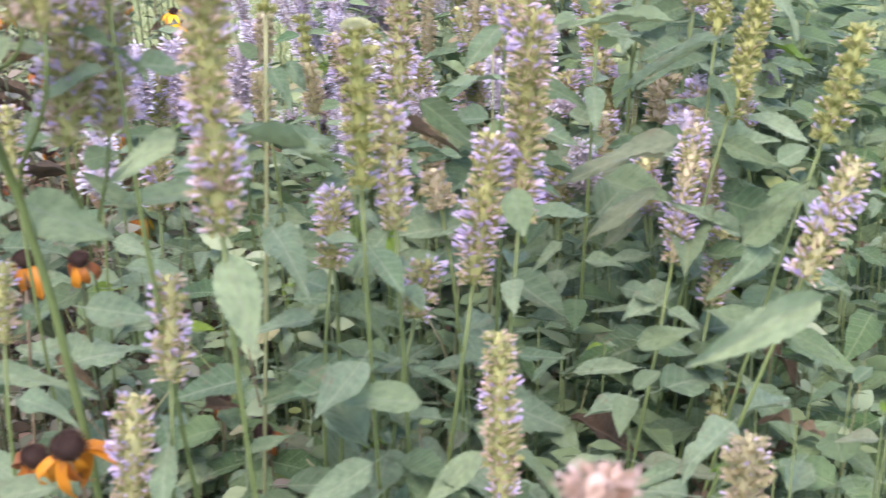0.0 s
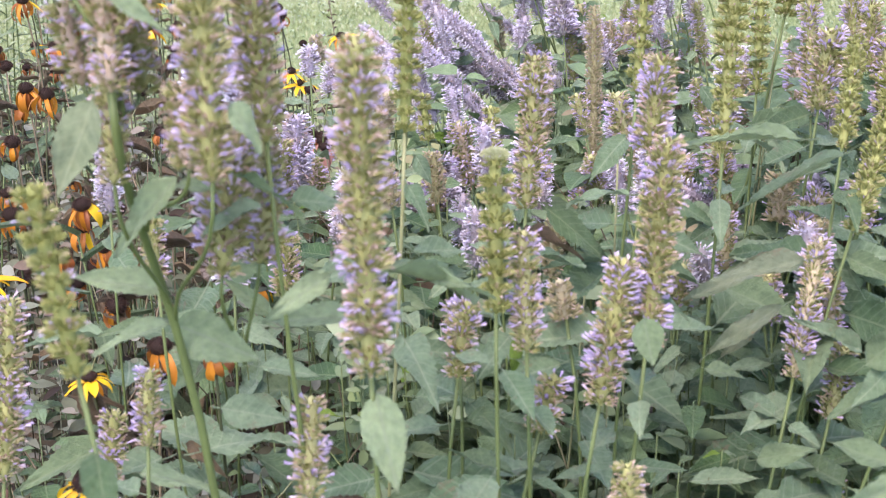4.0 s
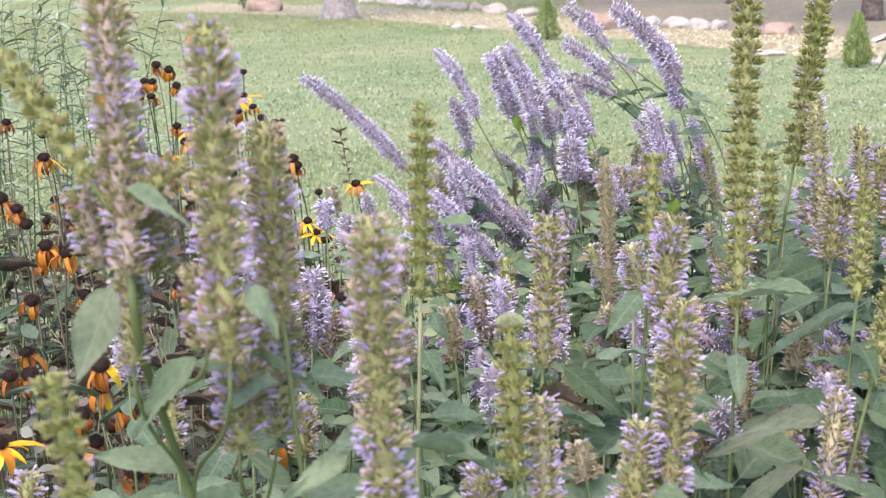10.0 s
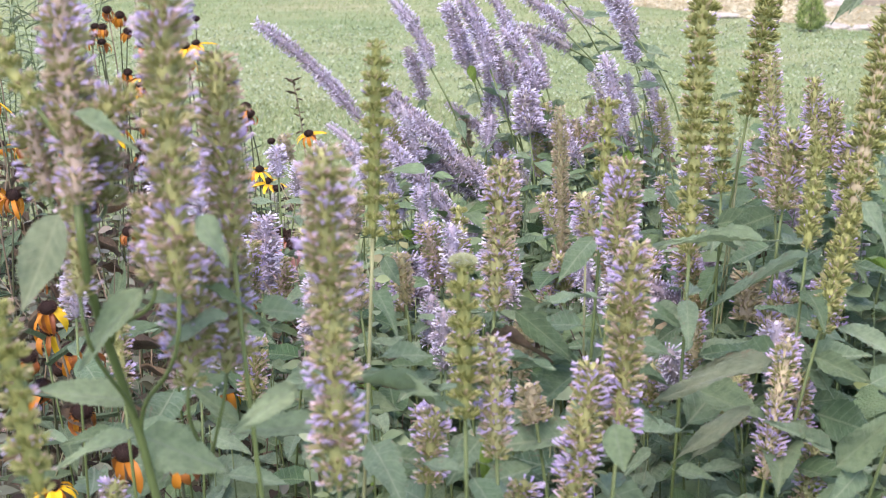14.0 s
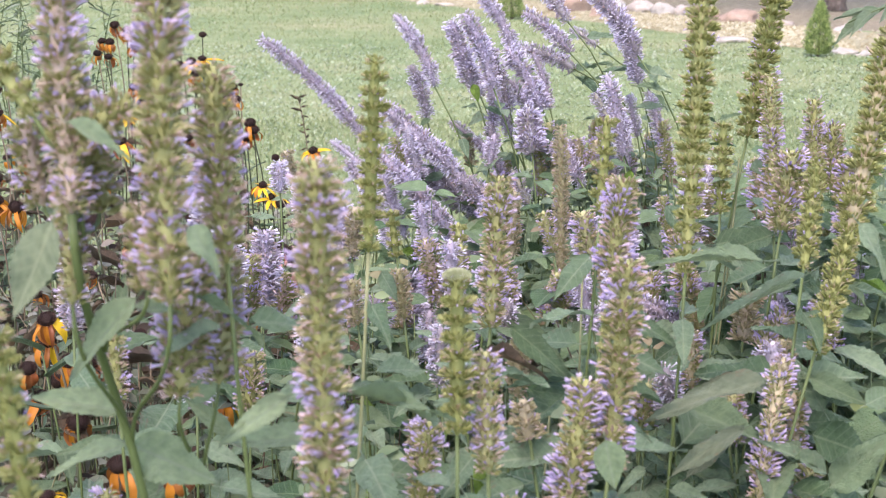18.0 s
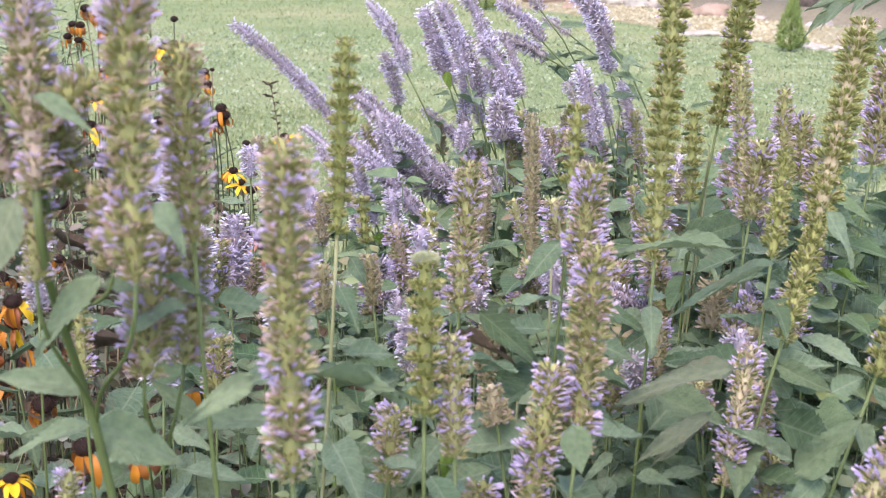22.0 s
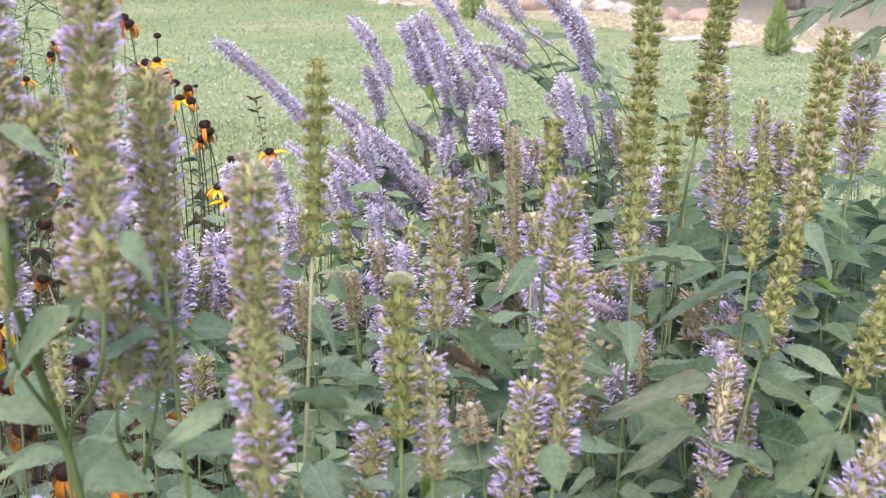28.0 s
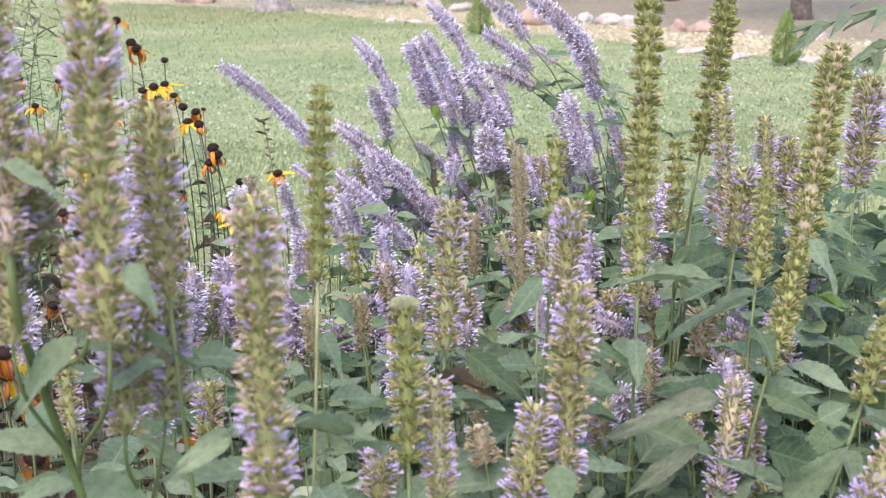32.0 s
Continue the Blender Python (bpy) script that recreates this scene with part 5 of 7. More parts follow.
low_lean_h = hyssop((0.055, 2.140, 1.079), (0.103, 2.120, 0.982), (0.123, 2.180), 0.0123, "lilac", 130, sag=(0.004, 0.000, 0.003), leaves=2)
low_lean_i = hyssop((0.020, 2.200, 1.111), (0.056, 2.180, 1.039), (0.102, 2.240), 0.0127, "lilac", 131, sag=(0.003, 0.000, 0.000), leaves=1)
low_lean_j = hyssop((0.098, 2.100, 1.075), (0.141, 2.080, 1.004), (0.141, 2.140), 0.0128, "lilac", 132, sag=(0.004, 0.000, 0.002), leaves=2)
low_lean_k = hyssop((0.249, 2.000, 1.168), (0.280, 1.980, 1.081), (0.203, 2.040), 0.0128, "lilac", 133, sag=(0.005, 0.000, 0.000), leaves=2)
low_lean_l = hyssop((0.249, 2.040, 1.051), (0.277, 2.020, 0.938), (0.202, 2.080), 0.0124, "lilac", 134, sag=(0.003, 0.000, 0.000), leaves=3)
low_lean_m = hyssop((-0.085, 2.020, 1.028), (-0.017, 2.000, 0.968), (0.069, 2.060), 0.0129, "lilac", 135, sag=(0.004, 0.000, 0.004), leaves=1)
low_lean_n = hyssop((-0.116, 1.800, 0.978), (-0.072, 1.780, 0.881), (0.045, 1.840), 0.0115, "lilac", 136, sag=(0.003, 0.000, 0.002), leaves=2)
low_lean_o = hyssop((-0.027, 2.020, 0.956), (0.053, 2.000, 0.864), (0.101, 2.060), 0.0110, "lilac", 137, sag=(0.004, 0.000, 0.004), leaves=2)
low_lean_p = hyssop((0.176, 1.980, 1.003), (0.198, 1.960, 0.932), (0.166, 2.020), 0.0114, "lilac", 138, sag=(0.000, 0.000, 0.000), leaves=3)
low_lean_q = hyssop((0.034, 1.920, 0.956), (0.078, 1.900, 0.886), (0.112, 1.960), 0.0098, "lilac", 139, sag=(0.003, 0.000, 0.002), leaves=3)
add_leaf(lean_v, (0.208, 2.265, 1.068), (0.271, 2.272, 1.101), 0.024, (0, -0.3, 1), "dark", 3)
add_leaf(lean_l, (0.262, 1.870, 1.090), (0.310, 1.869, 1.086), 0.022, (0, -0.5, 1), "dark", 0)
add_leaf(lean_l, (0.285, 1.868, 1.080), (0.309, 1.863, 1.060), 0.016, (0.3, -0.5, 1), "dark", 1)
add_leaf(lean_v, (0.218, 2.264, 1.062), (0.274, 2.253, 1.016), 0.026, (0.3, -0.5, 1), "green", 2)
add_leaf(lean_d, (0.040, 2.001, 1.079), (0.048, 1.995, 1.053), 0.020, (0, -1, 0.3), "bright", 3)
add_leaf(lean_k, (0.106, 2.077, 0.964), (0.109, 2.069, 0.929), 0.018, (0, -1, 0.3), "dark", 4)
add_leaf(lean_j, (0.189, 2.088, 1.010), (0.150, 2.086, 1.002), 0.019, (0, -0.55, 1), "green", 0)
add_leaf(lean_b, (-0.025, 2.089, 1.016), (-0.052, 2.084, 0.993), 0.016, (0, -0.6, 1), "dark", 1)
add_leaf(lean_z, (-0.065, 1.849, 0.863), (-0.025, 1.846, 0.847), 0.022, (0, -0.8, 1), "bright", 2)
add_leaf(lean_w, (0.258, 1.874, 0.972), (0.246, 1.863, 0.926), 0.024, (0, -1, 0.3), "bright", 3)
add_leaf(mid_spike, (0.055, 1.252, 0.941), (0.114, 1.238, 0.883), 0.036, (-0.3, -0.9, 0.7), "dark", 4)
add_leaf(mid_spike, (0.053, 1.358, 0.957), (0.107, 1.363, 0.980), 0.014, (0, -0.35, 1), "green", 0)
add_leaf(mid_spike, (0.136, 1.447, 0.899), (0.082, 1.448, 0.902), 0.009, (0, -0.2, 1), "green", 1)
add_leaf(crown_spike, (0.095, 1.000, 0.961), (0.040, 0.999, 0.956), 0.015, (0, -0.4, 1), "green", 2)
add_leaf(tall_green, (0.196, 1.159, 1.028), (0.271, 1.156, 1.016), 0.019, (0, -0.5, 1), "green", 3)
add_leaf(tall_green, (0.245, 1.227, 1.015), (0.303, 1.229, 1.023), 0.032, (0, -0.8, 0.7), "dark", 4)
add_leaf(green_mid, (0.293, 1.113, 1.006), (0.229, 1.109, 0.989), 0.020, (0, -0.5, 1), "green", 0)
add_leaf(tall_green, (0.250, 1.075, 0.932), (0.162, 1.071, 0.913), 0.031, (0, -0.7, 1), "brown", 1)
add_leaf(tall_green, (0.203, 1.108, 0.940), (0.157, 1.101, 0.911), 0.030, (-0.2, -0.7, 1), "green", 2)
add_leaf(tall_green, (0.216, 1.143, 0.913), (0.273, 1.148, 0.937), 0.030, (0.1, -0.7, 1), "green", 3)
add_leaf(leaning_low, (0.287, 0.994, 0.936), (0.262, 1.004, 0.979), 0.023, (-0.3, -1, 0.4), "green", 4)
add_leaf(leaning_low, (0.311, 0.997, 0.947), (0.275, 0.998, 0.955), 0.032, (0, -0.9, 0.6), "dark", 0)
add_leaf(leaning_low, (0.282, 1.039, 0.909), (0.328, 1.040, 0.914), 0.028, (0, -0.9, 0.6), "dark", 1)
add_leaf(violet_low, (0.234, 0.940, 0.925), (0.274, 0.938, 0.913), 0.020, (0, -0.6, 1), "green", 2)
add_leaf(violet_low, (0.219, 0.989, 0.915), (0.172, 0.983, 0.889), 0.019, (0, -0.6, 1), "brown", 3)
add_leaf(slim_violet, (0.290, 1.247, 0.922), (0.331, 1.249, 0.928), 0.033, (0, -0.9, 0.6), "dark", 4)
add_leaf(corner_green, (0.294, 0.919, 0.968), (0.318, 0.922, 0.980), 0.025, (0, -0.8, 0.8), "green", 0)
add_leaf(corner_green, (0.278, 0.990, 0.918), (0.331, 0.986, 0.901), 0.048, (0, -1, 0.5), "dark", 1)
add_leaf(tall_green, (0.193, 1.249, 0.929), (0.228, 1.246, 0.916), 0.028, (0, -0.7, 1), "green", 2)
add_leaf(tall_green, (0.225, 1.246, 0.915), (0.190, 1.242, 0.899), 0.024, (0, -0.7, 1), "green", 3)
add_leaf(edge_back, (0.358, 1.160, 0.991), (0.398, 1.158, 0.980), 0.017, (0, -0.6, 1), "green", 4)
add_leaf(edge_back, (0.355, 1.258, 0.970), (0.388, 1.250, 0.933), 0.033, (0, -0.9, 0.5), "dark", 0)
add_leaf(tall_green, (0.206, 1.274, 1.042), (0.228, 1.268, 1.013), 0.024, (0, -1, 0.4), "green", 1)
add_leaf(tall_spike, (-0.080, 1.066, 1.028), (-0.096, 1.069, 1.039), 0.018, (0, -1, 0.4), "dark", 2)
add_leaf(tall_spike, (-0.062, 1.164, 1.005), (-0.047, 1.158, 0.979), 0.020, (0, -1, 0.4), "green", 3)
add_leaf(tall_spike, (-0.077, 0.958, 1.002), (-0.093, 0.960, 1.010), 0.017, (0, -0.7, 1), "green", 4)
add_leaf(low_centre, (0.031, 0.735, 0.881), (-0.034, 0.725, 0.895), 0.027, (0, -0.85, 0.9), "light", 0)
add_leaf(near_spike, (-0.060, 0.705, 1.053), (-0.002, 0.695, 1.050), 0.013, (0, -0.55, 1), "light", 1)
add_leaf(mid_left, (-0.183, 0.835, 0.912), (-0.137, 0.833, 0.904), 0.033, (0, -1, 0.6), "green", 2)
add_leaf(violet_bow, (0.124, 1.000, 0.825), (0.212, 0.999, 0.821), 0.015, (0, -0.5, 1), "green", 3)
add_leaf(low_centre, (0.064, 0.719, 0.855), (0.028, 0.712, 0.823), 0.023, (-0.2, -0.9, 0.6), "light", 4)
add_leaf(low_right, (0.149, 0.915, 0.814), (0.204, 0.916, 0.819), 0.021, (0, -0.7, 1), "green", 0)
add_leaf(low_right, (0.194, 0.920, 0.836), (0.249, 0.918, 0.826), 0.026, (0, -0.8, 0.8), "green", 1)
add_leaf(low_centre, (-0.059, 0.807, 0.791), (0.007, 0.807, 0.788), 0.027, (0, -0.8, 0.8), "green", 2)
add_leaf(low_left, (-0.266, 0.805, 0.783), (-0.188, 0.808, 0.793), 0.021, (0, -0.7, 1), "green", 3)
add_leaf(mid_left, (-0.261, 0.916, 0.817), (-0.321, 0.915, 0.816), 0.025, (0, -0.8, 0.8), "green", 4)
add_leaf(mid_left, (-0.164, 0.888, 0.920), (-0.119, 0.887, 0.915), 0.020, (0, -0.7, 1), "green", 0)
add_leaf(violet_bow, (0.019, 0.936, 0.904), (0.070, 0.933, 0.893), 0.022, (0, -0.8, 0.8), "green", 1)
add_leaf(violet_bow, (0.019, 0.928, 0.873), (0.053, 0.925, 0.856), 0.021, (0, -0.8, 0.8), "green", 2)
add_leaf(violet_hid, (0.020, 0.940, 0.923), (0.017, 0.931, 0.884), 0.014, (0, -1, 0.2), "bright", 3)
add_leaf(low_centre, (0.102, 0.872, 0.849), (0.137, 0.871, 0.844), 0.016, (0, -0.7, 1), "green", 4)
add_leaf(low_right, (0.266, 0.932, 0.890), (0.308, 0.934, 0.897), 0.033, (0, -0.9, 0.6), "green", 0)
add_leaf(low_right, (0.183, 0.980, 0.874), (0.230, 0.983, 0.887), 0.015, (0, -0.6, 1), "green", 1)
add_leaf(near_spike, (-0.063, 0.615, 1.020), (-0.052, 0.595, 0.975), 0.031, (0.1, -1, 0.25), "light", 4)
add_leaf(low_centre, (0.000, 0.730, 0.845), (-0.048, 0.710, 0.825), 0.029, (0, -0.9, 0.7), "green", 1)
add_leaf(low_right, (0.211, 0.960, 0.768), (0.155, 0.940, 0.750), 0.029, (0, -0.9, 0.7), "dark", 3)
add_leaf(low_left, (-0.183, 0.710, 0.850), (-0.241, 0.690, 0.851), 0.024, (0, -0.8, 0.8), "green", 2)
add_leaf(low_left, (-0.125, 0.750, 0.870), (-0.117, 0.730, 0.852), 0.021, (0, -1, 0.4), "green", 0)
add_leaf(low_centre, (-0.088, 0.830, 0.801), (-0.053, 0.810, 0.832), 0.013, (0, -0.7, 1), "light", 1)
add_leaf(low_centre, (0.075, 0.850, 0.857), (0.040, 0.830, 0.861), 0.015, (0, -0.7, 1), "green", 2)
add_leaf(violet_bow, (-0.059, 0.960, 0.864), (-0.003, 0.940, 0.875), 0.016, (0, -0.6, 1), "green", 3)
add_leaf(violet_bow, (-0.007, 0.940, 0.856), (0.041, 0.920, 0.856), 0.018, (0, -0.7, 1), "green", 4)
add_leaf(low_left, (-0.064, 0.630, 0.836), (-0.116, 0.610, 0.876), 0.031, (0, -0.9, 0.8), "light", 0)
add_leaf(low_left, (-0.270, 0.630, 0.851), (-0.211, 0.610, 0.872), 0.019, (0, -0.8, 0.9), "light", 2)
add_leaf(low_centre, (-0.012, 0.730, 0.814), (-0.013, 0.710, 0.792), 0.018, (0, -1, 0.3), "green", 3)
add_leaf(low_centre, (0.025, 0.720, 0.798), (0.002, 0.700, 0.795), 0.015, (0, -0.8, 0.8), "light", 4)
add_leaf(corner_tan, (0.195, 0.770, 0.812), (0.157, 0.750, 0.809), 0.016, (0, -0.8, 0.8), "green", 1)
add_leaf(corner_tan, (0.200, 0.750, 0.839), (0.187, 0.730, 0.819), 0.016, (0, -1, 0.5), "green", 4)
add_leaf(low_right, (0.246, 0.930, 0.757), (0.152, 0.910, 0.750), 0.030, (0, -0.9, 0.6), "dark", 0)
add_leaf(low_centre, (-0.008, 0.770, 0.809), (-0.059, 0.750, 0.799), 0.028, (0, -0.9, 0.7), "green", 2)
add_leaf(low_centre, (0.153, 1.010, 0.883), (0.128, 0.990, 0.872), 0.014, (0, -0.7, 1), "green", 1)
add_leaf(low_right, (0.190, 1.010, 0.878), (0.231, 0.990, 0.869), 0.016, (0, -0.6, 1), "light", 2)
add_leaf(low_right, (0.224, 0.990, 0.826), (0.175, 0.970, 0.845), 0.014, (0, -0.6, 1), "green", 0)
add_leaf(mid_left, (-0.231, 0.790, 0.887), (-0.173, 0.770, 0.890), 0.017, (0, -0.7, 1), "light", 3)
add_leaf(cap_mate, (-0.065, 0.870, 0.941), (-0.007, 0.850, 0.944), 0.019, (0, -0.7, 1), "green", 0)
add_leaf(right_spike, (0.164, 0.960, 0.886), (0.190, 0.940, 0.887), 0.018, (0, -0.8, 0.9), "light", 2)
add_leaf(corner_violet, (0.186, 0.870, 0.854), (0.220, 0.850, 0.873), 0.024, (0, -0.9, 0.7), "dark", 1)
add_leaf(corner_violet, (0.275, 0.870, 0.924), (0.249, 0.850, 0.907), 0.026, (0, -1, 0.6), "green", 3)
add_leaf(tall_green, (0.227, 0.970, 1.062), (0.143, 0.950, 1.073), 0.015, (0, -0.55, 1), "light", 0)
add_leaf(tall_green, (0.220, 0.910, 0.989), (0.135, 0.890, 0.979), 0.025, (0, -0.75, 1), "brown", 1)
add_leaf(leaning_low, (0.267, 1.000, 1.043), (0.186, 0.980, 1.008), 0.012, (0.2, -0.6, 1), "green", 2)
add_leaf(violet_low, (0.206, 0.910, 0.954), (0.148, 0.890, 0.931), 0.021, (0, -0.8, 0.9), "brown", 3)
add_leaf(leaning_low, (0.271, 0.980, 0.968), (0.309, 0.960, 0.952), 0.027, (0, -0.9, 0.6), "dark", 4)
add_leaf(leaning_low, (0.276, 0.940, 0.907), (0.225, 0.920, 0.943), 0.020, (0, -0.8, 0.8), "green", 0)
add_leaf(corner_green, (0.257, 0.870, 0.926), (0.292, 0.850, 0.972), 0.034, (0, -1, 0.6), "dark", 1)
add_leaf(tall_green, (0.268, 1.110, 1.050), (0.219, 1.090, 1.039), 0.028, (0, -0.9, 0.6), "dark", 2)
add_leaf(mid_spike, (0.043, 0.990, 1.006), (0.093, 0.970, 0.971), 0.027, (-0.2, -0.9, 0.7), "dark", 3)
add_leaf(mid_spike, (0.025, 0.980, 0.987), (0.065, 0.960, 0.990), 0.008, (0, -0.6, 1), "dry", 1)
add_leaf(right_spike, (0.095, 0.850, 0.992), (0.127, 0.830, 0.976), 0.018, (0, -0.8, 0.8), "green", 2)
add_leaf(leaning_big, (0.308, 1.010, 1.082), (0.333, 0.990, 1.049), 0.021, (0.2, -0.8, 0.8), "green", 3)
add_leaf(leaning_big, (0.359, 1.060, 1.010), (0.321, 1.040, 1.027), 0.015, (0, -0.6, 1), "bright", 4)
add_leaf(left_violet_low, (-0.322, 0.990, 0.858), (-0.282, 0.970, 0.813), 0.028, (0, -1, 0.4), "dry", 1)
add_leaf(left_violet_low, (-0.358, 1.060, 0.822), (-0.304, 1.040, 0.822), 0.019, (0, -0.8, 0.8), "dry", 2)
add_leaf(left_violet_far, (-0.337, 1.110, 0.890), (-0.300, 1.090, 0.871), 0.023, (0, -1, 0.5), "dry", 3)
add_leaf(left_violet_far, (-0.297, 1.110, 0.895), (-0.326, 1.090, 0.907), 0.015, (0, -0.7, 1), "dry", 0)
add_leaf(left_violet_low, (-0.237, 0.960, 0.823), (-0.207, 0.940, 0.813), 0.016, (0, -0.8, 0.8), "dry", 4)
add_leaf(mid_left, (-0.130, 0.960, 0.777), (-0.101, 0.940, 0.791), 0.013, (0, -0.8, 0.8), "dry", 1)
coneflower((-0.574, 2.930, 1.109), (-0.603, 2.970), 0.0190, "orange", 10, 1, (-0.13, -0.18))
coneflower((-0.506, 2.874, 1.087), (-0.469, 2.920), 0.0140, "bare", 10, 2, (0.08, -0.27))
coneflower((-0.521, 2.812, 1.037), (-0.542, 2.830), 0.0170, "yellow", 10, 3, (-0.09, -0.34))
coneflower((-0.507, 2.863, 1.038), (-0.528, 2.850), 0.0150, "yellow", 10, 4, (-0.09, -0.20))
coneflower((-0.471, 2.758, 1.025), (-0.461, 2.789), 0.0140, "brown", 10, 5, (-0.14, -0.18))
coneflower((-0.512, 2.806, 1.011), (-0.489, 2.843), 0.0160, "orange", 10, 6, (0.08, -0.10))
coneflower((-0.445, 2.702, 1.007), (-0.460, 2.693), 0.0160, "bare", 10, 7, (0.09, -0.19))
coneflower((-0.436, 2.696, 0.979), (-0.458, 2.743), 0.0160, "yellow", 10, 8, (-0.13, -0.11))
coneflower((-0.420, 2.700, 0.997), (-0.423, 2.706), 0.0160, "brown", 10, 9, (-0.09, -0.24))
coneflower((-0.412, 2.751, 0.996), (-0.407, 2.761), 0.0090, "bare", 10, 10, (0.02, -0.13))
coneflower((-0.351, 2.482, 0.942), (-0.355, 2.502), 0.0170, "brown", 10, 11, (-0.03, -0.10))
coneflower((-0.365, 2.479, 0.928), (-0.367, 2.505), 0.0150, "brown", 10, 12, (-0.04, -0.26))
coneflower((-0.324, 2.570, 0.876), (-0.343, 2.598), 0.0130, "bare", 10, 13, (-0.11, -0.19))
coneflower((-0.264, 2.702, 0.869), (-0.295, 2.731), 0.0160, "yellow", 10, 14, (-0.14, -0.34))
coneflower((-0.309, 2.263, 0.879), (-0.271, 2.244), 0.0130, "yellow", 10, 15, (0.03, -0.18))
coneflower((-0.726, 3.030, 1.097), (-0.737, 3.044), 0.0180, "orange", 10, 16, (-0.12, -0.07))
coneflower((-0.724, 2.971, 1.064), (-0.722, 3.008), 0.0160, "brown", 10, 17, (0.03, -0.08))
coneflower((-0.742, 2.972, 1.067), (-0.768, 2.999), 0.0150, "orange", 10, 18, (-0.11, -0.29))
coneflower((-0.826, 2.918, 1.052), (-0.812, 2.953), 0.0180, "orange", 10, 19, (-0.11, -0.14))
coneflower((-0.619, 2.577, 0.907), (-0.586, 2.605), 0.0180, "orange", 10, 20, (-0.10, -0.12))
coneflower((-0.621, 2.638, 0.949), (-0.647, 2.666), 0.0140, "yellow", 10, 21, (0.08, -0.12))
coneflower((-0.615, 2.944, 1.168), (-0.578, 2.934), 0.0160, "yellow", 10, 22, (0.08, -0.28))
coneflower((-0.529, 2.370, 0.901), (-0.495, 2.417), 0.0130, "bare", 10, 23, (-0.13, -0.30))
coneflower((-0.520, 1.956, 0.884), (-0.503, 1.995), 0.0200, "bare", 10, 24, (-0.11, -0.11))
coneflower((-0.584, 2.263, 0.880), (-0.593, 2.308), 0.0130, "orange", 10, 25, (-0.02, -0.12))
coneflower((-0.412, 1.337, 0.912), (-0.393, 1.332), 0.0165, "orange", 10, 26, (-0.13, -0.29))
coneflower((-0.420, 1.361, 0.881), (-0.408, 1.390), 0.0150, "orange", 10, 27, (0.11, -0.26))
coneflower((-0.265, 1.013, 0.885), (-0.296, 1.002), 0.0165, "orange", 10, 28, (0.09, -0.09))
coneflower((-0.319, 1.096, 0.890), (-0.315, 1.101), 0.0165, "brown", 10, 29, (0.14, -0.27))
coneflower((-0.571, 1.765, 0.942), (-0.568, 1.765), 0.0170, "orange", 10, 30, (0.14, -0.07))
coneflower((-0.213, 1.846, 0.849), (-0.252, 1.834), 0.0160, "bare", 10, 31, (-0.10, -0.23))
coneflower((-0.273, 1.745, 0.858), (-0.307, 1.740), 0.0150, "bare", 10, 32, (-0.14, -0.11))
coneflower((-0.736, 2.704, 1.016), (-0.730, 2.728), 0.0120, "yellow", 10, 33, (0.01, -0.18))
coneflower((-0.585, 2.933, 1.121), (-0.583, 2.954), 0.0180, "brown", 9, 34, (0.06, -0.18))
coneflower((-0.544, 2.810, 1.031), (-0.540, 2.843), 0.0160, "brown", 9, 35, (0.12, -0.24))
coneflower((-0.715, 2.914, 1.038), (-0.729, 2.963), 0.0160, "brown", 9, 36, (-0.08, -0.09))
coneflower((-0.687, 2.977, 1.089), (-0.673, 2.964), 0.0170, "orange", 9, 37, (0.12, -0.41))
coneflower((-0.739, 2.916, 1.045), (-0.728, 2.926), 0.0150, "brown", 9, 38, (-0.09, -0.21))
coneflower((-0.660, 2.919, 1.059), (-0.683, 2.926), 0.0160, "brown", 9, 39, (0.18, -0.38))
coneflower((-0.587, 2.698, 0.990), (-0.591, 2.740), 0.0150, "yellow", 9, 40, (-0.11, 0.02))
coneflower((-0.601, 2.693, 0.966), (-0.610, 2.689), 0.0160, "orange", 9, 41, (-0.07, -0.43))
coneflower((-0.628, 2.750, 0.991), (-0.617, 2.732), 0.0150, "brown", 9, 42, (0.10, -0.27))
coneflower((-0.406, 2.644, 0.978), (-0.443, 2.673), 0.0160, "brown", 9, 43, (-0.15, -0.15))
coneflower((-0.358, 2.485, 0.954), (-0.366, 2.503), 0.0180, "brown", 9, 44, (-0.23, -0.11))
coneflower((-0.454, 2.380, 0.945), (-0.472, 2.395), 0.0160, "brown", 9, 45, (0.27, -0.34))
coneflower((-0.464, 2.273, 0.922), (-0.433, 2.281), 0.0150, "orange", 9, 46, (0.06, -0.15))
coneflower((-0.851, 2.615, 1.074), (-0.863, 2.625), 0.0170, "bare", 10, 47, (-0.03, -0.32))
coneflower((-0.927, 2.604, 1.027), (-0.923, 2.593), 0.0150, "brown", 10, 48, (0.12, -0.26))
coneflower((-0.824, 2.499, 1.014), (-0.859, 2.508), 0.0180, "bare", 10, 49, (-0.09, -0.31))
coneflower((-0.759, 2.290, 0.999), (-0.759, 2.289), 0.0190, "orange", 10, 50, (-0.11, -0.20))
coneflower((-0.729, 1.979, 0.982), (-0.749, 1.994), 0.0190, "orange", 10, 51, (-0.01, -0.24))
coneflower((-0.705, 1.975, 0.967), (-0.667, 1.959), 0.0170, "brown", 10, 52, (-0.01, -0.23))
coneflower((-0.691, 1.970, 0.944), (-0.681, 2.012), 0.0170, "bare", 10, 53, (0.02, -0.11))
coneflower((-0.663, 1.963, 0.912), (-0.630, 1.952), 0.0190, "orange", 10, 54, (-0.02, -0.24))
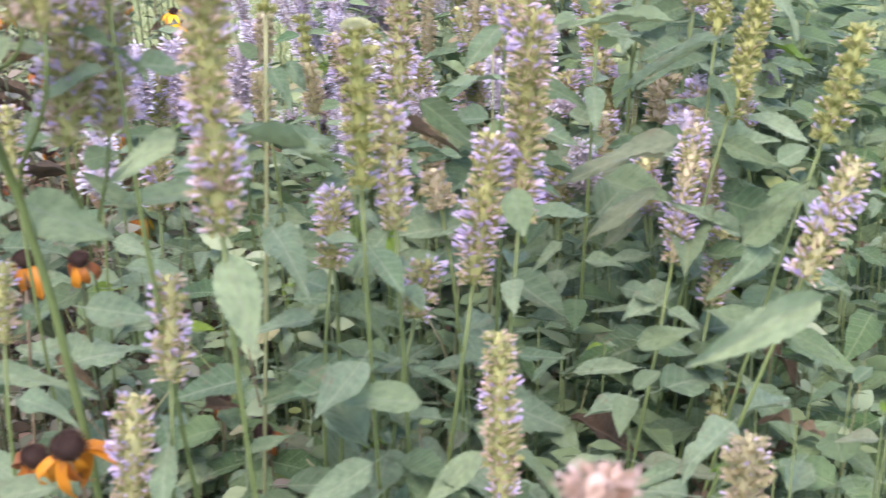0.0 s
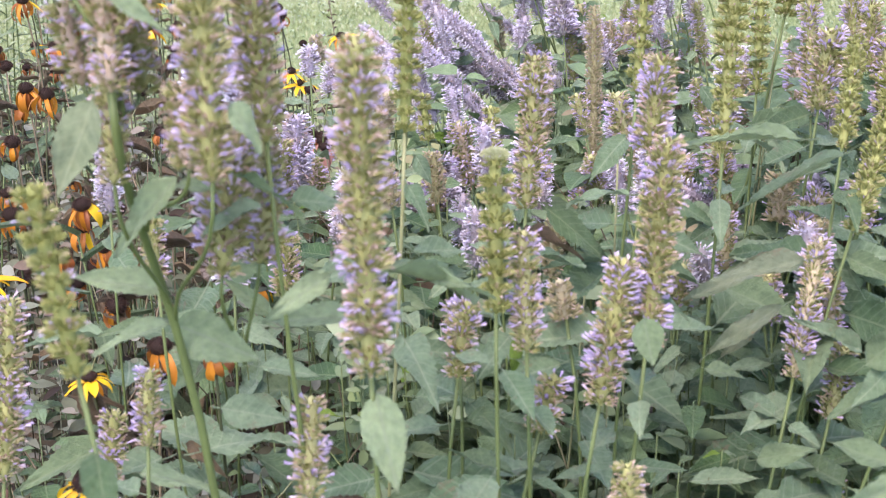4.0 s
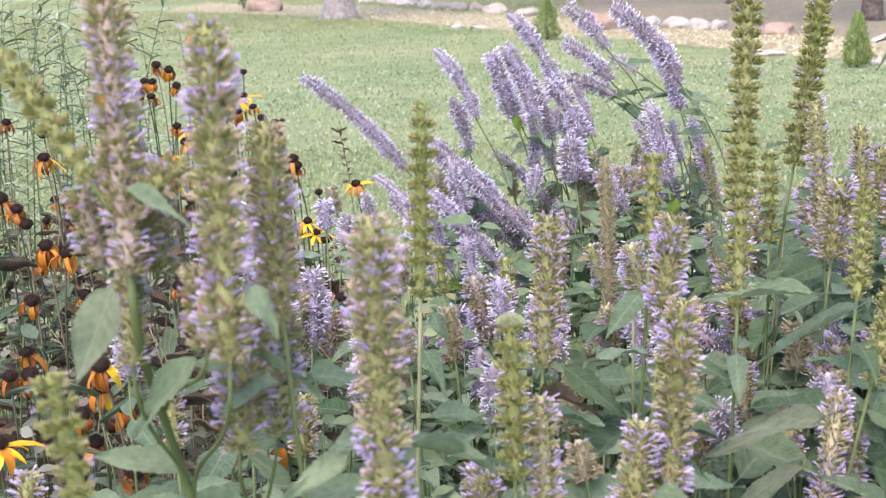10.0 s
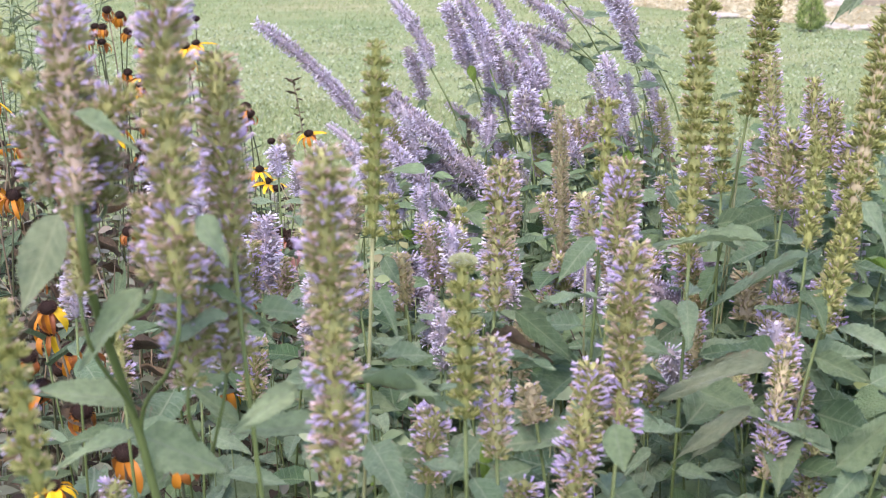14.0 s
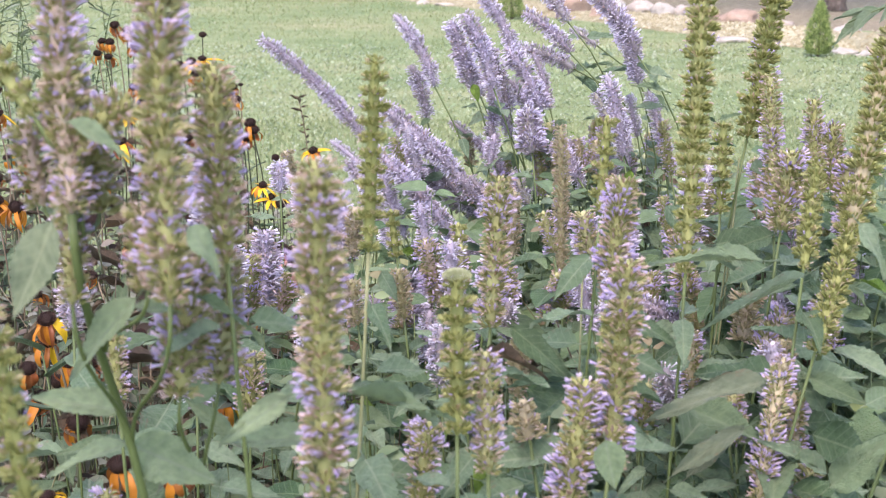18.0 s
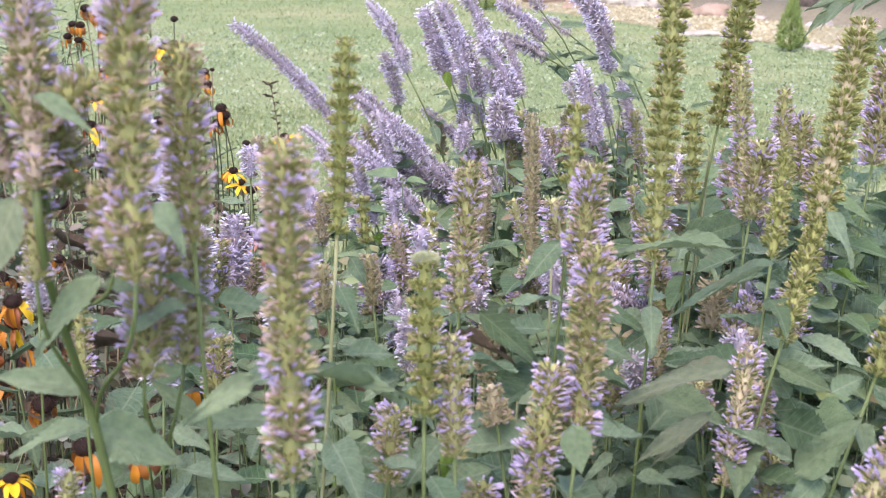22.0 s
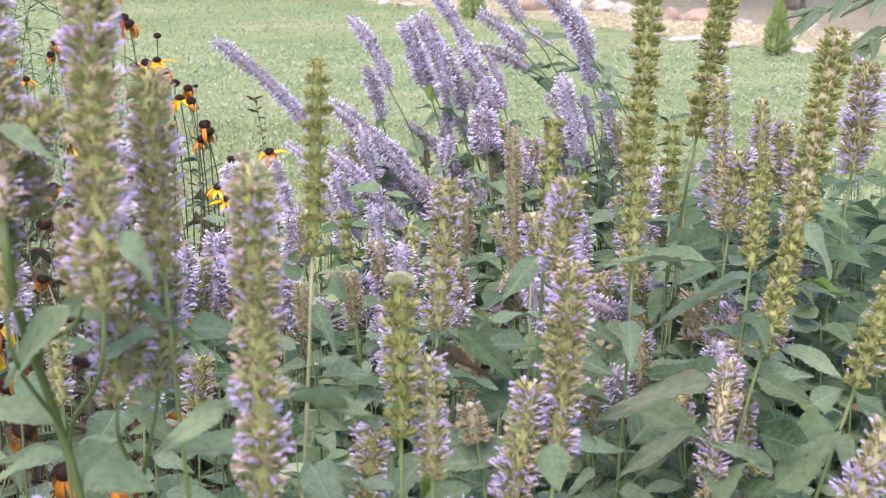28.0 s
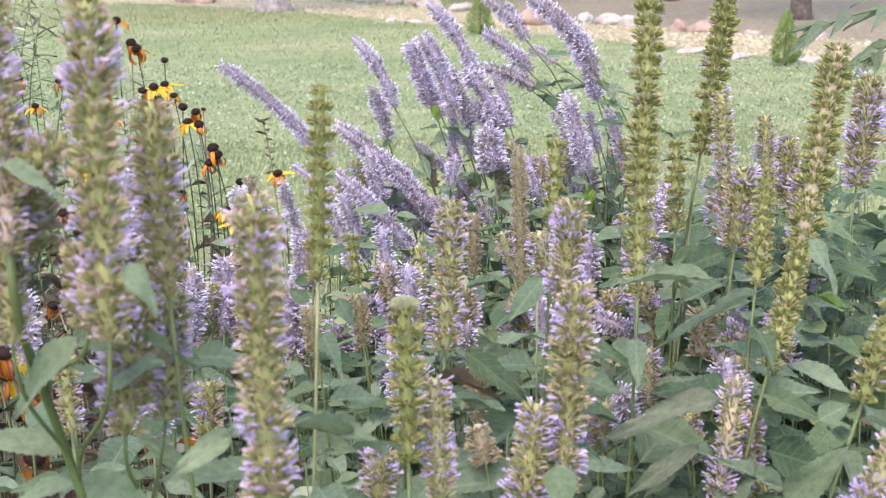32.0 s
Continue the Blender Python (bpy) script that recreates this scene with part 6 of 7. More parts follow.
coneflower((-0.572, 2.594, 0.984), (-0.605, 2.641), 0.0130, "orange", 10, 55, (0.08, -0.12))
coneflower((-0.594, 1.639, 0.842), (-0.556, 1.658), 0.0160, "orange", 10, 56, (-0.06, -0.26))
coneflower((-0.557, 1.537, 0.843), (-0.594, 1.558), 0.0180, "brown", 10, 57, (-0.03, -0.21))
coneflower((-0.581, 1.537, 0.842), (-0.575, 1.531), 0.0160, "brown", 10, 58, (0.01, -0.11))
coneflower((-0.471, 1.187, 0.884), (-0.493, 1.233), 0.0160, "yellow", 10, 59, (-0.01, -0.10))
coneflower((-0.267, 2.158, 0.868), (-0.282, 2.178), 0.0160, "bare", 10, 60, (0.07, -0.12))
coneflower((-0.612, 2.812, 1.039), (-0.613, 2.831), 0.0130, "orange", 10, 61, (0.08, -0.24))
coneflower((-0.242, 1.947, 0.842), (-0.208, 1.939), 0.0160, "brown", 10, 62, (-0.13, -0.30))
coneflower((-0.363, 1.536, 0.837), (-0.367, 1.536), 0.0120, "brown", 10, 63, (0.12, -0.31))
coneflower((-0.163, 0.673, 0.894), (-0.165, 0.697), 0.0170, "orange", 10, 64, (-0.09, -0.38))
coneflower((-0.195, 0.721, 0.864), (-0.202, 0.722), 0.0140, "orange", 10, 65, (0.10, -0.39))
coneflower((-0.314, 0.980, 0.873), (-0.349, 0.990), 0.0100, "yellow", 10, 66, (-0.11, -0.16))
coneflower((-0.291, 0.869, 0.838), (-0.325, 0.903), 0.0160, "yellow", 10, 67, (0.08, -0.24))
coneflower((-0.420, 1.433, 0.836), (-0.405, 1.420), 0.0160, "orange", 10, 69, (0.01, -0.35))
coneflower((-0.206, 0.937, 0.910), (-0.174, 0.938), 0.0130, "brown", 10, 70, (0.06, -0.36))
coneflower((-0.294, 2.259, 0.860), (-0.308, 2.282), 0.0130, "yellow", 10, 71, (-0.03, -0.24))
coneflower((-0.085, 0.953, 0.757), (-0.103, 0.969), 0.0130, "brown", 10, 73, (-0.08, -0.33))
coneflower((-0.121, 1.006, 0.761), (-0.092, 1.022), 0.0120, "brown", 10, 74, (0.10, -0.30))
coneflower((-0.465, 1.431, 0.828), (-0.469, 1.442), 0.0160, "brown", 10, 75, (-0.06, -0.27))
coneflower((-0.225, 1.945, 0.836), (-0.235, 1.992), 0.0220, "pink", 11, 76, (0.10, -0.30))
bare_stalk((0.106, 1.070, 1.043), (0.086, 0.976))
bare_stalk((0.277, 1.285, 1.086), (0.170, 1.141))
bare_stalk((0.081, 1.047, 0.945), (0.026, 1.007))
bare_stalk((0.276, 1.280, 1.068), (0.183, 1.149))

# ---- low leafy shoots that fill the bed under the spikes ----
def shoot(x, y, top, seed, size=0.06, kinds=("green",) * 7 + ("dark",) * 6 + ("light",) * 3 + ("brown",) * 2 + ("bright", "dry")):
    rng = random.Random(9000 + seed)
    plant = thing("hyssop_shoot", (x, y, 0), "leafy hyssop shoot with grey-green toothed leaves", "foliage plant", "leafy shoots in the bed")
    o = np.array((x, y, 0.0))
    end = o + (rng.uniform(-0.13, 0.13), rng.uniform(-0.07, 0.07), top)
    pts = bezier(o, o + (0, 0, top * 0.4), end - (0, 0, top * 0.3), end, 10)
    part("stem", solid("stem", *tube(pts - o, np.linspace(0.0014, 0.0006, 10), 6), STEM), plant)
    turn = rng.uniform(0, 3.14)
    z = top - 0.004
    k = 0
    while z > max(0.30, top - 0.34):
        p = np.array([np.interp(z, pts[:, 2], pts[:, c]) for c in range(3)])
        s = size * (0.55 if k == 0 else 0.8 if k == 1 else 1.0)
        for q in (0, math.pi):
            a = turn + q + rng.uniform(-0.3, 0.3)
            ln = s * rng.uniform(0.45, 1.15)
            b = p + np.array((math.cos(a), math.sin(a), 0.3)) * ln * 0.18
            e = b + np.array((math.cos(a), math.sin(a), rng.uniform(-0.32, 0.18) + 0.16 * math.sin(a))) * ln
            add_leaf(plant, b, e, ln * rng.uniform(0.5, 0.7), (rng.uniform(-0.55, 0.55), rng.uniform(-0.62, 0.2), 1), rng.choice(kinds), rng.randrange(5))
        turn += math.pi / 2
        z -= rng.uniform(0.045, 0.07)
        k += 1
    return plant


def ceiling(y):
    return np.interp(y, (0.7, 0.95, 1.08, 1.25, 1.5, 2.0, 2.5, 3.2), (0.80, 0.86, 0.92, 0.985, 0.97, 0.93, 0.86, 0.75))


fill = random.Random(77)
count = 0
while count < 205:
    y = fill.uniform(0.88, 2.7) if fill.random() < 0.7 else fill.uniform(0.88, 1.25)
    x = fill.uniform(-0.36, 0.42) * (y + 0.1)
    left = x < -0.12 * y - 0.02
    if left and (fill.random() < 0.75 or y > 1.7):
        continue
    top = ceiling(y) - (0.05 if x < 0 else 0) - (0.05 if left else 0) - (0.02 if x > 0.1 and y < 1.1 else 0)
    shoot(x, y, top * (0.985 - 0.2 * fill.random() ** 2), count, fill.choice((0.066, 0.058, 0.046, 0.036)))
    count += 1


for k in range(4):
    y = fill.uniform(0.75, 0.95)
    shoot(-fill.uniform(0.16, 0.40) * y, y, 0.80 - 0.08 * fill.random(), 600 + k, 0.062, ("green", "dark", "dark", "brown"))
for k in range(8):
    y = fill.uniform(0.70, 0.9)
    shoot(fill.uniform(0.15, 0.36) * y, y, 0.86 - 0.08 * fill.random(), 640 + k, 0.062)


# ---- foliage round the coneflowers: narrow leaves, dry stalks ----
def narrow_mesh(name, mat, seed):
    rng = random.Random(seed)
    verts, faces = [], []
    fold = 1.0 if mat == DRY_LEAF else 0.0
    bend = rng.uniform(-0.3, 0.5) * (1 + 2 * fold)
    for i in range(8):
        u = i / 7
        w = 0.13 * math.sin(math.pi * (0.06 + 0.93 * u)) ** 0.8
        for v in (-1, 0, 1):
            verts.append((u, v * w * (1 - fold * 0.4), -bend * u * u + (0.06 + fold * w * 1.0) * abs(v) + fold * 0.05 * math.sin(u * 9 + v)))
    for i in range(7):
        for j in range(2):
            k = i * 3 + j
            faces.append((k, k + 1, k + 4, k + 3))
    return solid(name, verts, faces, mat, uv=[(v[0], 0.5 + v[1]) for v in verts])


NARROW_GREEN = leaf_material("narrow_leaf", (0.06, 0.105, 0.05), (0.13, 0.19, 0.10), (0.16, 0.22, 0.12), (0.14, 0.10, 0.06), 0.8)
NARROW_GREY = leaf_material("grey_leaf", (0.13, 0.18, 0.13), (0.20, 0.25, 0.19), (0.22, 0.27, 0.2))
NARROW = {"green": [narrow_mesh("leaf", NARROW_GREEN, i) for i in range(4)], "dry": [narrow_mesh("leaf", DRY_LEAF, i + 9) for i in range(4)],
          "grey": [narrow_mesh("leaf", NARROW_GREY, i + 19) for i in range(4)]}


def narrow_plant(x, y, top, seed, kinds, leaf, gap, label, name, lean=0.08, low=0.35, wide=1.0, dry=False, join=""):
    rng = random.Random(12000 + seed)
    plant = thing(name, (x, y, 0), label, "foliage plant", "leafy stalks round the coneflowers")
    o = np.array((x, y, 0.0))
    end = o + (rng.uniform(-lean, lean), rng.uniform(-lean, lean), top)
    pts = bezier(o, o + (0, 0, top * 0.4), end - (rng.uniform(-lean, lean), 0, top * 0.3), end, 10)
    part("stem", solid("stem", *tube(pts - o, np.linspace(0.0026, 0.001, 10), 5), STEM_DRY if dry else STEM), plant)
    z, a, pieces = top, rng.uniform(0, 6), []
    while z > top - low:
        p = np.array([np.interp(z, pts[:, 2], pts[:, c]) for c in range(3)])
        a += 2.4 + rng.uniform(-0.4, 0.4)
        ln = leaf * rng.uniform(0.6, 1.3)
        e = p + np.array((math.cos(a), math.sin(a), rng.uniform(-0.5, 0.9))) * ln
        m = leaf_pose(p, e, ln * 0.9 * wide, (rng.uniform(-0.4, 0.4), rng.uniform(-0.6, 0.2), 1), plant.location)
        if join:
            me = NARROW[join][0]
            pieces.append(([tuple(m @ v.co) for v in me.vertices], [tuple(f.vertices) for f in me.polygons]))
        else:
            part("leaf", rng.choice(NARROW[rng.choice(kinds)]), plant, "", m)
        z -= gap * rng.uniform(0.6, 1.4)
    if join:
        part("foliage", solid("foliage", *joined(pieces), SMALL_LEAF), plant, "many small narrow grey-green leaves")["kind"] = "stuff"
    return plant


SMALL_LEAF = island_material("small_leaf", [(0, (0.13, 0.19, 0.09)), (0.6, (0.22, 0.285, 0.165)), (1, (0.33, 0.37, 0.26))], 0.6, 60, 0.3, 0.2)
patch = random.Random(31)
for k in range(36):
    y = patch.uniform(1.4, 3.0)
    x = -patch.uniform(0.15, 0.36) * y
    z = np.interp(y, (1.5, 2.2, 3.0), (0.83, 0.86, 0.88)) + patch.uniform(-0.10, 0.06)
    coneflower((x, y, z), (x + patch.uniform(-0.04, 0.04), y), patch.uniform(0.014, 0.018), patch.choice(("orange", "brown", "brown", "brown", "bare", "bare")), 10, 300 + k, (patch.uniform(-0.2, 0.2), patch.uniform(-0.4, 0.0)))
for k in range(60):
    y = patch.uniform(1.3, 3.2)
    side = patch.uniform(0.14, 0.40)
    top = np.interp(y, (1.3, 1.7, 2.2, 3.2), (0.90, 0.90, 0.90, 0.84)) * patch.uniform(0.80, 1.0) * (1.0 if side > 0.2 else 0.93)
    dry = patch.random() < 0.4
    narrow_plant(-side * y, y, top, k, ("dry", "dry", "green") if dry else ("green", "green", "dry"), 0.05 if dry else 0.07, 0.028, "dry brown stalk with shrivelled leaves" if dry else "coneflower stalk with narrow dark-green leaves",
                 "dry_stalk" if dry else "coneflower_foliage", wide=1.1, dry=dry)
for k in range(46):
    y = patch.uniform(2.6, 3.9)
    side = patch.uniform(0.195, 0.40)
    narrow_plant(-side * y, y, patch.uniform(0.95, 1.05) * np.interp(side, (0.19, 0.24, 0.28, 0.36), (0.86, 1.08, 1.20, 1.24)), 200 + k, ("grey",), 0.036, 0.011, "bushy stalk with small narrow grey-green leaves", "narrow_leaved_shrub", 0.14, 0.6, 0.8, False, "grey")

# ---- low tufts of half-faded spikes between the leaves, in the middle of the bed ----
low = random.Random(404)
for k in range(62):
    y = low.uniform(1.15, 2.35)
    side = low.uniform(-0.13, 0.30)
    x = side * y
    top = np.interp(y, (1.1, 1.5, 2.0, 2.4), (1.0, 1.01, 1.0, 0.97)) * low.uniform(0.93, 1.02) + (0.02 if -0.02 < side < 0.17 else -0.01)
    tall = low.uniform(0.035, 0.085)
    lean = np.array((low.uniform(-0.3, 0.2), low.uniform(-0.15, 0.15), 0)) * tall
    hyssop((x + lean[0], y + lean[1], top), (x, y, top - tall), (x - lean[0] * 2, y - lean[1] * 2), low.uniform(0.0085, 0.0125), low.choice(("lilac", "violet", "violet", "tan")), 500 + k, leaves=low.choice((1, 2, 3)), thick=0.0012, leaf_size=0.045)
for k in range(14):
    y = low.uniform(0.98, 1.3)
    x = low.uniform(-0.05, 0.27) * y
    top = low.uniform(0.92, 0.985)
    hyssop((x, y, top), (x + low.uniform(-0.008, 0.008), y, top - low.uniform(0.025, 0.06)), (x, y + 0.02), low.uniform(0.009, 0.012), low.choice(("violet", "tan", "violet", "lilac")), 600 + k, leaves=1, thick=0.0011, leaf_size=0.04)
# curled dry leaves lying among the stalks
for k in range(14):
    y = low.uniform(0.8, 1.9)
    x = low.uniform(-0.34, -0.02) * y
    narrow_plant(x, y, low.uniform(0.55, 0.8) + 0.08 * (y > 1.2), 700 + k, ("dry", "dry", "green"), 0.042, 0.03, "dry brown stalk with shrivelled leaves", "dry_stalk", wide=1.9, dry=True)
# leafy growth behind the clump and at the bed's end
for k in range(12):
    y = low.uniform(1.85, 2.3)
    shoot(low.uniform(0.07, 0.175) * y, y, low.uniform(0.95, 1.03), 700 + k, 0.046)
for k in range(10):
    y = low.uniform(1.3, 1.9)
    shoot(low.uniform(0.24, 0.36) * y, y, low.uniform(0.97, 1.04) - 0.03 * (y > 1.6), 730 + k, 0.056)


# ---- fine undergrowth: slender sprigs with small leaves between the stalks ----
def undergrowth(spots, mat, label, seed, leaf, per, droop=0.0):
    """spots: (x, y, top) of each sprig; all sprigs in one mesh."""
    rng, rnp = random.Random(seed), np.random.RandomState(seed)
    stems, org, dirs, sc = [], [], [], []
    for x, y, top in spots:
        end = np.array((x + rng.uniform(-0.05, 0.05), y + rng.uniform(-0.05, 0.05), top))
        pts = bezier((x, y, 0), (x, y, top * 0.5), end - (rng.uniform(-0.04, 0.04), 0, top * 0.25), end, 7)
        stems.append(tube(pts, np.linspace(0.0012, 0.0005, 7), 4))
        for k in range(per):
            u = 6 - 2.2 * (k / per) ** 1.1
            p = np.array([np.interp(u, range(7), pts[:, c]) for c in range(3)])
            a = k * 2.4 + rng.uniform(-0.5, 0.5)
            d = np.array((math.cos(a), math.sin(a), rng.uniform(-0.4, 0.5) - droop))
            ln = leaf * rng.uniform(0.5, 1.4)
            org.append(p), dirs.append(d), sc.append((ln, ln))
    rows = [(0.0, 0.02), (0.25, 0.2), (0.5, 0.24), (0.78, 0.13), (1.0, 0.0)]
    tv = [(s * w, -0.12 * t * t + 0.25 * w * abs(s), t) for t, w in rows for s in (-1, 0, 1)]
    tf = [(i * 3 + j, i * 3 + j + 1, i * 3 + j + 4, i * 3 + j + 3) for i in range(4) for j in range(2)]
    z = np.array(dirs)
    z /= np.linalg.norm(z, axis=1, keepdims=True)
    up = np.array((0, -0.5, 1.0)) + rnp.randn(len(z), 3) * 0.45
    y = up - z * np.sum(up * z, axis=1, keepdims=True)
    y /= np.linalg.norm(y, axis=1, keepdims=True)
    x = np.cross(y, z)
    m = np.zeros((len(z), 4, 4))
    s = np.array(sc)[:, 1:2]
    m[:, :3, 0], m[:, :3, 1], m[:, :3, 2], m[:, :3, 3], m[:, 3, 3] = x * s, y * s, z * s, np.array(org), 1
    leaves = many((tv, tf), m)
    return tagged(new("undergrowth", solid("undergrowth", *joined(stems + [leaves]), mat)), label, "foliage", "", "stuff")


SPRIG = island_material("sprig", [(0, (0.09, 0.145, 0.065)), (0.45, (0.165, 0.23, 0.11)), (0.78, (0.25, 0.31, 0.19)), (0.92, (0.20, 0.28, 0.09)), (1, (0.24, 0.18, 0.115))], 0.55, 60, 0.35, 0.25, 0.3)
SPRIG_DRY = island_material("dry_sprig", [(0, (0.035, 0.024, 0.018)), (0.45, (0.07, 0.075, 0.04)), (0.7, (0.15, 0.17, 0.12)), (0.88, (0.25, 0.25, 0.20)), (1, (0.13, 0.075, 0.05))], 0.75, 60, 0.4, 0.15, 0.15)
spots = []
for k in range(190):
    y = low.uniform(0.75, 2.5)
    x = low.uniform(-0.13, 0.38) * y
    spots.append((x, y, ceiling(y) - (0.05 if x < 0 else 0.01) - low.uniform(-0.01, 0.2)))
for k in range(900):
    x, y = BED[0] + low.uniform(-1, 1) * BED[2], BED[1] + low.uniform(-1, 1) * BED[3]
    if in_bed(x, y, 0.85) and y > 0.75 and abs(x) > 0.42 * y + 0.1:
        spots.append((x, y, ceiling(y) * low.uniform(0.55, 0.95)))
undergrowth(spots, SPRIG, "slender sprigs with small green leaves filling the bed", 61, 0.024, 13)
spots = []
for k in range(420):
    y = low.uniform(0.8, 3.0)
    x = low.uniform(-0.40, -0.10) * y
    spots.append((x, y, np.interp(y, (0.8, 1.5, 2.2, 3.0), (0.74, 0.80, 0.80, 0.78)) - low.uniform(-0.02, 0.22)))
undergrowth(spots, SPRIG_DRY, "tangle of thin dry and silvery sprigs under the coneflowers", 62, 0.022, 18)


# ---- lower storey of leaves in the bed: leafy stalks whose leaves lie one over the other ----
# darker older leaves, with shade between them put into the green too
LEAF_LOW = leaf_material("low_leaf", (0.066, 0.138, 0.050), (0.185, 0.275, 0.13), (0.22, 0.29, 0.15), (0.17, 0.13, 0.07), 0.80, island)


def plain_leaf(rows=9, cols=5):
    """Ovate toothed leaf one metre long, for the joined lower leaves."""
    verts, uv = [], []
    for i in range(rows):
        u = i / (rows - 1)
        w = max(0.012, (u ** 0.6) * ((1 - u) ** 0.95) * 0.98 * (1 + 0.3 * (0.36 - u)) * (1 + (0.06 if i % 2 else -0.05)))
        for j in range(cols):
            v = j / (cols - 1) * 2 - 1
            verts.append((u, v * w, 0.22 * abs(v * w) - 0.16 * u * u))
            uv.append((u, 0.5 + v * w))
    return np.array(verts), np.array(uv), [(i * cols + j, i * cols + j + 1, (i + 1) * cols + j + 1, (i + 1) * cols + j) for i in range(rows - 1) for j in range(cols - 1)]


def lower_leaves(spots, label, seed, size):
    """spots: (x, y, top) of each stalk; stalks and leaves in one mesh."""
    rng = random.Random(seed)
    lv, luv, lf = plain_leaf()
    stems, mats = [], []
    for x, y, top in spots:
        end = np.array((x + rng.uniform(-0.06, 0.06), y + rng.uniform(-0.05, 0.05), top))
        pts = bezier((x, y, 0), (x, y, top * 0.5), end - (rng.uniform(-0.04, 0.04), 0, top * 0.25), end, 7)
        stems.append(tube(pts, np.linspace(0.0013, 0.0006, 7), 4))
        turn, z = rng.uniform(0, 6.28), top
        while z > max(0.2, top - 0.36):
            p = np.array([np.interp(z, pts[:, 2], pts[:, c]) for c in range(3)])
            for q in (0, math.pi):
                a = turn + q + rng.uniform(-0.4, 0.4)
                ln = size * rng.uniform(0.55, 1.3)
                e = p + np.array((math.cos(a), math.sin(a), rng.uniform(-0.35, 0.12))) * ln
                mats.append(leaf_pose(p + (e - p) * 0.15, e, ln * rng.uniform(0.5, 0.72), (rng.uniform(-0.45, 0.45), rng.uniform(-0.4, 0.2), 1), (0, 0, 0)))
            turn += math.pi / 2
            z -= rng.uniform(0.035, 0.06)
    v, f = joined(stems + [many((lv, lf), [np.array(m) for m in mats])])
    n = sum(len(q[0]) for q in stems)
    uv = np.concatenate([np.full((n, 2), 0.5), np.tile(luv, (len(mats), 1))])
    return tagged(new("undergrowth", solid("undergrowth", v, f, LEAF_LOW, uv=uv)), label, "foliage", "", "stuff")


under = random.Random(808)
spots = []
for k in range(250):
    y = 0.74 + 1.75 * under.random() ** 1.25
    x = under.uniform(-0.16, 0.42) * (y + 0.08)
    spots.append((x, y, ceiling(y) - (0.05 if x < 0 else 0.0) - under.uniform(0.03, 0.16)))
for k in range(5):
    y = under.uniform(0.8, 1.25)
    spots.append((-under.uniform(0.14, 0.40) * y, y, ceiling(y) - under.uniform(0.12, 0.24)))
for k in range(60):
    y = under.uniform(1.25, 1.9)
    spots.append((under.uniform(0.21, 0.42) * y, y, under.uniform(0.96, 1.06) - 0.05 * (y > 1.6)))
for k in range(40):
    y = under.uniform(1.7, 2.2)
    spots.append((under.uniform(-0.05, 0.17) * y, y, under.uniform(0.88, 0.99)))
lower_leaves(spots, "leafy lower growth of grey-green toothed leaves filling the bed", 63, 0.056)


def twigs(count, seed):
    """Thin dry twigs that lean every way between the stalks, in one mesh."""
    rng = random.Random(seed)
    pieces = []
    for k in range(count):
        left = k % 3
        y = rng.uniform(0.85, 2.4)
        x = rng.uniform(-0.40, -0.08) * y if left else rng.uniform(-0.1, 0.36) * y
        top = (np.interp(y, (0.8, 1.5, 2.4), (0.80, 0.86, 0.88)) if left else ceiling(y) + 0.01) - rng.uniform(0.0, 0.2)
        lean = np.array((rng.uniform(-0.16, 0.16), rng.uniform(-0.08, 0.08), 0))
        end = np.array((x, y, top)) + lean
        pts = bezier((x - lean[0], y, 0), (x - lean[0] * 0.4, y, top * 0.45), (x, y, top * 0.8), end, 7)
        pieces.append(tube(pts, np.linspace(0.0012, 0.0005, 7) * rng.uniform(0.7, 1.3), 4))
    return tagged(new("twigs", solid("twigs", *joined(pieces), TWIG)), "thin dry straw-coloured and green twigs in the bed", "twigs", "", "stuff")


TWIG = island_material("twig", [(0, (0.05, 0.035, 0.025)), (0.4, (0.13, 0.10, 0.06)), (0.7, (0.13, 0.17, 0.06)), (1, (0.34, 0.29, 0.19))], 0.7, 90, 0.4)
twigs(260, 64)

# ---- dry seed stalk ----
def seed_stalk(at, base, seed):
    rng = random.Random(seed)
    plant = thing("seed_stalk", (base[0], base[1], 0), "thin dry brown stalk with curled seed pods", "dry plant")
    o = np.array((base[0], base[1], 0.0))
    pts = bezier(o, o + (0, 0, at[2] * 0.5), np.array(at) - (-0.03, 0, 0.12), at, 12)
    part("stem", solid("stem", *tube(pts - o, np.linspace(0.002, 0.001, 12), 5), STEM_DRY), plant)
    for k in range(16):
        z = at[2] - 0.16 * (k / 16) ** 1.2
        p = np.array([np.interp(z, pts[:, 2], pts[:, c]) for c in range(3)])
        a = k * 2.4
        ln = rng.uniform(0.012, 0.024) * (1.2 if k < 5 else 0.8)
        e = p + np.array((math.cos(a), math.sin(a), rng.uniform(0.2, 1.0))) * ln
        part("leaf", rng.choice(NARROW["dry"]), plant, "", leaf_pose(p, e, ln * 1.6, (0, 0, 1), plant.location))


seed_stalk((-0.324, 3.024, 0.934), (-0.280, 2.994), 3)


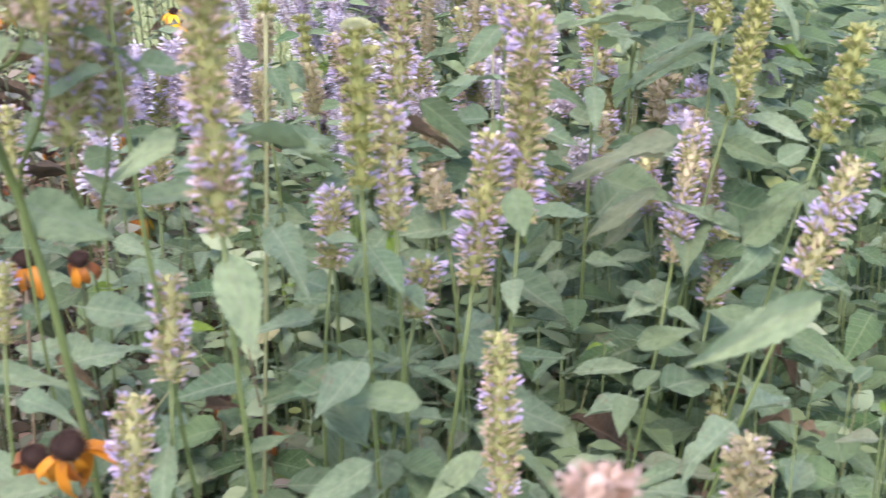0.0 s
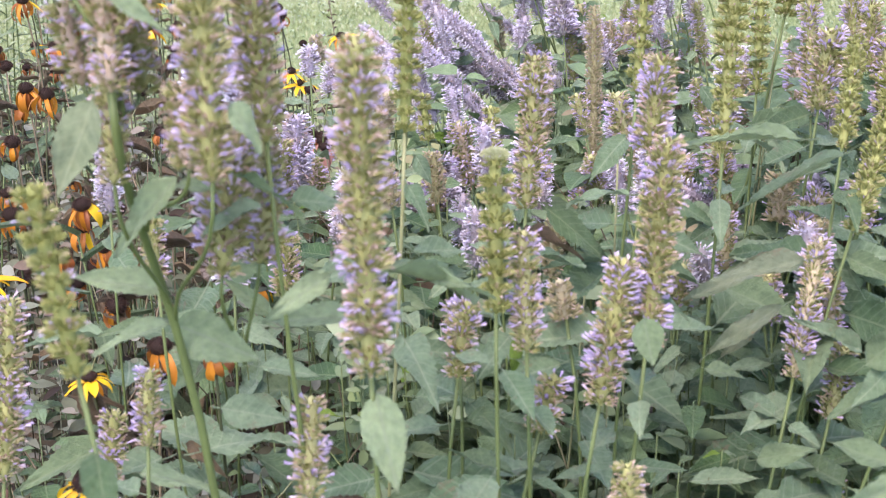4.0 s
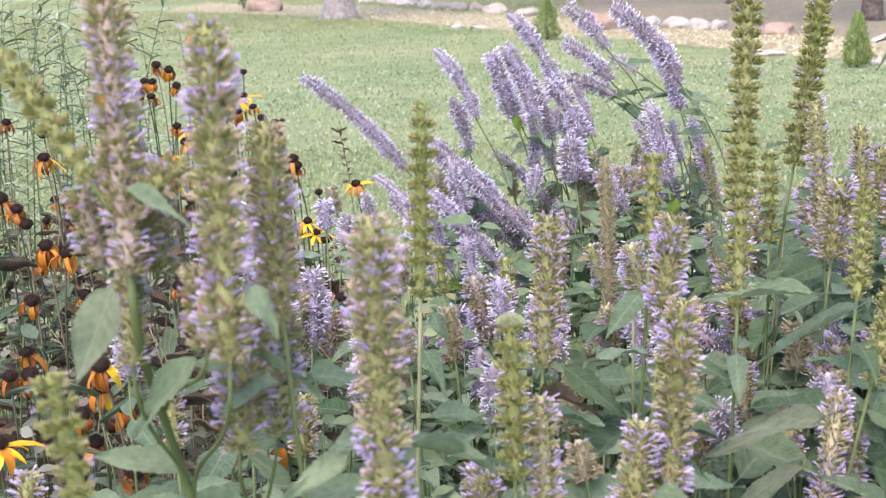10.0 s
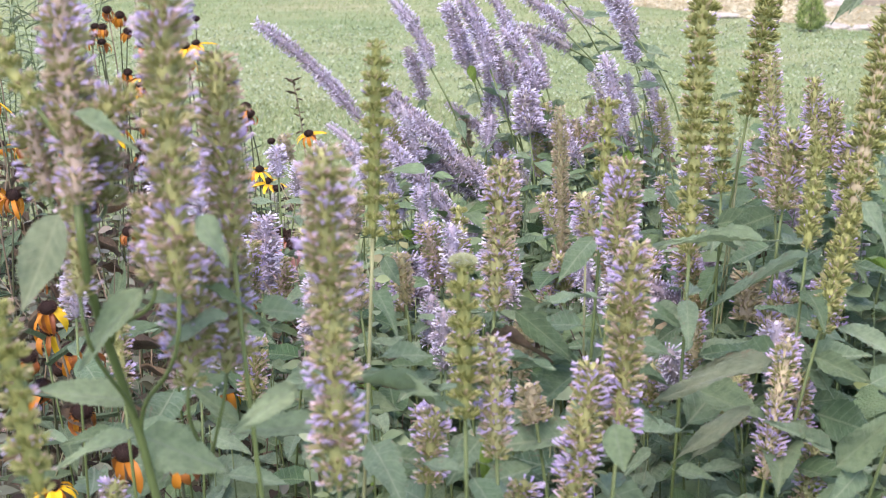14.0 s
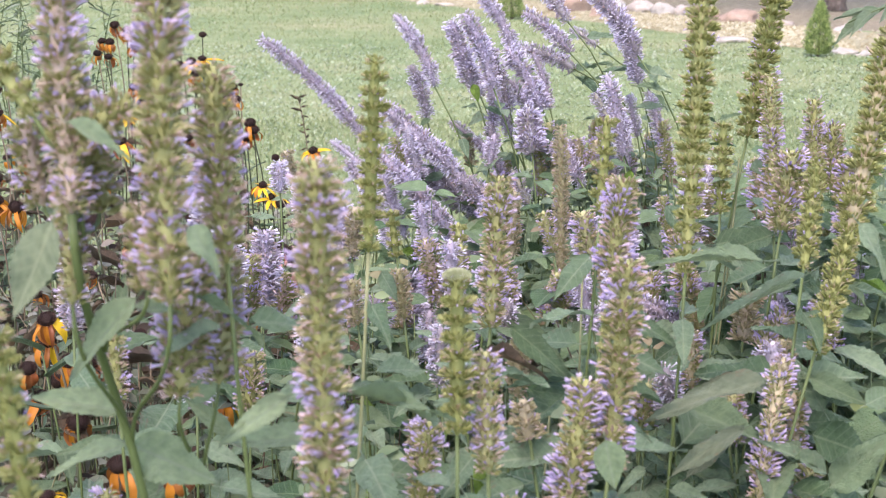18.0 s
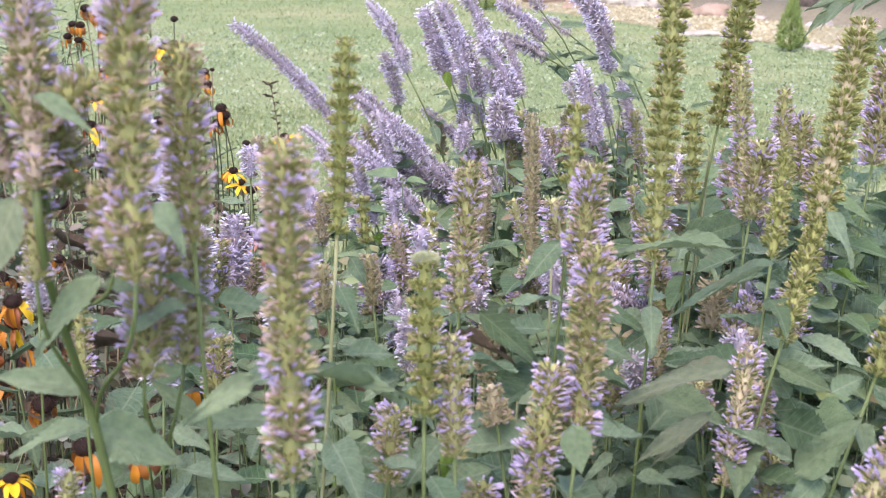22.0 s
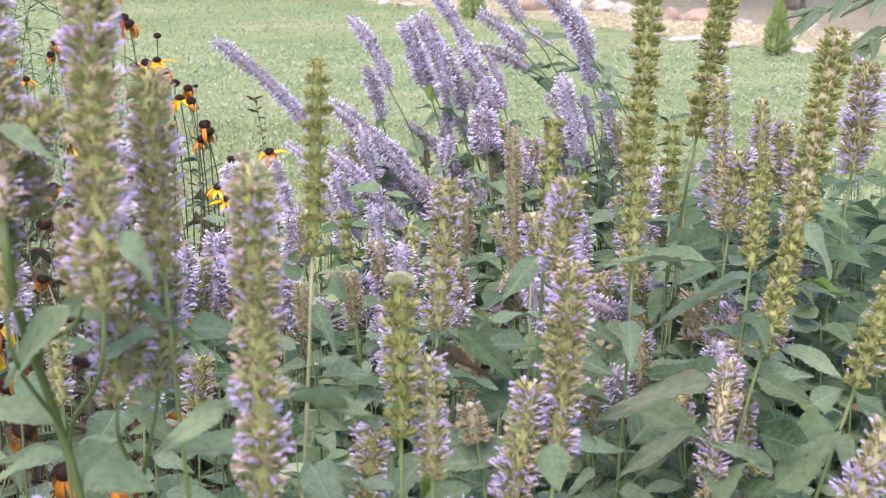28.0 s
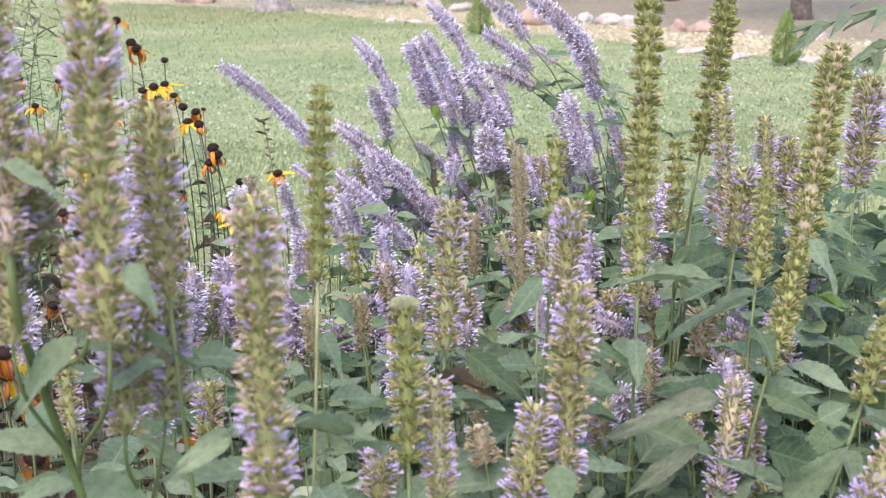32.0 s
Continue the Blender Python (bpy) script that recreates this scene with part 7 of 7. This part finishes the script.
# ---- tall plant at the bed's end with large cut leaves ----
CUT = leaf_material("cut_leaf", (0.15, 0.22, 0.12), (0.24, 0.31, 0.19), (0.28, 0.34, 0.22), (0.20, 0.14, 0.06), 0.84)
CUT_MESHES = [leaf_mesh("leaflet", CUT, c, f, 0.06, 0.5, 11, seed=40 + i, tip=1.15) for i, (c, f) in enumerate(((0.15, 0.35), (0.35, 0.25), (0.05, 0.45)))]


def cut_leaf_plant(base, top, tips, seed):
    rng = random.Random(seed)
    plant = thing("tall_leafy_plant", (base[0], base[1], 0), "tall green plant with drooping deeply cut leaves", "foliage plant")
    o = np.array((base[0], base[1], 0.0))
    pts = bezier(o, o + (0, 0, 0.5), np.array(top) - (0, 0, 0.3), top, 12)
    part("stem", solid("stem", *tube(pts - o, np.linspace(0.005, 0.003, 12), 7), STEM), plant)
    for tip in tips:
        tip = np.array(tip)
        start = np.array(top) - (0, 0, rng.uniform(0.0, 0.06))
        line = bezier(start, start + (tip - start) * 0.4 + (0, 0, 0.03), tip - (tip - start) * 0.2 + (0, 0, 0.01), tip, 8)
        stalk = part("leaf_stalk", solid("leaf_stalk", *tube(line - o, np.linspace(0.0016, 0.0007, 8), 5), STEM), plant)
        run = (tip - start) / np.linalg.norm(tip - start)
        across = np.cross(run, (0, 0, 1.0))
        for k, s in enumerate((0.3, 0.55, 0.78)):
            p = np.array([np.interp(s * 7, range(8), line[:, c]) for c in range(3)])
            for sgn in (-1, 1):
                ln = 0.062 * (1.1 - 0.45 * s) * rng.uniform(0.85, 1.15)
                e = p + (run * 0.75 + sgn * across * 0.65 + np.array((0, 0, rng.uniform(-0.35, -0.05)))) * ln
                part("leaflet", rng.choice(CUT_MESHES), stalk, "", leaf_pose(p, e, ln * 0.42, (0, -0.5, 1), plant.location))
        e = tip + run * 0.02 + np.array((0, 0, -0.008))
        part("leaflet", CUT_MESHES[1], stalk, "", leaf_pose(line[5], e, 0.028, (0, -0.5, 1), plant.location))
    return plant


cut_leaf_plant((0.66, 1.56), (0.60, 1.53, 1.235), [(0.437, 1.50, 1.200), (0.50, 1.47, 1.172), (0.545, 1.44, 1.19), (0.53, 1.60, 1.26), (0.70, 1.50, 1.20), (0.62, 1.42, 1.16)], 4)
